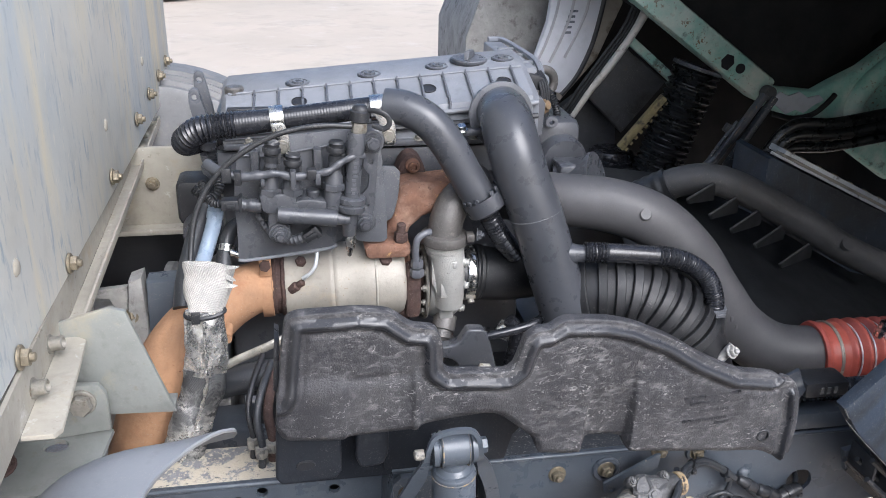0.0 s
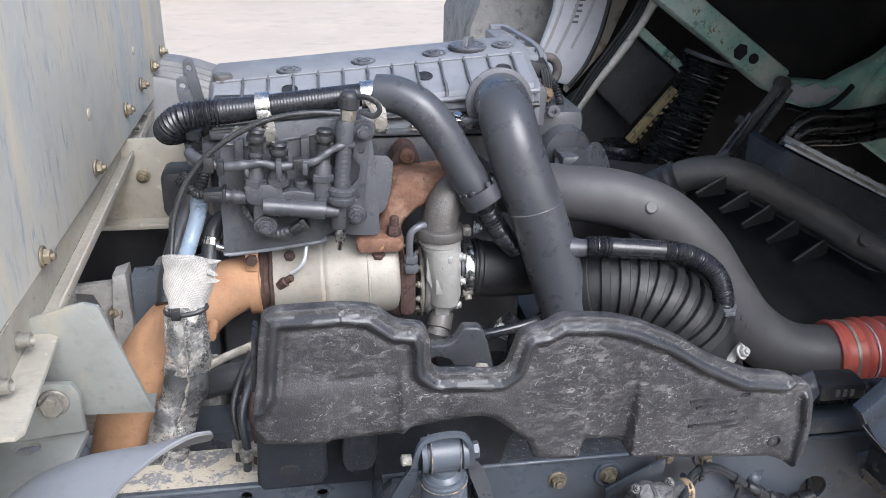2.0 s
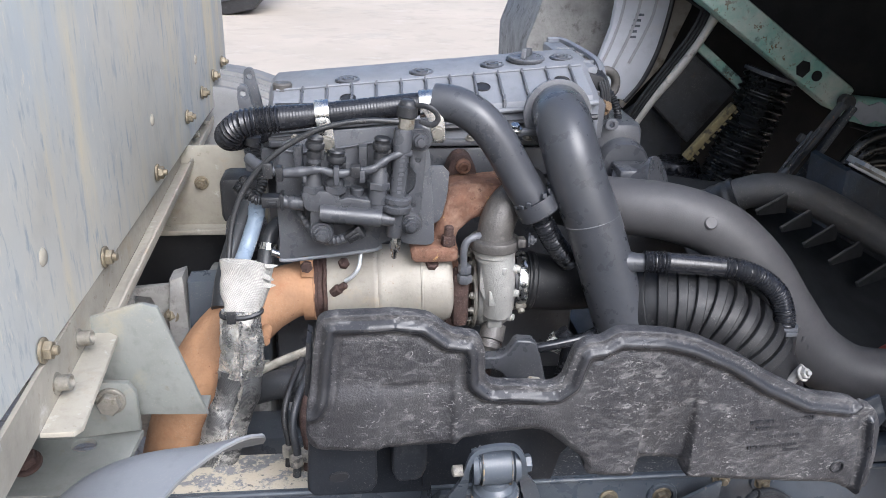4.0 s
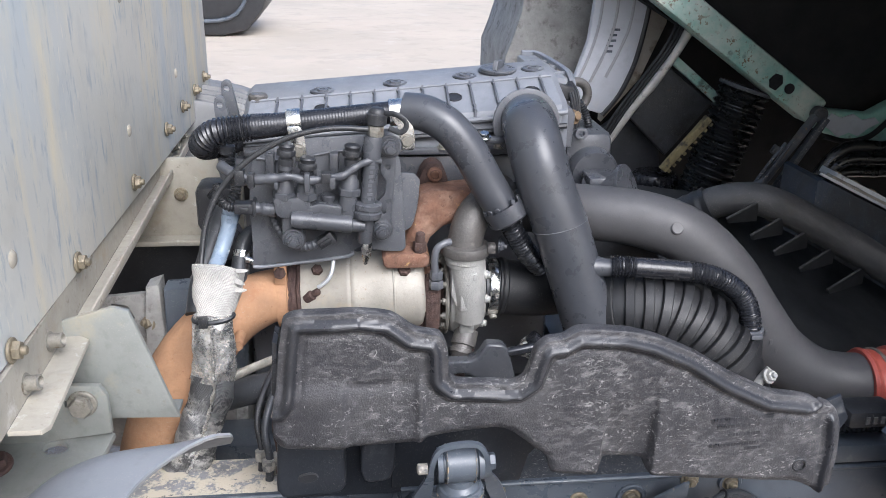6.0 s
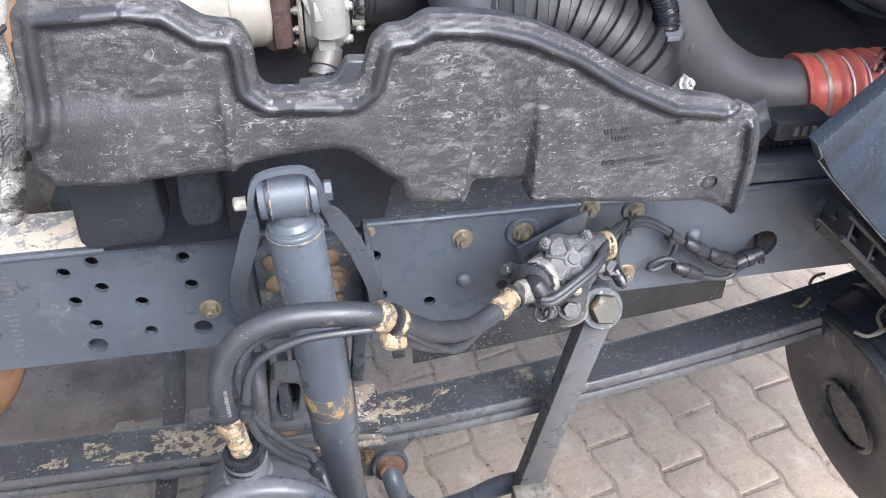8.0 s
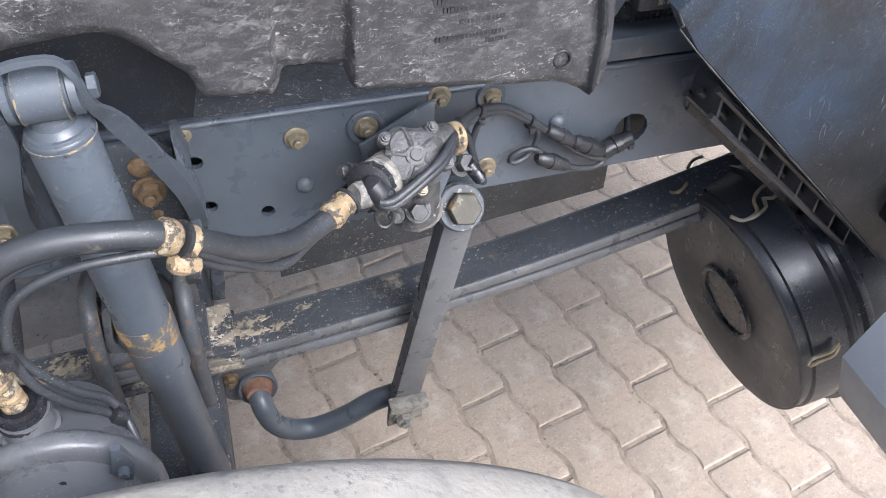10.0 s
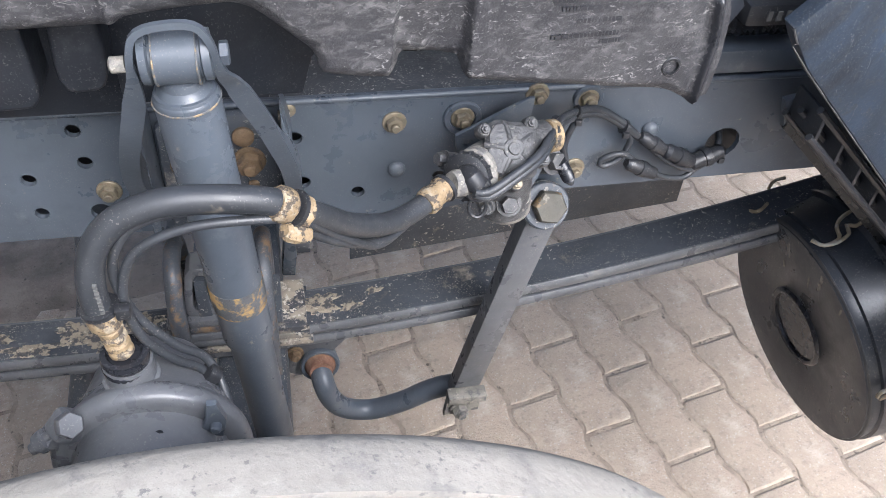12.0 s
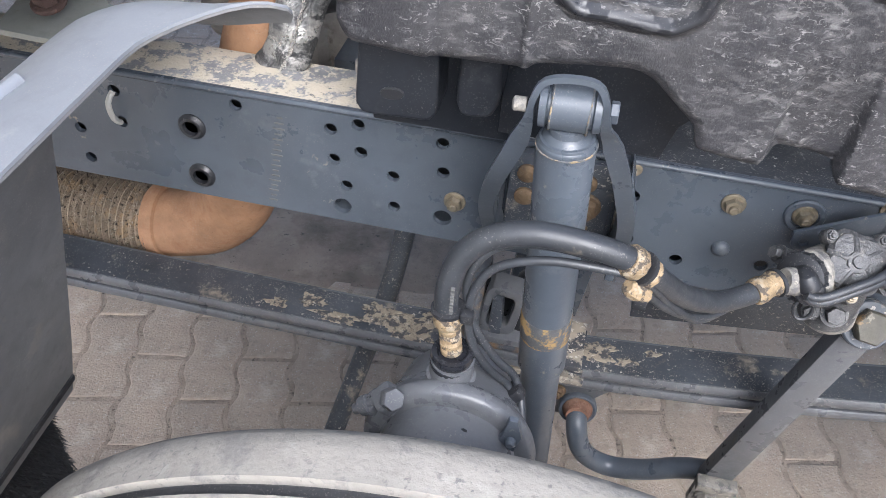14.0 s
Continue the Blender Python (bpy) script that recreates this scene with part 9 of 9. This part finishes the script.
lathe(bm, (0.762, 3.20, 1.145), (0, 0, 1), [(0, 0.020), (0.022, 0.020), (0.026, 0.016), (0.026, 0.0)], 18)
part("small_cap", bm, M_BLACK, tank)
bm = bm_new()
prism(bm, [(0.50, 1.06), (0.95, 1.04), (0.90, 1.13), (0.80, 1.20), (0.66, 1.23), (0.52, 1.21)], 2.70, 2.76, 0.01)
whole("fan_shroud", bm, M_BLACK, "black plastic fan shroud in front of the engine", "fan shroud")
bm = bm_new()
tube(bm, [(0.50 + 0.16 * math.cos(a), 2.50 + 0.02 * math.cos(a), 1.14 + 0.19 * math.sin(a)) for a in (radians(20 + 8 * k) for k in range(17))], 0.010, smooth=False, sides=10)
whole("fan_ring", bm, M_BLACK, "thin black fan ring in front of the engine", "fan ring")
bm = bm_new()
tube(bm, [(0.955, 3.12, 1.13), (0.985, 3.12, 1.23), (1.015, 3.12, 1.33), (1.05, 3.12, 1.45)], ribbed(0.064, 0.0175, 0.0045), 0.0022, 28)
boot = thing("rubber_boot", "glossy black corrugated rubber air boot", "air boot", (0.955, 3.12, 1.13))
part("bellows", bm, M_BOOT, boot)
bm = bm_new()
lathe(bm, (0.950, 3.12, 1.115), (0.28, 0, 0.96), [(0, 0.060), (0.001, 0.071), (0.004, 0.0725), (0.016, 0.0725), (0.019, 0.071), (0.020, 0.060)], 36)
part("base_collar", bm, M_BLACK, boot)
bm = bm_new()
lathe(bm, (1.046, 3.12, 1.440), (0.3, 0, 0.95), [(0, 0.062), (0.001, 0.0700), (0.010, 0.0700), (0.011, 0.062)], 36)
part("top_clamp", bm, M_LEAF, boot)
strip = thing("boot_strip", "yellowed metal edging beside the rubber boot", "edging", (0.93, 3.1, 1.2))
bm = bm_new()
m = Matrix.Translation((0.885, 3.08, 1.305)) @ Matrix.Rotation(radians(38.5), 4, "Y")
box(bm, -0.010, 0.010, -0.01, 0.01, -0.09, 0.09, 0.003, m)
for k in range(9):
    box(bm, 0.012, 0.019, -0.008, 0.008, -0.085 + 0.02 * k, -0.075 + 0.02 * k, 0.001, m)
part("edging", bm, material("yellowed_edging", (0.24, 0.20, 0.10), 0.6, 0.1, 0.25, 30, 0.2, 160, [((0.08, 0.07, 0.05), 40, 0.52, 0.1, 0.8)]), strip)

# cab, tilted forward: floor beam, underside, wing
cab = thing("tilted_cab", "underside of the tilted green truck cab", "cab", (1.4, 3.0, 1.3))
t0, t1 = Vector((0.50, 3.06, 1.885)), Vector((1.212, 3.06, 1.396))
d = t1 - t0
m = Matrix.Translation((t0 + t1) / 2) @ d.to_track_quat("X", "Z").to_matrix().to_4x4()
bm = bm_new()
box(bm, -d.length / 2, d.length / 2, -0.04, 0.04, -0.036, 0.036, 0.010, m)
beam = part("floor_beam", bm, M_GREEN, cab, "chipped green painted floor beam with a hole")
# Near-black disc paints the shaded hole; nothing is cut.
bm = bm_new()
lathe(bm, (1.118, 3.0195, 1.462), TO_EYE, [(-0.002, 0.0135), (0.001, 0.0135), (0.001, 0.0)], 22)
part("beam_hole", bm, M_CAB_DARK, beam)
bm = bm_new()
prism(bm, [(1.055, 1.468), (1.07, 1.483), (1.088, 1.478), (1.092, 1.458), (1.075, 1.44), (1.058, 1.448)], 3.0172, 3.0195)
bmesh.ops.translate(bm, vec=(0.005, 0, 0.018), verts=bm.verts)
part("paint_chip", bm, M_CAB_DARK, beam)
bm = bm_new()
prism(bm, [(1.20, 1.405), (1.235, 1.345), (1.297, 1.318), (1.37, 1.30), (1.47, 1.24), (1.66, 1.12), (1.80, 1.10), (1.80, 1.62), (1.60, 1.53), (1.50, 1.452), (1.423, 1.414), (1.376, 1.388), (1.30, 1.396)], 3.05, 3.09, 0.012, seg=3)
part("front_member", bm, M_GREEN, cab, "dusty green pressed front member")
bm = bm_new()
tube(bm, [(1.56, 3.045, 1.25), (1.505, 3.04, 1.31), (1.495, 3.04, 1.36), (1.53, 3.04, 1.42), (1.62, 3.04, 1.50)], 0.026, 0.01, 16)
part("pressed_bead", bm, M_GREEN, cab)
bm = bm_new()
tube(bm, [(1.24, 3.03, 1.335), (1.30, 3.025, 1.322), (1.36, 3.025, 1.332), (1.40, 3.025, 1.365), (1.42, 3.03, 1.385)], 0.0075, 0.01, 10)
part("cable", bm, M_CAB_DARK, cab)
bm = bm_new()
prism(bm, [(1.235, 1.362), (1.262, 1.350), (1.290, 1.328), (1.318, 1.340), (1.345, 1.330), (1.372, 1.352), (1.400, 1.366), (1.384, 1.380), (1.350, 1.374), (1.322, 1.390), (1.290, 1.380), (1.262, 1.392)], 3.044, 3.052, 0.002)
part("sealer_patch", bm, M_WING, cab, "pale flaking sealer on the green member")
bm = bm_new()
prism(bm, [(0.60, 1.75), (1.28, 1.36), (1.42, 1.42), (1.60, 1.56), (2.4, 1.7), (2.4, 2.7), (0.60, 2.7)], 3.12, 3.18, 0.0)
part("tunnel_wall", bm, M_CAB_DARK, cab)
# Added panels, mostly out of view, that keep light out from under the cab.
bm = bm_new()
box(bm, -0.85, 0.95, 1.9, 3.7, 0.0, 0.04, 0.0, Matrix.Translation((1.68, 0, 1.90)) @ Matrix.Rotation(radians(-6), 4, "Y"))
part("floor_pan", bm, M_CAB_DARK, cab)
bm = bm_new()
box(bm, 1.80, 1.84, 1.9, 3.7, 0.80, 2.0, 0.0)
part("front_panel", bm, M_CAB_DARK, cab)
# Unseen panel, added only to block light from the near side.
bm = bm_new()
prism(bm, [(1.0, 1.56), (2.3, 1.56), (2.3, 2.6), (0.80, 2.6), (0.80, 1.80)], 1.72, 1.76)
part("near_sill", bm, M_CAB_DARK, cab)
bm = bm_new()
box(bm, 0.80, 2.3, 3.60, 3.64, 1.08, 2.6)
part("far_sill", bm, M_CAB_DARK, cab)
# Added dark sheet: deepens the shade and covers a gap behind.
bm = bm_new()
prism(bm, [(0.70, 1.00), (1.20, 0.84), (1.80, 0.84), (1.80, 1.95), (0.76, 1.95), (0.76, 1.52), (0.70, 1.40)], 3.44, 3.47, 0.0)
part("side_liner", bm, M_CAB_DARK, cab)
bm = bm_new()
prism(bm, [(0.775, 1.345), (0.89, 1.235), (1.01, 1.385), (0.875, 1.485)], 3.22, 3.25, 0.01)
part("liner_panel", bm, M_GREY_DIRTY, cab, "dirty grey liner panel")
bm = bm_new()
box(bm, -0.14, 0.14, -0.012, 0.012, -0.012, 0.012, 0.003, Matrix.Translation((0.955, 3.2, 1.445)) @ Matrix.Rotation(radians(38), 4, "Y"))
part("inner_rail", bm, M_GREEN, cab)
bm = bm_new()
tube(bm, [(0.63, 3.1, 1.245), (0.673, 3.1, 1.305), (0.733, 3.1, 1.396), (0.784, 3.1, 1.46), (0.842, 3.1, 1.552), (0.90, 3.1, 1.66)], 0.0135, 0.03, 14)
part("wing_stay", bm, M_WHITE_PIPE, cab, "pale grimy wing stay")
for off in (0.0, 0.011, 0.020):
    bm = bm_new()
    tube(bm, [(0.640 + off, 3.085, 1.305), (0.694 + off, 3.085, 1.396), (0.750 + off, 3.085, 1.478), (0.812 + off, 3.085, 1.575), (0.85 + off, 3.085, 1.70)], 0.0048, 0.03, 8)
    part("cable", bm, M_CAB_DARK, cab)
bm = bm_new()
prism(bm, [(0.70, 1.16), (0.92, 1.10), (0.90, 1.24), (0.78, 1.34), (0.70, 1.28)], 3.30, 3.33, 0.01)
part("splash_panel", bm, M_GREY_DIRTY, cab, "dirty grey splash panel")

# wing of the far wheel arch: two curved skins with ribs
wing = thing("far_wing", "grey plastic far side wheel arch wing with moulded ribs", "wing", (0.6, 3.2, 1.3))


outer = [(0.43, 1.50), (0.452, 1.56), (0.47, 1.62), (0.478, 1.70), (0.48, 1.95), (0.74, 1.95), (0.735, 1.72), (0.725, 1.62), (0.70, 1.53), (0.65, 1.43), (0.50, 1.36), (0.43, 1.33)]
bm = bm_new()
prism(bm, outer, 3.30, 3.75, 0.006)
part("outer_skin", bm, M_ALU_DULL, wing, "weathered inner wing skin")
skin = [(0.555, 1.40), (0.60, 1.47), (0.628, 1.56), (0.640, 1.68), (0.645, 1.95), (0.79, 1.95), (0.785, 1.70), (0.776, 1.60), (0.757, 1.50), (0.725, 1.42), (0.690, 1.362), (0.655, 1.372), (0.60, 1.385)]
bm = bm_new()
prism(bm, skin, 3.18, 3.20, 0.006)
part("inner_skin", bm, M_WING, wing)
for off in (0.0, 0.042, 0.084):
    bm = bm_new()
    tube(bm, [(0.598 + off, 3.178, 1.44 + 0.3 * off), (0.632 + off, 3.178, 1.52 + 0.25 * off), (0.655 + off, 3.178, 1.62), (0.662 + off, 3.178, 1.80)], 0.004, 0.02, 8)
    part("rib", bm, M_FENDER_IN, wing)
bm = bm_new()
tube(bm, [(0.682, 3.185, 1.362), (0.726, 3.185, 1.42), (0.759, 3.185, 1.50), (0.779, 3.185, 1.60), (0.788, 3.185, 1.70), (0.793, 3.185, 1.95)], 0.008, 0.02, 10)
part("edge_trim", bm, M_BLACK, wing, "black rubber edge trim")
bm = bm_new()
for k in range(5):
    box(bm, 0.672 + 0.004 * k, 0.694 + 0.004 * k - 0.003 * (k % 2), 3.1765, 3.1795, 1.53 + 0.014 * k, 1.536 + 0.014 * k)
part("moulded_writing", bm, M_CHASSIS, wing)
bm = bm_new()
prism(bm, [(0.70, 1.33), (0.80, 1.45), (0.86, 1.60), (0.86, 1.95), (0.79, 1.95), (0.78, 1.64), (0.75, 1.50), (0.70, 1.40)], 3.24, 3.28, 0.006)
part("stained_liner", bm, M_LINER, wing, "stained grey wheel arch liner")

# tilt ram and linkage
ram = thing("tilt_linkage", "dark greasy cab tilt linkage with a pivot bolt", "tilt linkage", (1.15, 3.0, 1.1))
for a, b, w, mt in (((1.176, 1.402), (1.055, 1.215), 0.011, M_UBOLT), ((1.205, 1.395), (1.095, 1.205), 0.011, M_LEAF)):
    bm = bm_new()
    p, q = Vector((a[0], 2.975, a[1])), Vector((b[0], 2.975, b[1]))
    box(bm, -w, w, -0.008, 0.008, -(q - p).length / 2, (q - p).length / 2, 0.003, Matrix.Translation((p + q) / 2) @ (q - p).to_track_quat("Z", "Y").to_matrix().to_4x4())
    part("arm", bm, mt, ram)
bm = bm_new()
lathe(bm, (1.192, 3.0, 1.402), TO_EYE, [(0, 0.020), (0.020, 0.020), (0.024, 0.016), (0.024, 0.0)], 20)
part("pivot", bm, M_GREY_DIRTY, ram, "grimy pivot boss")
for a, b in (((1.10, 1.335), (1.03, 1.225)), ((1.12, 1.345), (1.045, 1.22))):
    bm = bm_new()
    tube(bm, [(a[0], 2.96, a[1]), ((a[0] + b[0]) / 2 - 0.006, 2.955, (a[1] + b[1]) / 2), (b[0], 2.96, b[1])], 0.0045, 0.01, 8)
    part("spring_wire", bm, M_LEAF, ram, "oily thin return spring wire")
bm = bm_new()
box(bm, -0.018, 0.018, -0.008, 0.008, -0.012, 0.012, 0.004, Matrix.Translation((1.085, 2.965, 1.312)) @ Matrix.Rotation(radians(30), 4, "Y"))
part("latch", bm, M_GREY_DIRTY, ram)
bm = bm_new()
tube(bm, [(1.005, 2.96, 1.195), (1.03, 2.955, 1.222), (1.05, 2.955, 1.238)], 0.010, smooth=False, sides=10)
part("rusty_stub", bm, M_UBOLT, ram)
for k, (z0, r) in enumerate(((1.327, 0.016), (1.296, 0.019), (1.262, 0.014))):
    bm = bm_new()
    tube(bm, [(1.14 + 0.02 * k, 2.94, 1.16), (1.19 + 0.01 * k, 2.94, 1.255 - 0.02 * k), (1.25, 2.935, z0), (1.363, 2.93, z0 + 0.004), (1.52, 2.93, z0 + 0.028), (1.75, 2.93, z0 + 0.06)], r, 0.02, 14)
    whole("cab_hose", bm, M_BOOT, "black rubber hose running under the cab", "hose", "cab hoses")
bm = bm_new()
tube(bm, [(0.398, 2.455, 1.552), (0.418, 2.45, 1.538), (0.430, 2.44, 1.508), (0.431, 2.43, 1.475), (0.421, 2.42, 1.442), (0.418, 2.42, 1.40)], ribbed(0.0068, 0.0046, 0.0010), 0.0011, 14)
whole("engine_loom", bm, M_RUBBER, "black corrugated wiring conduit at the engine front", "wiring")
# second grey wing edge behind the engine at the body side
bm = bm_new()
lathe(bm, (-0.42, 3.02, 1.0), (0, 1, 0), [(0, 0.42), (0.01, 0.44), (0.03, 0.44), (0.034, 0.452), (0.044, 0.452), (0.048, 0.440), (0.075, 0.440), (0.079, 0.454), (0.090, 0.454), (0.094, 0.442), (0.125, 0.442), (0.129, 0.456), (0.142, 0.456), (0.146, 0.444), (0.30, 0.44), (0.31, 0.42)], 64)
whole("far_mudguard", bm, M_RIBGUARD, "grey ribbed plastic mudguard on the far side", "mudguard")

# ---- paving: zigzag concrete pavers ----
paving = tagged(new("pavement"), "sandy zigzag interlocking concrete pavers", "paving", kind="structure")
PW, PL = 0.130, 0.265


def paver(bm, m=None):
    """One zigzag paver, its top face chamfered, 60 mm thick."""
    ts = [k / 16 for k in range(17)]
    side = [0.0065 * max(-1.0, min(1.0, 1.5 * math.sin(4 * math.pi * t))) for t in ts]
    g = 0.0032
    right = [(PW / 2 - g + s, -PL / 2 + g + t * (PL - 2 * g)) for s, t in zip(side, ts)]
    left = [(-PW / 2 + g + s, -PL / 2 + g + t * (PL - 2 * g)) for s, t in zip(side, ts)]
    loop = right + left[::-1]
    rows = []
    for inset, z in ((0.0, -0.05), (0.0, -0.0055), (0.0015, -0.0028), (0.0035, -0.0009), (0.0065, 0.0)):
        rows.append([bm.verts.new(((x * (1 - inset / 0.06)), y * (1 - inset / 0.131), z)) for x, y in loop])
    n_ = len(loop)
    for ra, rb in zip(rows, rows[1:]):
        for k in range(n_):
            bm.faces.new((ra[k], ra[(k + 1) % n_], rb[(k + 1) % n_], rb[k]))
    bm.faces.new(rows[-1])
    if m is not None:
        bmesh.ops.transform(bm, matrix=m, verts=[v for r_ in rows for v in r_])


bm = bm_new()
paver(bm)
PAVER = finish(bm, "paver", M_PAVER, 30)
turn = radians(13.0)
cells = []
for i in range(-46, 60):
    for j in range(-30, 26):
        u_ = i * PW
        v_ = (j + 0.5 * (i % 2)) * PL
        x = 0.794 + u_ * math.cos(turn) - v_ * math.sin(turn)
        y = 2.584 + u_ * math.sin(turn) + v_ * math.cos(turn)
        if -3.5 < x < 4.5 and 0.4 < y < 5.2:
            cells.append((x, y))
near = sorted(cells, key=lambda c: (c[0] - 0.9) ** 2 * 0.6 + (c[1] - 2.6) ** 2)[:300]
chosen = set(near)
rng = random.Random(7)
for x, y in near:
    ob = piece("paver", PAVER, paving, Matrix.Translation((x, y, rng.uniform(-0.0008, 0.0008))) @ Matrix.Rotation(turn + rng.uniform(-0.025, 0.025), 4, "Z") @ Matrix.Rotation(rng.uniform(-0.003, 0.003), 4, "X"))
verts, faces = [], []
src = PAVER.vertices
for x, y in cells:
    if (x, y) in chosen:
        continue
    m = Matrix.Translation((x, y, rng.uniform(-0.0014, 0.0014))) @ Matrix.Rotation(turn, 4, "Z")
    i0 = len(verts)
    verts += [m @ v.co for v in src]
    faces += [tuple(i0 + k for k in p.vertices) for p in PAVER.polygons]
bm = bm_new()
for v_ in bmesh.ops.create_grid(bm, x_segments=150, y_segments=110, size=1.0)["verts"]:
    v_.co = Vector((v_.co.x * 3.9 + 0.5, v_.co.y * 2.3 + 2.8, -0.0024 + rng.uniform(-0.0014, 0.0014)))
part("joint_sand", bm, M_JOINT, paving)
# Trodden dirt; its dark tone also paints the shade under the truck.
bm = bm_new()
hub_ = bm.verts.new((-0.68, 2.99, 0.0030))
rims = []
for share, z in ((0.5, 0.0030), (0.9, 0.0026), (1.0, -0.0015)):
    rims.append([])
    for k in range(60):
        a = 2 * math.pi * k / 60
        r = share * (1 + 0.10 * math.sin(3 * a + 1) + 0.07 * math.sin(7 * a) + 0.04 * math.sin(15 * a + 2) + 0.03 * math.sin(23 * a))
        rims[-1].append(bm.verts.new((-0.68 + 0.80 * r * math.cos(a), 2.99 + 0.36 * r * math.sin(a), z)))
for k in range(60):
    bm.faces.new((hub_, rims[0][k], rims[0][(k + 1) % 60]))
    for r0, r1 in zip(rims, rims[1:]):
        bm.faces.new((r0[k], r1[k], r1[(k + 1) % 60], r0[(k + 1) % 60]))
part("dirt_layer", bm, material("shade_darkened_dirt", (0.28, 0.23, 0.185), 0.95, 0.0, 0.25, 6, 0.6, 120, [((0.14, 0.115, 0.09), 5, 0.50, 0.2, 0.95), ((0.33, 0.28, 0.22), 14, 0.56, 0.15, 0.95), ((0.10, 0.09, 0.075), 60, 0.62, 0.06, 0.9)]), paving, "brown trodden dirt over the pavers, darkened for shade under the truck")
me = bpy.data.meshes.new("outer_pavers")
me.from_pydata(verts, [], faces)
me.materials.append(M_PAVER)
tagged(hang(new("outer_pavers", me), paving), kind="stuff")
